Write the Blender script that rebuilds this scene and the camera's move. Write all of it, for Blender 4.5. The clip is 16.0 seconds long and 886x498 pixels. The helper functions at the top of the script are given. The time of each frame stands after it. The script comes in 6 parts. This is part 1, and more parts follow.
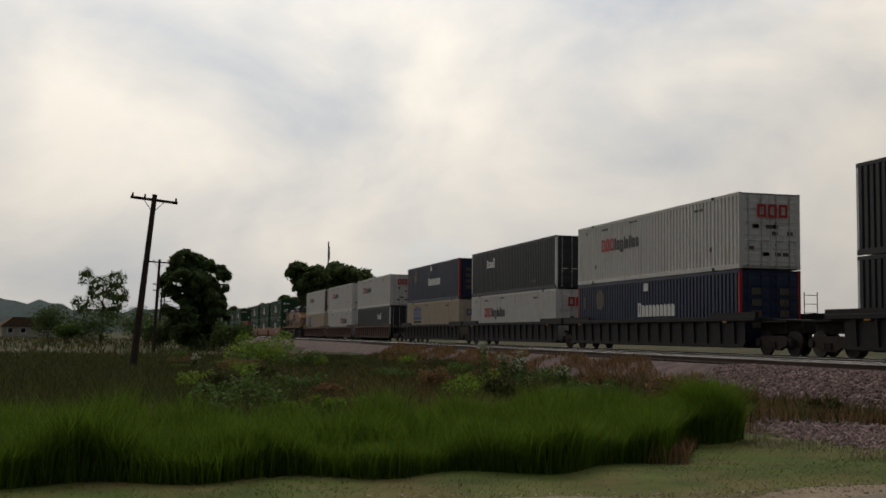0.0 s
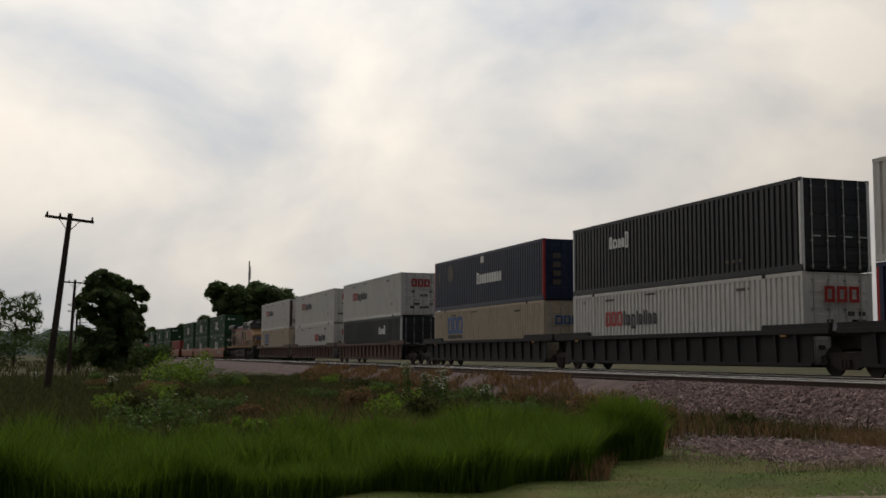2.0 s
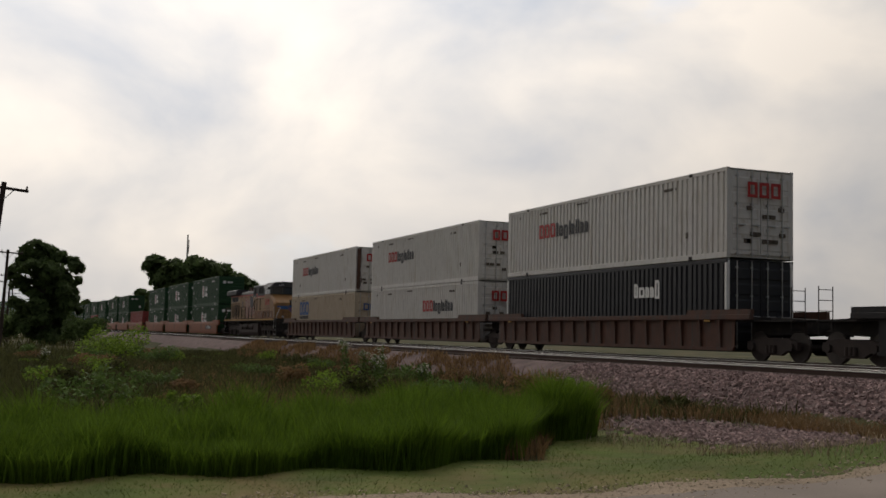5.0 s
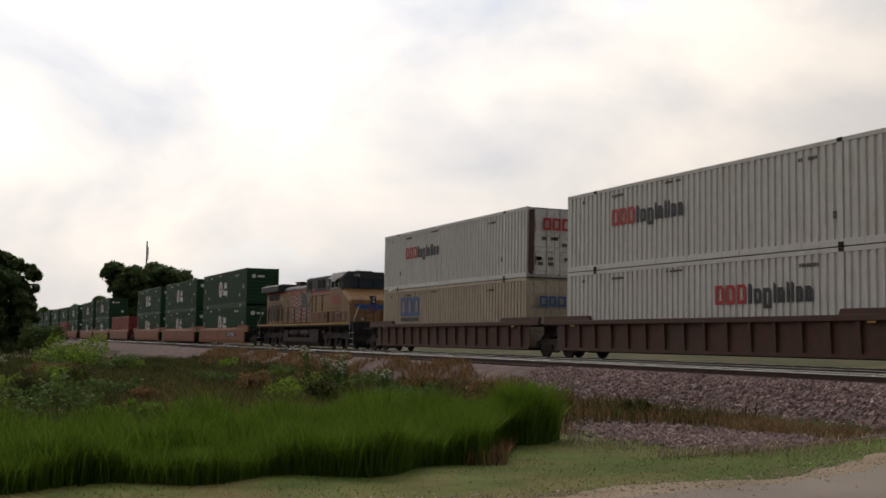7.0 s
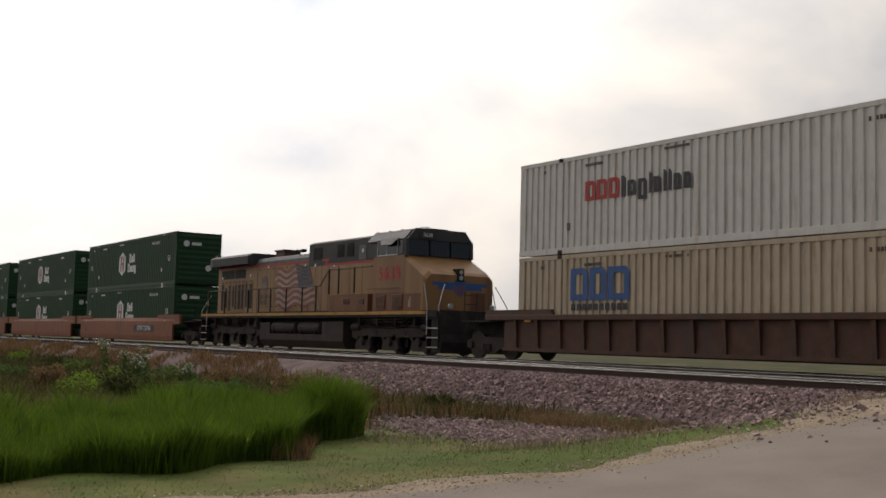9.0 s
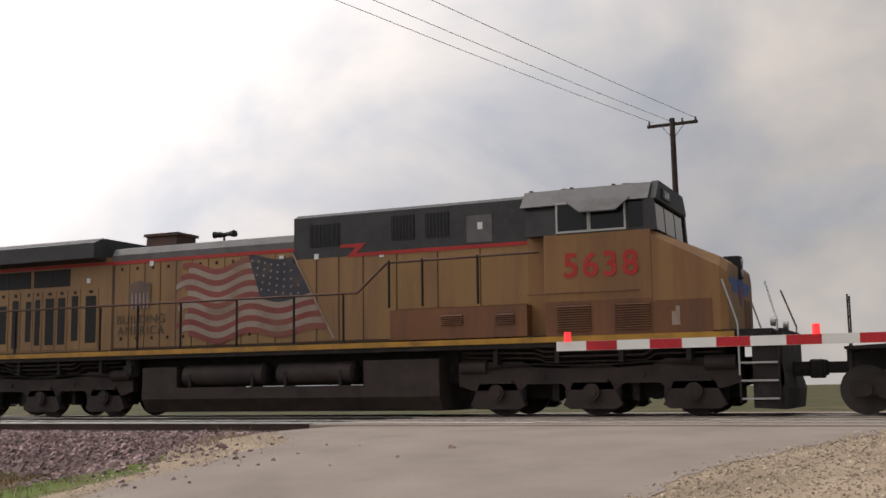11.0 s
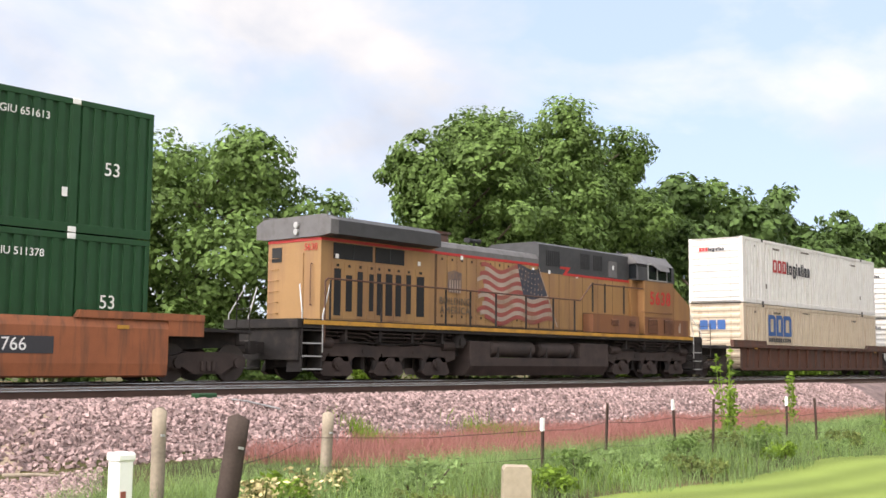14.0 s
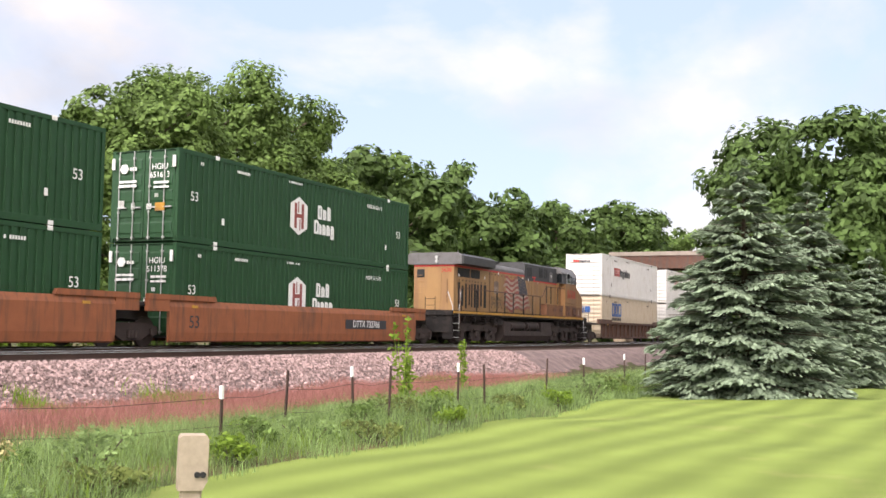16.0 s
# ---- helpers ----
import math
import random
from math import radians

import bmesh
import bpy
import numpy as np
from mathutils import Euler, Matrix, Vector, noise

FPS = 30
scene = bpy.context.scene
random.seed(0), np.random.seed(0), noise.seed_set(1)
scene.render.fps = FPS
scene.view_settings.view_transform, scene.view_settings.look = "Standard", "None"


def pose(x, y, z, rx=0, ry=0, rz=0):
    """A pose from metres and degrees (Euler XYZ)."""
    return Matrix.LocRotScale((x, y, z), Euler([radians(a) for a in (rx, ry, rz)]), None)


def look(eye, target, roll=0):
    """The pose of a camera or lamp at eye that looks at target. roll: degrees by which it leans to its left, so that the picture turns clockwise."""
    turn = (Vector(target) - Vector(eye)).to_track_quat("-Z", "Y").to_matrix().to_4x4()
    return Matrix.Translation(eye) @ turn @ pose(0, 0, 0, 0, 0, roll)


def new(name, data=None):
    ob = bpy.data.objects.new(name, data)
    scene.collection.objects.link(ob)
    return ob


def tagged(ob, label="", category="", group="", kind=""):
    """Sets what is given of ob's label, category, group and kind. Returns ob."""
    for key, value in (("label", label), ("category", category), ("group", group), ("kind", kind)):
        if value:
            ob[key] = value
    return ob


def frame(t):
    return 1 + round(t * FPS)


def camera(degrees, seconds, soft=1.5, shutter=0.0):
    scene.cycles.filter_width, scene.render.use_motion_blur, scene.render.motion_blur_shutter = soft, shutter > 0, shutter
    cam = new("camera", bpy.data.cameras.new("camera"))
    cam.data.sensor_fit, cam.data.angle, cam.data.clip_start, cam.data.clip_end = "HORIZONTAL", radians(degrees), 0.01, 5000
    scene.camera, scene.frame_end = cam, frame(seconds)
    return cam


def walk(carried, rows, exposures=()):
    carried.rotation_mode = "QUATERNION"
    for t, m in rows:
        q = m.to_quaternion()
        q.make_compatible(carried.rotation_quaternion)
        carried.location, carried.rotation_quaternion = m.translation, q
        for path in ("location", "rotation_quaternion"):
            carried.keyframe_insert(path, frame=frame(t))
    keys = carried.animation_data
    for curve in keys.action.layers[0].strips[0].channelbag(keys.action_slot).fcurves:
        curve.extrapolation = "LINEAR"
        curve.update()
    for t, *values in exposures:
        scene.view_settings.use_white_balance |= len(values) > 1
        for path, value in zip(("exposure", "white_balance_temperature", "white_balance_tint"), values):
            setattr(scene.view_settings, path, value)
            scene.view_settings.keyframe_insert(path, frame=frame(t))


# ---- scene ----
EYE = 0.58          # above the rail head, which is z = 0; the tracks run along x
cam = camera(43.59, 16.0, soft=1.55)
PATH = [
    (0, pose(0, 0, EYE, 94.46, -0.75, 75.07)),
    (0.5, pose(0, 0, EYE, 94.82, -0.67, 73.54)),
    (1, pose(0, 0, EYE, 95.23, -0.15, 73.24)),
    (1.5, pose(0, 0, EYE, 95.54, 0.05, 72.46)),
    (2, pose(0, 0, EYE, 95.48, -0.26, 71.08)),
    (2.5, pose(0, 0, EYE, 95.29, -0.57, 70.12)),
    (3, pose(0, 0, EYE, 95.01, -0.55, 69.61)),
    (3.5, pose(0, 0, EYE, 94.76, -0.84, 69.21)),
    (4, pose(0, 0, EYE, 94.62, -1.13, 68.94)),
    (6.5, pose(0, 0, EYE, 94.55, -0.94, 66.27)),
    (7, pose(0, 0, EYE, 94.75, -0.88, 65.97)),
    (7.5, pose(0, 0, EYE, 94.90, -1.89, 65.27)),
    (8, pose(0, 0, EYE, 94.91, -1.70, 63.91)),
    (8.5, pose(0, 0, EYE, 94.79, -1.39, 59.17)),
    (9, pose(0, 0, EYE, 94.70, -1.44, 56.04)),
    (11.3, pose(0, 0, EYE, 96.49, -0.19, 15.61)),
    (11.5, pose(0, 0, EYE, 96.10, -1.07, 9.19)),
    (12, pose(0, 0, EYE, 96.22, 0.02, -7.64)),
    (12.5, pose(0, 0, EYE, 96.33, -0.70, -21.66)),
    (13, pose(0, 0, EYE, 95.80, -0.49, -33.06)),
    (13.5, pose(0, 0, EYE, 95.91, -0.55, -41.86)),
    (14, pose(0, 0, EYE, 95.74, -0.58, -49.45)),
    (14.5, pose(0, 0, EYE, 95.12, -0.14, -56.10)),
    (15, pose(0, 0, EYE, 94.89, -0.78, -63.24)),
    (15.5, pose(0, 0, EYE, 94.57, -0.70, -66.20)),
    (16, pose(0, 0, EYE, 94.27, -0.83, -65.73)),
]
walk(cam, PATH, exposures=[(0, -2.46, 6750, 9), (4, -2.36, 6750, 11), (7.5, -1.98, 6750, 12), (9, -1.80, 6750, 12), (11.4, -0.95, 6550, 14), (12, -0.44, 6500, 14), (12.5, -0.3, 6450, 13), (13, -0.02, 6500, 12), (14, 0.06, 6550, 14), (16, 0.08, 6650, 17)])

# ---- world, sun ----
SUN_AZ, SUN_EL = 174.0, 46.0      # degrees, anticlockwise from +x
world = bpy.data.worlds.new("sky")
scene.world = world
world.use_nodes = True
wn, wl = world.node_tree.nodes, world.node_tree.links
wn.clear()


def wnode(kind, **kw):
    n = wn.new(kind)
    for k, v in kw.items():
        n.inputs[k].default_value = v
    return n


coord = wn.new("ShaderNodeTexCoord")
sky = wn.new("ShaderNodeTexSky")
sky.sky_type = "NISHITA"
sky.sun_disc = False
sky.sun_elevation = radians(SUN_EL)
sky.sun_rotation = radians(90 - SUN_AZ)
sky_dim = wn.new("ShaderNodeVectorMath")
sky_dim.operation = "SCALE"
sky_dim.inputs["Scale"].default_value = 0.13
wl.new(sky.outputs[0], sky_dim.inputs[0])
split = wn.new("ShaderNodeSeparateXYZ")
wl.new(coord.outputs["Generated"], split.inputs[0])
squash = wn.new("ShaderNodeMapping")
squash.inputs["Scale"].default_value = (1.0, 1.0, 1.55)
wl.new(coord.outputs["Generated"], squash.inputs[0])
big = wnode("ShaderNodeTexNoise", Scale=3.0, Detail=7.0, Roughness=0.52, Distortion=0.25)
fine = wnode("ShaderNodeTexNoise", Scale=4.6, Detail=8.0, Roughness=0.5, Distortion=0.3)
shift = wn.new("ShaderNodeMapping")
shift.inputs["Location"].default_value = (3.1, 1.7, 0.6)
wl.new(squash.outputs[0], big.inputs["Vector"])
wl.new(squash.outputs[0], shift.inputs[0])
wl.new(shift.outputs[0], fine.inputs["Vector"])
# the veil of cloud is thick towards -x and breaks up towards +x
veil = wnode("ShaderNodeMapRange")
for k, v in (("From Min", -0.2), ("From Max", 0.9), ("To Min", 0.17), ("To Max", -0.05)):
    veil.inputs[k].default_value = v
wl.new(split.outputs["X"], veil.inputs["Value"])
add = wn.new("ShaderNodeMath")
add.operation = "ADD"
wl.new(big.outputs["Fac"], add.inputs[0])
wl.new(veil.outputs[0], add.inputs[1])
cover = wn.new("ShaderNodeValToRGB")
cover.color_ramp.elements[0].position, cover.color_ramp.elements[1].position = 0.40, 0.56
wl.new(add.outputs[0], cover.inputs[0])
tone = wn.new("ShaderNodeValToRGB")
tone.color_ramp.elements[0].position, tone.color_ramp.elements[1].position = 0.30, 0.66
tone.color_ramp.elements[0].color = (0.66, 0.71, 0.79, 1)
tone.color_ramp.elements[1].color = (1.20, 1.13, 1.04, 1)
mid_tone = tone.color_ramp.elements.new(0.47)
mid_tone.color = (0.92, 0.91, 0.90, 1)
wl.new(fine.outputs["Fac"], tone.inputs[0])
haze = wn.new("ShaderNodeMixRGB")
haze.inputs[0].default_value = 0.62
haze.inputs[2].default_value = (0.80, 0.98, 1.24, 1)
wl.new(sky_dim.outputs[0], haze.inputs[1])
blend = wn.new("ShaderNodeMixRGB")
wl.new(cover.outputs[0], blend.inputs[0])
wl.new(haze.outputs[0], blend.inputs[1])
wl.new(tone.outputs[0], blend.inputs[2])
# thin cloud glows round the sun
aim = wn.new("ShaderNodeVectorMath")
aim.operation = "DOT_PRODUCT"
aim.inputs[1].default_value = (math.cos(radians(SUN_EL)) * math.cos(radians(SUN_AZ)), math.cos(radians(SUN_EL)) * math.sin(radians(SUN_AZ)), math.sin(radians(SUN_EL)))
wl.new(coord.outputs["Generated"], aim.inputs[0])
glow_w = None
for step, factor in (("MAXIMUM", 0.0), ("POWER", 3.0), ("MULTIPLY", 6.1), ("ADD", 1.06)):
    n_ = wn.new("ShaderNodeMath")
    n_.operation = step
    n_.inputs[1].default_value = factor
    wl.new(glow_w.outputs[0] if glow_w else aim.outputs["Value"], n_.inputs[0])
    glow_w = n_
lit = wn.new("ShaderNodeVectorMath")
lit.operation = "SCALE"
wl.new(blend.outputs[0], lit.inputs[0])
wl.new(glow_w.outputs[0], lit.inputs["Scale"])
back = wnode("ShaderNodeBackground", Strength=1.0)
wl.new(lit.outputs[0], back.inputs["Color"])
wout = wn.new("ShaderNodeOutputWorld")
wl.new(back.outputs[0], wout.inputs["Surface"])

sun = new("sun", bpy.data.lights.new("sun", "SUN"))
sun.data.energy, sun.data.angle, sun.data.color = 1.9, radians(4), (1.0, 0.94, 0.84)
ce = math.cos(radians(SUN_EL))
sun.matrix_world = look((0, 0, 0), (-ce * math.cos(radians(SUN_AZ)), -ce * math.sin(radians(SUN_AZ)), -math.sin(radians(SUN_EL))))


# ---- materials ----
def mat(name, color, rough=0.6, metal=0.0, vary=0.25, scale=3.0, grain=40.0, bump=0.15, dirt=None, dirt_amount=0.0, streak=False, per_piece=0.0, island=False, emit=None, leafy=0.0):
    """Paint, stone or wood with two scales of variation, dirt patches (streaks run down) and fine relief."""
    m = bpy.data.materials.new(name)
    m.use_nodes = True
    nt = m.node_tree
    n, l = nt.nodes, nt.links
    b = n["Principled BSDF"]
    b.inputs["Roughness"].default_value = rough
    b.inputs["Metallic"].default_value = metal
    b.inputs["Specular IOR Level"].default_value = 0.12 if rough >= 0.85 or leafy else 0.4
    tc = n.new("ShaderNodeTexCoord")
    n1 = n.new("ShaderNodeTexNoise")
    n1.inputs["Scale"].default_value, n1.inputs["Detail"].default_value = scale, 5
    l.new(tc.outputs["Object"], n1.inputs["Vector"])
    n2 = n.new("ShaderNodeTexNoise")
    n2.inputs["Scale"].default_value, n2.inputs["Detail"].default_value = grain, 3
    l.new(tc.outputs["Object"], n2.inputs["Vector"])
    mul = n.new("ShaderNodeMath")
    mul.operation = "MULTIPLY_ADD"
    l.new(n2.outputs["Fac"], mul.inputs[0])
    mul.inputs[1].default_value = 0.5
    l.new(n1.outputs["Fac"], mul.inputs[2])
    rng = n.new("ShaderNodeMapRange")
    for k, v in (("From Min", 0.45), ("From Max", 1.05), ("To Min", 1 - vary), ("To Max", 1 + vary)):
        rng.inputs[k].default_value = v
    l.new(mul.outputs[0], rng.inputs["Value"])
    base = n.new("ShaderNodeRGB")
    base.outputs[0].default_value = (*color, 1)
    sc = n.new("ShaderNodeVectorMath")
    sc.operation = "SCALE"
    l.new(base.outputs[0], sc.inputs[0])
    l.new(rng.outputs[0], sc.inputs["Scale"])
    last = sc.outputs[0]
    if per_piece:
        src = n.new("ShaderNodeNewGeometry").outputs["Random Per Island"] if island else n.new("ShaderNodeObjectInfo").outputs["Random"]
        pr = n.new("ShaderNodeMapRange")
        pr.inputs["To Min"].default_value, pr.inputs["To Max"].default_value = 1 - per_piece, 1 + per_piece
        l.new(src, pr.inputs["Value"])
        s2 = n.new("ShaderNodeVectorMath")
        s2.operation = "SCALE"
        l.new(last, s2.inputs[0])
        l.new(pr.outputs[0], s2.inputs["Scale"])
        last = s2.outputs[0]
    if dirt:
        mp = n.new("ShaderNodeMapping")
        mp.inputs["Scale"].default_value = (2.2, 2.2, 0.25) if streak else (1, 1, 1)
        l.new(tc.outputs["Object"], mp.inputs[0])
        n3 = n.new("ShaderNodeTexNoise")
        n3.inputs["Scale"].default_value, n3.inputs["Detail"].default_value, n3.inputs["Roughness"].default_value = scale * 0.7, 8, 0.65
        l.new(mp.outputs[0], n3.inputs["Vector"])
        rp = n.new("ShaderNodeMapRange")
        for k, v in (("From Min", 0.62 - 0.3 * dirt_amount), ("From Max", 0.78 - 0.2 * dirt_amount), ("To Min", 0.0), ("To Max", 0.85)):
            rp.inputs[k].default_value = v
        l.new(n3.outputs["Fac"], rp.inputs["Value"])
        mx = n.new("ShaderNodeMixRGB")
        mx.inputs[2].default_value = (*dirt, 1)
        l.new(rp.outputs[0], mx.inputs[0])
        l.new(last, mx.inputs[1])
        last = mx.outputs[0]
    l.new(last, b.inputs["Base Color"])
    if bump:
        bp = n.new("ShaderNodeBump")
        bp.inputs["Strength"].default_value, bp.inputs["Distance"].default_value = bump, 0.02
        l.new(n2.outputs["Fac"], bp.inputs["Height"])
        l.new(bp.outputs[0], b.inputs["Normal"])
    if leafy:
        # thin leaves let light through
        tl = n.new("ShaderNodeBsdfTranslucent")
        l.new(last, tl.inputs["Color"])
        ms = n.new("ShaderNodeMixShader")
        ms.inputs[0].default_value = leafy
        l.new(b.outputs[0], ms.inputs[1])
        l.new(tl.outputs[0], ms.inputs[2])
        l.new(ms.outputs[0], n["Material Output"].inputs["Surface"])
    if emit:
        b.inputs["Emission Color"].default_value = (*color, 1)
        b.inputs["Emission Strength"].default_value = emit
    return m


RUST = (0.10, 0.045, 0.025)
GRIME = (0.055, 0.045, 0.038)
M_white = mat("white_container_paint", (0.62, 0.60, 0.57), 0.5, dirt=(0.42, 0.36, 0.28), dirt_amount=0.3, streak=True, vary=0.08, bump=0.05)
M_cream = mat("cream_container_paint", (0.47, 0.39, 0.29), 0.55, dirt=(0.30, 0.2, 0.12), dirt_amount=0.35, streak=True, vary=0.1, bump=0.05)
M_navy = mat("navy_container_paint", (0.012, 0.019, 0.058), 0.45, dirt=(0.03, 0.032, 0.05), dirt_amount=0.3, streak=True, vary=0.15, bump=0.05)
M_black = mat("black_container_paint", (0.013, 0.013, 0.017), 0.45, dirt=(0.026, 0.025, 0.024), dirt_amount=0.3, streak=True, vary=0.15, bump=0.05)
M_green = mat("green_container_paint", (0.008, 0.050, 0.014), 0.6, dirt=(0.02, 0.06, 0.03), dirt_amount=0.3, streak=True, vary=0.15, bump=0.05)
M_redbox = mat("red_container_paint", (0.28, 0.035, 0.03), 0.5, dirt=RUST, dirt_amount=0.4, streak=True)
M_terra = mat("terracotta_car_paint", (0.25, 0.085, 0.035), 0.6, dirt=(0.10, 0.05, 0.03), dirt_amount=0.45, streak=True, vary=0.15)
M_brown = mat("brown_car_paint", (0.085, 0.036, 0.022), 0.65, dirt=GRIME, dirt_amount=0.5, streak=True)
M_darkcar = mat("black_car_paint", (0.017, 0.016, 0.017), 0.75, dirt=(0.03, 0.02, 0.016), dirt_amount=0.3, streak=True)
M_under = mat("underframe_grime", (0.016, 0.013, 0.012), 0.8, dirt=(0.05, 0.037, 0.03), dirt_amount=0.35, vary=0.3)
M_truck = mat("truck_grime", (0.040, 0.028, 0.024), 0.8, dirt=(0.02, 0.016, 0.015), dirt_amount=0.45, vary=0.35, scale=2.0)
M_wheel = mat("wheel_steel", (0.06, 0.05, 0.045), 0.6, 0.4)
M_yellow = mat("armour_yellow_paint", (0.30, 0.172, 0.068), 0.5, dirt=(0.20, 0.105, 0.055), dirt_amount=0.5, streak=True, vary=0.10, scale=0.8, grain=25)
M_orange = mat("sooty_yellow_paint", (0.185, 0.078, 0.032), 0.6, dirt=(0.10, 0.045, 0.03), dirt_amount=0.55, streak=True, vary=0.2, scale=0.8)
M_cabyel = mat("weathered_cab_yellow", (0.265, 0.14, 0.052), 0.5, dirt=(0.16, 0.075, 0.04), dirt_amount=0.5, streak=True, vary=0.14, scale=0.7)
# darker than the doors, so the gaps between them draw as dark lines
M_seam = mat("dark_hood_seams", (0.085, 0.045, 0.022), 0.7, vary=0.3)
M_lgrey = mat("roof_grey_paint", (0.12, 0.115, 0.115), 0.6, dirt=(0.07, 0.065, 0.06), dirt_amount=0.4, vary=0.15)
M_dgrey = mat("radiator_dark_grey", (0.045, 0.045, 0.047), 0.65, dirt=(0.03, 0.03, 0.03), dirt_amount=0.4)
M_red = mat("red_paint", (0.40, 0.026, 0.022), 0.5, vary=0.12)
M_blue = mat("blue_paint", (0.03, 0.09, 0.26), 0.5, vary=0.15)
M_flagblue = mat("flag_blue_paint", (0.035, 0.036, 0.050), 0.55, dirt=(0.12, 0.08, 0.055), dirt_amount=0.4)
M_shield = mat("worn_shield_paint", (0.12, 0.085, 0.075), 0.55, dirt=(0.22, 0.13, 0.07), dirt_amount=0.4)
M_flagred = mat("flag_red_paint", (0.25, 0.062, 0.05), 0.55, dirt=(0.2, 0.1, 0.06), dirt_amount=0.45, scale=1.5)
M_flagwhite = mat("flag_white_paint", (0.34, 0.27, 0.22), 0.55, dirt=(0.22, 0.14, 0.09), dirt_amount=0.5, scale=1.5)
M_mark_white = mat("white_marking", (0.72, 0.72, 0.70), 0.55, vary=0.08)
M_mark_dark = mat("charcoal_marking", (0.035, 0.035, 0.04), 0.55, vary=0.1)
M_faded = mat("faded_grey_marking", (0.10, 0.08, 0.06), 0.6)
M_sillyel = mat("sill_yellow_stripe", (0.42, 0.22, 0.03), 0.5, dirt=(0.2, 0.1, 0.03), dirt_amount=0.4)
M_vent = mat("vent_black", (0.012, 0.012, 0.013), 0.7)
M_glass = mat("cab_glass", (0.01, 0.012, 0.014), 0.08, vary=0.02, bump=0)
M_silver = mat("galvanized_steel", (0.42, 0.42, 0.41), 0.45, 0.5, vary=0.12)
M_mast = mat("weathered_mast_steel", (0.30, 0.275, 0.25), 0.55, 0.3, vary=0.2, dirt=(0.16, 0.12, 0.09), dirt_amount=0.35, streak=True)
M_rail_top = mat("rail_head_steel", (0.55, 0.53, 0.50), 0.25, 0.9, vary=0.08, bump=0.02)
M_rail = mat("rail_web_rust", (0.055, 0.032, 0.024), 0.8)
M_tie = mat("creosote_tie", (0.06, 0.045, 0.035), 0.9)
M_signwhite = mat("sign_white", (0.78, 0.78, 0.76), 0.4, vary=0.05, bump=0)
M_signblack = mat("sign_black", (0.015, 0.015, 0.015), 0.5, bump=0)
M_stripe_red = mat("gate_red_sheeting", (0.45, 0.02, 0.03), 0.4)
M_lamp = mat("lamp_red_glow", (1.0, 0.035, 0.04), 0.4, emit=3.0)
M_lens = mat("lamp_lens_dark_red", (0.10, 0.008, 0.01), 0.15, bump=0)
M_asphalt = mat("old_asphalt", (0.25, 0.21, 0.18), 0.9, scale=0.8, grain=60, vary=0.2, dirt=(0.27, 0.23, 0.19), dirt_amount=0.35)
M_gravel = mat("tan_gravel", (0.30, 0.235, 0.17), 0.95, scale=1.2, grain=28, vary=0.35, bump=0.8, dirt=(0.26, 0.2, 0.14), dirt_amount=0.3)
M_ballast = mat("ballast_bed", (0.15, 0.11, 0.105), 0.95, scale=2.0, grain=22, vary=0.4, bump=1.0, dirt=(0.10, 0.08, 0.075), dirt_amount=0.3)
M_pebble = mat("tan_pebble", (0.37, 0.30, 0.225), 0.9, scale=4, grain=60, vary=0.2, per_piece=0.4, island=True)
M_stone = mat("ballast_stone", (0.265, 0.19, 0.18), 0.9, scale=4, grain=60, vary=0.2, per_piece=0.55, island=True)
M_wood = mat("weathered_post_wood", (0.30, 0.25, 0.19), 0.9, scale=2, grain=30, vary=0.3, streak=True, dirt=(0.12, 0.1, 0.08), dirt_amount=0.4)
M_polewood = mat("creosoted_pole_wood", (0.06, 0.045, 0.038), 0.9, vary=0.3)
M_ground = mat("field_grass_soil", (0.052, 0.055, 0.022), 0.95, scale=0.25, grain=5, vary=0.4, bump=0.6, dirt=(0.16, 0.11, 0.055), dirt_amount=0.45)
M_lawn = mat("mown_lawn", (0.165, 0.215, 0.05), 0.9, scale=0.9, grain=70, vary=0.14, bump=0.5, dirt=(0.24, 0.25, 0.085), dirt_amount=0.1)
_nt = M_lawn.node_tree
_w = _nt.nodes.new("ShaderNodeTexWave")      # mowing lanes: grass laid to and fro
_w.bands_direction = "Y"
_w.inputs["Scale"].default_value, _w.inputs["Distortion"].default_value, _w.inputs["Detail"].default_value, _w.inputs["Detail Scale"].default_value = 0.34, 0.10, 2, 0.6
_m = _nt.nodes.new("ShaderNodeMapping")
_m.inputs["Rotation"].default_value = (0, 0, radians(5))
_nt.links.new(next(q for q in _nt.nodes if q.type == "TEX_COORD").outputs["Object"], _m.inputs[0])
_nt.links.new(_m.outputs[0], _w.inputs["Vector"])
_x = _nt.nodes.new("ShaderNodeMixRGB")
_x.blend_type = "MULTIPLY"
_x.inputs[0].default_value = 0.27
_b = _nt.nodes["Principled BSDF"]
_nt.links.new(_b.inputs["Base Color"].links[0].from_socket, _x.inputs[1])
_nt.links.new(_w.outputs["Color"], _x.inputs[2])
_nt.links.new(_x.outputs[0], _b.inputs["Base Color"])
M_verge = mat("mown_verge", (0.085, 0.115, 0.026), 0.9, scale=0.9, grain=50, vary=0.45, bump=0.6, dirt=(0.20, 0.15, 0.07), dirt_amount=0.55)
M_grass = mat("tall_green_grass", (0.108, 0.178, 0.019), 0.6, per_piece=0.4, island=True, vary=0.2, bump=0, leafy=0.45)
M_dry = mat("dry_red_grass", (0.20, 0.125, 0.062), 0.7, per_piece=0.4, island=True, vary=0.2, bump=0, leafy=0.45)
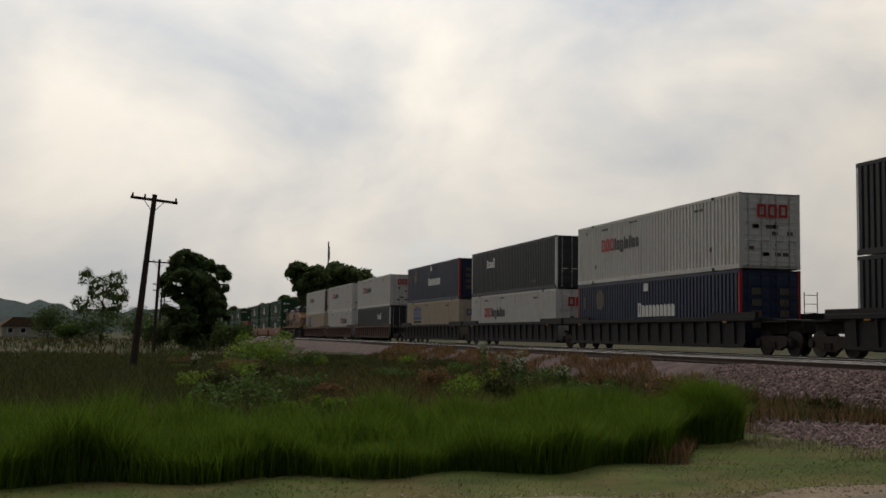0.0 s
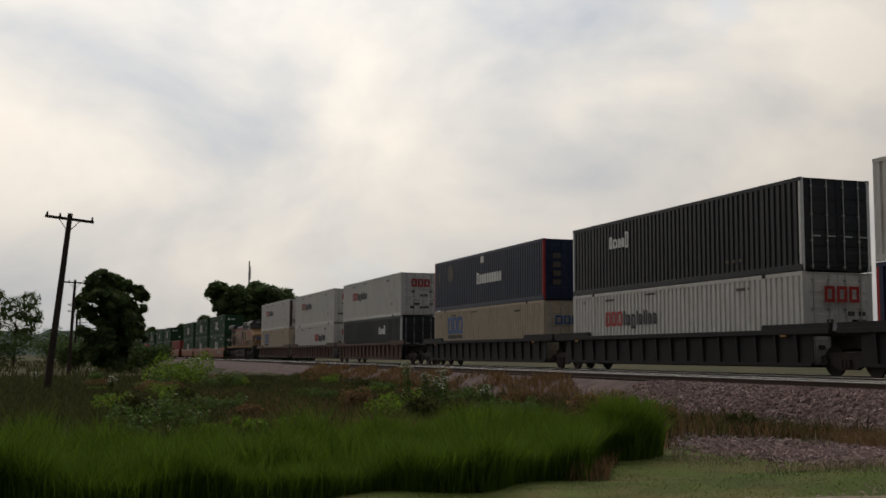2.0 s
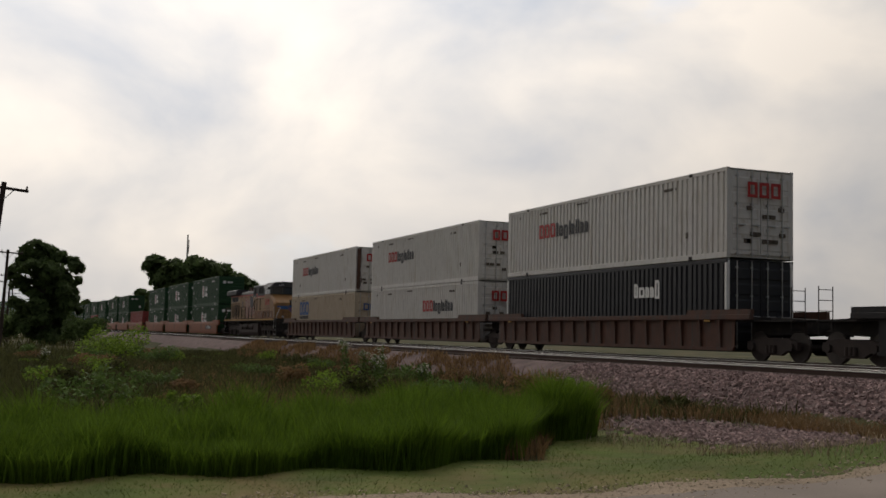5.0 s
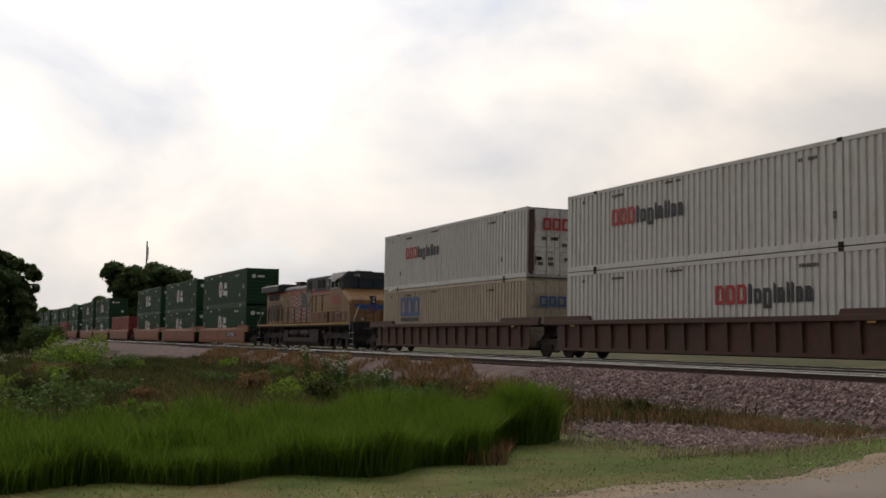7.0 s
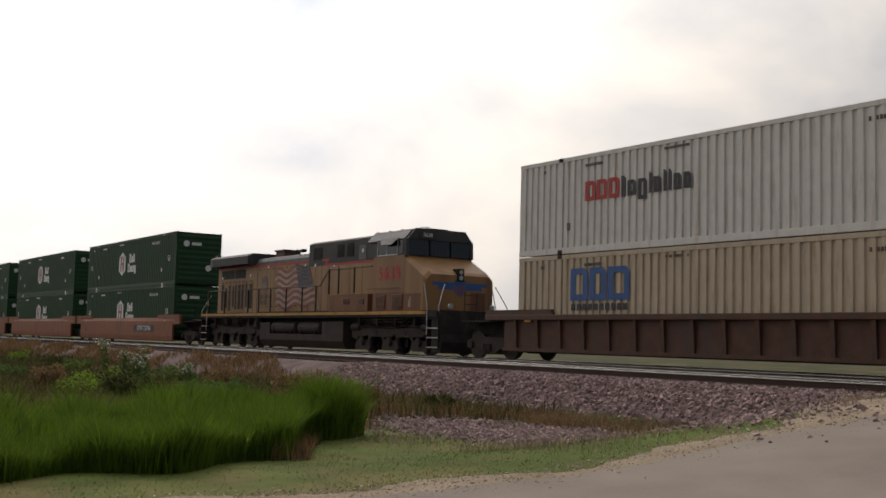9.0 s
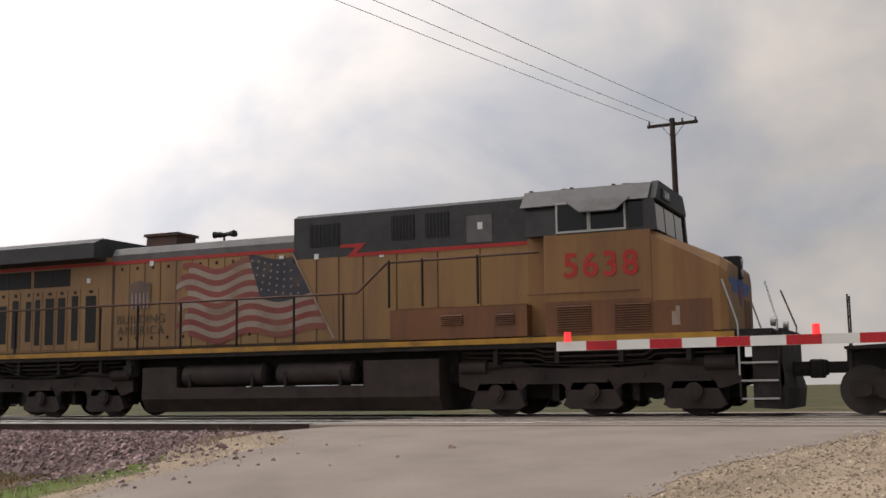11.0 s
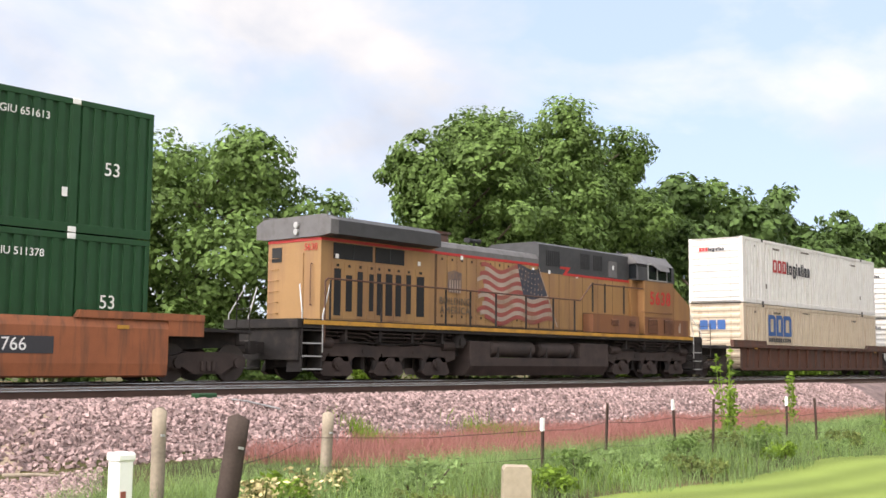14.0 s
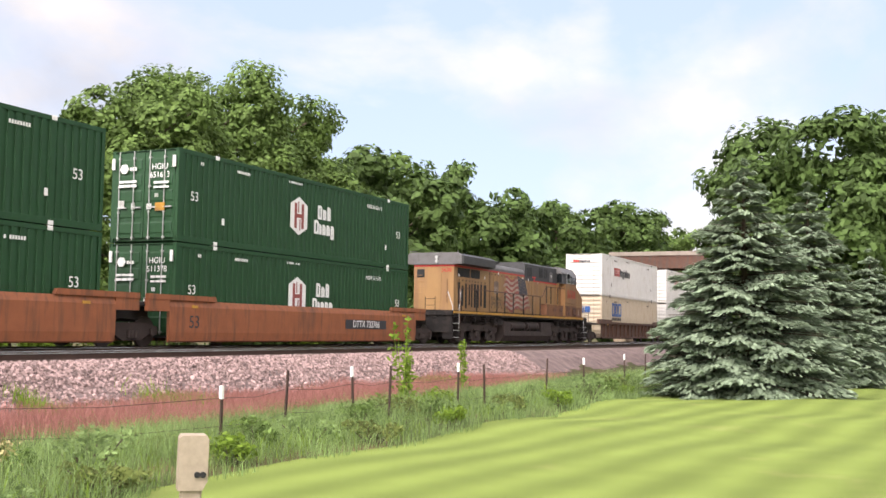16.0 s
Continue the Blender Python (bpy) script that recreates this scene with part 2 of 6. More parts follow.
M_mix = mat("rough_field_grass", (0.15, 0.18, 0.055), 0.7, per_piece=0.5, island=True, vary=0.3, bump=0, leafy=0.45)
M_pink = mat("pink_seeding_grass", (0.38, 0.175, 0.15), 0.7, per_piece=0.4, island=True, vary=0.2, bump=0, leafy=0.45)
M_leaf = mat("leaf_green", (0.112, 0.175, 0.045), 0.55, per_piece=0.4, island=True, vary=0.3, scale=0.5, bump=0, leafy=0.25)
M_leaf2 = mat("leaf_deep_green", (0.075, 0.122, 0.034), 0.55, per_piece=0.4, island=True, vary=0.3, scale=0.5, bump=0, leafy=0.25)
# backlight is lightened into this more see-through copy of the deep green leaf
M_backlitleaf = mat("backlit_tree_leaf", (0.085, 0.125, 0.042), 0.6, per_piece=0.4, island=True, vary=0.3, scale=0.4, bump=0, leafy=0.45)
M_leaf3 = mat("leaf_bright_green", (0.17, 0.26, 0.035), 0.55, per_piece=0.45, island=True, vary=0.3, bump=0, leafy=0.45)
M_spruce = mat("blue_spruce_needles", (0.215, 0.275, 0.185), 0.6, per_piece=0.25, island=True, vary=0.2, bump=0, leafy=0.22)
M_lawnblade = mat("mown_lawn_blades", (0.185, 0.255, 0.05), 0.7, per_piece=0.35, island=True, vary=0.2, bump=0, leafy=0.45)
M_palegrass = mat("pale_meadow_grass", (0.205, 0.29, 0.11), 0.7, per_piece=0.45, island=True, scale=0.9, vary=0.55, bump=0, leafy=0.45)
M_vergeblade = mat("verge_grass_blades", (0.10, 0.135, 0.03), 0.7, per_piece=0.4, island=True, vary=0.3, bump=0, leafy=0.3)
M_field = mat("dark_field_grass", (0.075, 0.078, 0.028), 0.75, per_piece=0.5, island=True, vary=0.35, bump=0, leafy=0.35)
M_straw = mat("dead_straw", (0.34, 0.27, 0.17), 0.8, per_piece=0.35, island=True, vary=0.2, bump=0)
M_flower = mat("white_umbels", (0.62, 0.62, 0.52), 0.8, per_piece=0.2, island=True, bump=0)
M_yellowfl = mat("yellow_weed_heads", (0.50, 0.42, 0.20), 0.8, per_piece=0.3, island=True, bump=0)
M_pine = mat("dark_pine_needles", (0.055, 0.072, 0.042), 0.6, per_piece=0.5, island=True, vary=0.3, scale=0.5, bump=0, leafy=0.35)
M_bark = mat("bark", (0.09, 0.07, 0.052), 0.95, grain=20, vary=0.3, bump=0.8)
M_wire = mat("wire_grey", (0.2, 0.2, 0.2), 0.6)
M_hill = mat("hazy_woods", (0.10, 0.13, 0.13), 1.0, scale=0.02, grain=0.2, vary=0.25, bump=0)
M_housewall = mat("tan_siding", (0.42, 0.36, 0.29), 0.8)
M_roof = mat("brown_shingles", (0.12, 0.075, 0.05), 0.9)


# ---- mesh helpers ----
class Geo:
    def __init__(self):
        self.v, self.f, self.s = [], [], []

    def add(self, vs, fs, smooth=False):
        k = len(self.v)
        self.v += [tuple(p) for p in vs]
        self.f += [tuple(i + k for i in q) for q in fs]
        self.s += [smooth] * len(fs)
        return self

    def box(self, x0, x1, y0, y1, z0, z1, bevel=0.0):
        if not bevel:
            return self.add([(x, y, z) for x in (x0, x1) for y in (y0, y1) for z in (z0, z1)],
                            [(0, 1, 3, 2), (4, 6, 7, 5), (0, 4, 5, 1), (2, 3, 7, 6), (0, 2, 6, 4), (1, 5, 7, 3)])
        b = bmesh.new()
        bmesh.ops.create_cube(b, size=1, matrix=Matrix.Translation(((x0 + x1) / 2, (y0 + y1) / 2, (z0 + z1) / 2)) @ Matrix.Diagonal((x1 - x0, y1 - y0, z1 - z0, 1)))
        bmesh.ops.bevel(b, geom=b.edges[:], offset=bevel, segments=1, affect="EDGES")
        b.verts.index_update()
        self.add([v.co[:] for v in b.verts], [[v.index for v in f.verts] for f in b.faces])
        b.free()
        return self

    def cyl(self, p0, p1, r0, r1=None, seg=12, caps=True):
        p0, p1 = Vector(p0), Vector(p1)
        r1 = r0 if r1 is None else r1
        q = (p1 - p0).to_track_quat("Z", "Y")
        ring = [q @ Vector((math.cos(a), math.sin(a), 0)) for a in (2 * math.pi * i / seg for i in range(seg))]
        self.add([p0 + r0 * d for d in ring] + [p1 + r1 * d for d in ring], [(i, (i + 1) % seg, seg + (i + 1) % seg, seg + i) for i in range(seg)], True)
        if caps:
            self.add([p0 + r0 * d for d in ring], [tuple(reversed(range(seg)))])
            self.add([p1 + r1 * d for d in ring], [tuple(range(seg))])
        return self

    def tube(self, pts, r, seg=6):
        for a, b in zip(pts, pts[1:]):
            self.cyl(a, b, r, seg=seg)
        return self

    def prism(self, poly, y0, y1):
        """A polygon of (x, z), drawn out from y0 to y1."""
        n = len(poly)
        return self.add([(x, y0, z) for x, z in poly] + [(x, y1, z) for x, z in poly],
                        [tuple(range(n)), tuple(reversed(range(n, 2 * n)))] + [(i, i + n, (i + 1) % n + n, (i + 1) % n) for i in range(n)])

    def prism_x(self, poly, x0, x1):
        """A polygon of (y, z), drawn out from x0 to x1."""
        n = len(poly)
        return self.add([(x0, y, z) for y, z in poly] + [(x1, y, z) for y, z in poly],
                        [tuple(reversed(range(n))), tuple(range(n, 2 * n))] + [(i, (i + 1) % n, (i + 1) % n + n, i + n) for i in range(n)])

    def mesh(self, name, material, fix=True):
        me = bpy.data.meshes.new(name)
        me.from_pydata(self.v, [], self.f)
        me.polygons.foreach_set("use_smooth", self.s)
        me.materials.append(material)
        if fix:
            b = bmesh.new()
            b.from_mesh(me)
            bmesh.ops.recalc_face_normals(b, faces=b.faces[:])
            b.to_mesh(me)
            b.free()
        me.update()
        return me


def part(name, geo, material, parent=None, label="", m=None):
    me = geo if isinstance(geo, bpy.types.Mesh) else geo.mesh(name, material)
    ob = new(name, me)
    if parent is not None:
        ob.parent = parent
    if m is not None:
        ob.matrix_basis = m
    if label:
        tagged(ob, label)
    return ob


def thing(name, label, category, group="", at=None, kind=""):
    ob = new(name)
    if at is not None:
        ob.matrix_basis = at
    return tagged(ob, label, category, group, kind)


def quads(name, centers, ax, ay, material, parent=None, bend=None):
    """Many small four-sided leaves from numpy arrays of centres and half axes, in one mesh."""
    n = len(centers)
    v = np.empty((n, 4, 3))
    v[:, 0], v[:, 1], v[:, 2], v[:, 3] = centers - ax, centers - ay * 0.9, centers + ax, centers + ay
    me = bpy.data.meshes.new(name)
    me.vertices.add(4 * n)
    me.vertices.foreach_set("co", v.ravel())
    me.loops.add(4 * n)
    me.loops.foreach_set("vertex_index", np.arange(4 * n))
    me.polygons.add(n)
    me.polygons.foreach_set("loop_start", np.arange(0, 4 * n, 4))
    me.polygons.foreach_set("loop_total", np.full(n, 4))
    me.materials.append(material)
    me.update(calc_edges=True)
    ob = new(name, me)
    ob.parent = parent
    return ob


def text(name, body, size, material, parent, m, label="", spacing=1.0, squeeze=1.0, depth=0.003, bold=0.0):
    cu = bpy.data.curves.new(name, "FONT")
    cu.body, cu.size, cu.align_x, cu.align_y, cu.extrude, cu.space_character = body, size, "CENTER", "CENTER", depth, spacing
    cu.offset = bold * size
    tmp = bpy.data.objects.new("tmp", cu)
    me = bpy.data.meshes.new_from_object(tmp)
    bpy.data.objects.remove(tmp)
    me.transform(Matrix.Diagonal((squeeze, 1, 1, 1)))
    me.materials.clear()
    me.materials.append(material)
    return part(name, me, material, parent, label, m)


FACE_S = pose(0, 0, 0, 90, 0, 0)       # lettering that faces -y
FACE_W = pose(0, 0, 0, 90, 0, -90)     # faces -x
FACE_E = pose(0, 0, 0, 90, 0, 90)      # faces +x


# ---- ground, road, tracks ----
NEAR_TRACK, FAR_TRACK = 18.6, 22.71


def smooth(a, b, x):
    t = np.clip((np.asarray(x, float) - a) / (b - a), 0, 1)
    return t * t * (3 - 2 * t)


def height(x, y):
    x, y = np.asarray(x, float), np.asarray(y, float)
    h = -1.0 - 0.25 * smooth(14, 40, -x) - 0.12 * smooth(9, 11, y) * smooth(3, 6, x)
    h = h + 0.06 * np.sin(x * 0.9 + 1.3) * np.sin(y * 0.7) * smooth(8, 20, np.hypot(x, y)) * (1 - smooth(60, 120, np.hypot(x, y)))
    # the crossing road climbs to the rails; its shoulders spread a little past it
    ramp = smooth(4, 15.8, y) * (1 - smooth(26, 36, y)) * smooth(-13.5, -9.5, x) * (1 - smooth(2.2, 5.2, x))
    h = h * (1 - ramp) - 0.06 * ramp
    # the bed of the two tracks
    bed = np.minimum(smooth(14.3, 16.9, y), 1 - smooth(24.6, 27.2, y))
    return np.maximum(h, -1.25 + 1.03 * bed)


def sheet(name, xs, ys, material, lift=0.0, keep=None):
    X, Y = np.meshgrid(xs, ys, indexing="ij")
    Z = height(X, Y) + lift
    nx, ny = X.shape
    me = bpy.data.meshes.new(name)
    idx = np.arange(nx * ny).reshape(nx, ny)
    f = np.stack([idx[:-1, :-1], idx[1:, :-1], idx[1:, 1:], idx[:-1, 1:]], -1).reshape(-1, 4)
    if keep is not None:
        c = np.stack([X, Y], -1).reshape(-1, 2)[f].mean(1)
        f = f[keep(c[:, 0], c[:, 1])]
    me.from_pydata(np.stack([X, Y, Z], -1).reshape(-1, 3).tolist(), [], f.tolist())
    me.polygons.foreach_set("use_smooth", [True] * len(f))
    me.materials.append(material)
    return new(name, me)


def ribbon(name, ys, left, right, n, material, lift=0.0):
    """A strip of ground cover between two wandering edges."""
    u = np.linspace(0, 1, n)
    X = left(ys)[:, None] * (1 - u) + right(ys)[:, None] * u
    Y = np.repeat(ys[:, None], n, 1)
    idx = np.arange(X.size).reshape(X.shape)
    f = np.stack([idx[:-1, :-1], idx[:-1, 1:], idx[1:, 1:], idx[1:, :-1]], -1).reshape(-1, 4)
    me = bpy.data.meshes.new(name)
    me.from_pydata(np.stack([X, Y, height(X, Y) + lift], -1).reshape(-1, 3).tolist(), [], f.tolist())
    me.polygons.foreach_set("use_smooth", [True] * len(f))
    me.materials.append(material)
    return new(name, me)


def ragged(y, seed, amount):
    """Small uneven wandering of an edge."""
    return amount * (np.sin(y * 2.3 + seed) + 0.6 * np.sin(y * 5.9 + 2 * seed) + 0.4 * np.sin(y * 13.1 + 3 * seed) + 0.25 * np.sin(y * 29.0 + seed))


def spread(*runs):
    return np.unique(np.concatenate([np.arange(a, b, s) for a, b, s in runs]))


gx = spread((-2500, -400, 300), (-400, -80, 16), (-80, -24, 2), (-24, 40, 0.5), (40, 110, 2), (110, 400, 20), (400, 2600, 300))
gy = spread((-2500, -200, 300), (-200, -20, 20), (-20, 0, 1), (0, 34, 0.5), (34, 60, 2), (60, 200, 15), (200, 2600, 300))
tagged(sheet("ground", gx, gy, M_ground), "rough field of mixed grass and weeds beside the railway", "ground", kind="structure")

ROAD_L, ROAD_R = -8.6, -2.6


def edge_l(y):
    return ROAD_L - 0.12 * np.sin(y * 0.8) - 0.05 * np.sin(y * 3.1) - 1.2 * smooth(9, 4, y) - 2.2 * smooth(13.0, 16.5, y)


def edge_r(y):
    return ROAD_R + 0.2 * np.sin(y * 1.1 + 1) + 1.9 * smooth(11.5, 15.0, y)


def mown(x, y):
    return (x > -12.2 - 0.14 * y - 3.9 * smooth(6.2, 10, y) + 0.25 * np.sin(2.1 * y) + 0.15 * np.sin(5 * y)) & (x < edge_l(y) - 0.2)


road_y = spread((-14, 0, 0.5), (0, 17, 0.06), (17, 60, 0.5))
tagged(ribbon("road", road_y, lambda y: edge_l(y) + ragged(y, 1, 0.035), lambda y: edge_r(y) + ragged(y, 4, 0.06), 60, M_asphalt, 0.022),
       "worn grey asphalt road climbing to the level crossing", "road", kind="structure")
tagged(ribbon("gravel_shoulder", np.arange(5.6, 16.4, 0.06), lambda y: edge_r(y) - 0.45, lambda y: 0.57 * y + 0.35 * np.sin(y * 2.0) + 0.2 * np.sin(y * 5.1) + ragged(y, 2, 0.08), 60, M_gravel, 0.015),
       "tan gravel shoulder beside the crossing road", "gravel", kind="structure")
tagged(ribbon("gravel_shoulder", np.arange(-6, 16.4, 0.06), lambda y: edge_l(y) - 0.42 - 0.15 * np.sin(y * 2.1) + ragged(y, 3, 0.07) - 1.2 * smooth(10.5, 14, y), lambda y: edge_l(y) + 0.35, 12, M_gravel, 0.02),
       "thin gravel edge along the asphalt", "gravel", kind="structure")
tagged(sheet("gravel_patch", np.arange(-20, -9.6, 0.1), np.arange(9.4, 14.6, 0.1), M_ballast, 0.018,
             lambda x, y: ((x + 14.2) / 4.6) ** 2 + ((y - 12.0) / 1.75) ** 2 < 1 + 0.3 * np.sin(3 * x)),
       "patch of spilled grey ballast in the grass", "gravel", kind="structure")
tagged(sheet("lawn", spread((-6, 2, 0.5), (2, 40, 0.12), (40, 140, 4)), spread((-60, -8, 4), (-8, 2, 0.5), (2, 8, 0.08)), M_lawn, 0.02,
             lambda x, y: (y < 7.05 + 0.15 * smooth(18, 29, x) - 2.6 * smooth(9, 4, x)) & (x > -1.5)),
       "mown bright green lawn with mowing stripes", "lawn", kind="structure")
tagged(sheet("verge", np.arange(-18.5, -7.6, 0.1), np.arange(-6, 13.4, 0.1), M_verge, 0.014,
             lambda x, y: mown(x, y)),
       "strip of short mown grass along the road", "verge", kind="structure")

bed_y = spread((14.6, 16.0, 0.1), (16.0, 26.8, 0.3))
bed_x = spread((-420, -60, 10), (-60, -24, 0.5), (-24, -9, 0.1), (-9, 90, 0.5), (90, 420, 10))
tagged(sheet("ballast_bed", bed_x, bed_y, M_ballast, 0.012, lambda x, y: ((x < -9.6 - 1.6) | (x > 0.6)) & (y > 14.9 + 0.35 * np.sin(x * 0.8) + 0.2 * np.sin(x * 2.3) + 0.3 * smooth(-11.5, -14, x))),
       "pinkish grey crushed stone ballast under two tracks", "ballast", kind="structure")


def stones(name, n, seed, sample, size, label, material=None):
    """Loose crushed stone: squashed, cut boxes in one mesh."""
    r = np.random.RandomState(seed)
    x, y = sample(r, n)
    z = height(x, y) + 0.012
    cube = np.array([[a, b, c] for a in (-1, 1) for b in (-1, 1) for c in (-1, 1)], float)
    v = cube[None] * (r.uniform(0.35, 1.0, (n, 1, 3)) * size * r.uniform(0.55, 1.25, (n, 1, 1)))
    v = v * r.uniform(0.55, 1.0, (n, 8, 3))
    q, _ = np.linalg.qr(r.normal(size=(n, 3, 3)))
    v = np.einsum("nij,nkj->nki", q, v) + np.stack([x, y, z], 1)[:, None]
    f = np.array([(0, 1, 3, 2), (4, 6, 7, 5), (0, 4, 5, 1), (2, 3, 7, 6), (0, 2, 6, 4), (1, 5, 7, 3)])
    fs = (f[None] + 8 * np.arange(n)[:, None, None]).reshape(-1, 4)
    me = bpy.data.meshes.new(name)
    me.from_pydata(v.reshape(-1, 3).tolist(), [], fs.tolist())
    me.materials.append(material or M_stone)
    return tagged(new(name, me), label, "stones", kind="stuff")


def bank(r, n):
    x = r.uniform(-30, 44, n)
    low = 14.9 + 0.3 * smooth(-11.5, -14, x)
    return x, low + (17.8 - low) * r.beta(1.4, 1.2, n)


stones("ballast_stones", 50000, 3, lambda r, n: (lambda x, y: (np.where((x > -11.0) & (x < 0.8), x + 14, x), y))(*bank(r, n)), 0.056, "crushed pinkish ballast stones along the track shoulder")
stones("patch_stones", 12000, 4, lambda r, n: (-14.2 + 2.0 * r.normal(size=n), 12.0 + 0.75 * r.normal(size=n)), 0.048, "loose grey stones spilled over the grass")
stones("spilled_stones", 6000, 6, lambda r, n: (lambda y: (y * r.uniform(0.36, 0.64, n), y))(r.uniform(8.5, 14.8, n)), 0.042, "spilled ballast stones on the bare ground")
stones("shoulder_stones", 9000, 5, lambda r, n: (lambda y: (edge_r(y) - 0.25 + 6.5 * r.beta(1.0, 1.6, n), y))(r.uniform(8.6, 15.6, n)), 0.022, "small tan gravel stones on the road shoulder", M_pebble)
stones("shoulder_stones", 5000, 8, lambda r, n: (lambda y: (edge_l(y) - 0.2 + 0.28 * r.normal(size=n), y))(r.uniform(2, 15.5, n)), 0.018, "small tan gravel stones along the asphalt edge", M_pebble)


def rail_geo(y, x0, x1):
    g = Geo()
    g.prism_x([(y - 0.070, -0.175), (y + 0.070, -0.175), (y + 0.070, -0.163), (y + 0.010, -0.145), (y + 0.010, -0.036), (y + 0.035, -0.028), (y + 0.035, -0.004),
               (y - 0.035, -0.004), (y - 0.035, -0.028), (y - 0.010, -0.036), (y - 0.010, -0.145), (y - 0.070, -0.163)], x0, x1)
    return g


for track_y, name in ((NEAR_TRACK, "near"), (FAR_TRACK, "far")):
    for side in (-1, 1):
        y = track_y + side * 0.7525
        rail = tagged(part("rail", rail_geo(y, -420, 420), M_rail), "rusty steel rail with a polished running surface", "rail", "rails of the two tracks", "structure")
        part("running_surface", Geo().prism_x([(y - 0.037, -0.026), (y + 0.037, -0.026), (y + 0.034, -0.008), (y + 0.022, -0.001), (y, 0.0), (y - 0.022, -0.001), (y - 0.034, -0.008)], -420, 420), M_rail_top, rail, "bright worn rail head")
    g = Geo()
    for i in range(-170, 260):
        x = i * 0.54
        g.box(x - 0.11, x + 0.11, track_y - 1.3, track_y + 1.3, -0.26, -0.172)
    tagged(part("ties", g, M_tie), "dark creosoted wooden ties bedded in ballast", "ties", kind="stuff")
# crossing planks between and beside the rails
for k, y0 in enumerate((17.05, 18.0, 19.55, 21.2, 22.1, 23.65)):
    pl = Geo().box(-10.3, -0.6, y0, y0 + (1.2 if k in (1, 4) else 0.75), -0.16, -0.012, 0.01)
    tagged(part("crossing_panel", pl, M_asphalt), "flat asphalt panel laid between the rails", "crossing panel", "crossing panels", "structure")

# ---- the train ----
# S: where the tail of the last white stack is, along the track
S_ROWS = [(0, -154.4), (2, -126.25), (3.5, -105.15), (5, -84.1), (7, -55.95), (9, -27.6), (10.5, -5.8), (12, 15.9), (13.5, 37.8), (14.5, 52.3), (16, 74.0)]
MOVING = []
NEAR_SIDE = -1.3      # the side of a box that faces the camera, in its own space


def aboard(ob, s, z=0.0):
    MOVING.append((ob, s, z))
    ob.matrix_basis = pose(S_ROWS[0][1] + s, FAR_TRACK, z)
    return ob


BOX_L, BOX_W, BOX_H = 16.15, 2.6, 2.9
_cache = {}


def corrugated(y, out):
    """One long side: top and bottom rail and folded sheet between the two posts and beyond them."""
    g = Geo()
    xs, ys = [], []
    x = 0.12
    while x < BOX_L - 0.12:
        for dx, d in ((0, 0), (0.15, 0), (0.17, 1), (0.27, 1)):
            if x + dx < BOX_L - 0.1:
                xs.append(x + dx)
                ys.append(y - out * 0.046 * d)
        x += 0.29
    n = len(xs)
    g.add([(a, b, 0.17) for a, b in zip(xs, ys)] + [(a, b, BOX_H - 0.12) for a, b in zip(xs, ys)], [(i, i + 1, n + i + 1, n + i) for i in range(n - 1)])
    return g


def bits(kind):
    if kind in _cache:
        return _cache[kind]
    if kind == "shell":
        me = Geo().box(0.06, BOX_L - 0.06, -1.24, 1.24, 0.03, BOX_H - 0.05)
    elif kind == "side_panel_near":
        me = corrugated(-1.295, -1)
    elif kind == "side_panel_far":
        me = corrugated(1.295, 1)
    elif kind == "top_rail":
        me = Geo().box(0.0, BOX_L, -1.305, -1.24, BOX_H - 0.13, BOX_H, 0.008).box(0.0, BOX_L, 1.24, 1.305, BOX_H - 0.13, BOX_H, 0.008).box(0, BOX_L, -1.24, 1.24, BOX_H - 0.045, BOX_H - 0.02)
    elif kind == "bottom_rail":
        me = Geo().box(0.0, BOX_L, -1.305, -1.24, 0.0, 0.19, 0.008).box(0.0, BOX_L, 1.24, 1.305, 0.0, 0.19, 0.008)
    elif kind == "post":
        me = Geo().box(-0.09, 0.09, -1.308, -1.22, 0.0, BOX_H, 0.006)
    elif kind == "corner_post":
        me = Geo().box(-0.06, 0.06, -0.06, 0.06, 0, BOX_H, 0.008)
    elif kind == "casting":
        me = Geo().box(-0.1, 0.1, -1.316, -1.15, 0, 0.125, 0.01)
    elif kind == "door":
        g = Geo().box(0.0, 0.035, -1.18, -0.012, 0.12, BOX_H - 0.1, 0.005)
        me = g
    elif kind == "door_panel":
        me = Geo().prism([(0.035, 0), (0.05, 0.05), (0.05, 0.33), (0.035, 0.38)], -1.1, -0.1)
    elif kind == "lock_rod":
        g = Geo().cyl((0.09, 0, 0.05), (0.09, 0, BOX_H - 0.05), 0.018, seg=6)
        for z in (0.1, 0.9, 1.7, 2.6):
            g.box(0.03, 0.11, -0.035, 0.035, z, z + 0.06)
        g.box(0.06, 0.12, -0.02, 0.30, 1.05, 1.09)
        me = g
    elif kind == "front_wall":
        me = Geo().box(-0.02, 0.03, -1.2, 1.2, 0.1, BOX_H - 0.1)
    elif kind == "wall_rib":
        me = Geo().prism([(-0.02, 0), (-0.05, 0.04), (-0.05, 0.15), (-0.02, 0.19)], -1.16, 1.16)
    if isinstance(me, Geo):
        me = me.mesh(kind, M_white)
    _cache[kind] = me
    return me


def dressed(kind, material):
    key = (kind, material.name)
    if key not in _cache:
        me = bits(kind).copy()
        me.materials.clear()
        me.materials.append(material)
        _cache[key] = me
    return _cache[key]


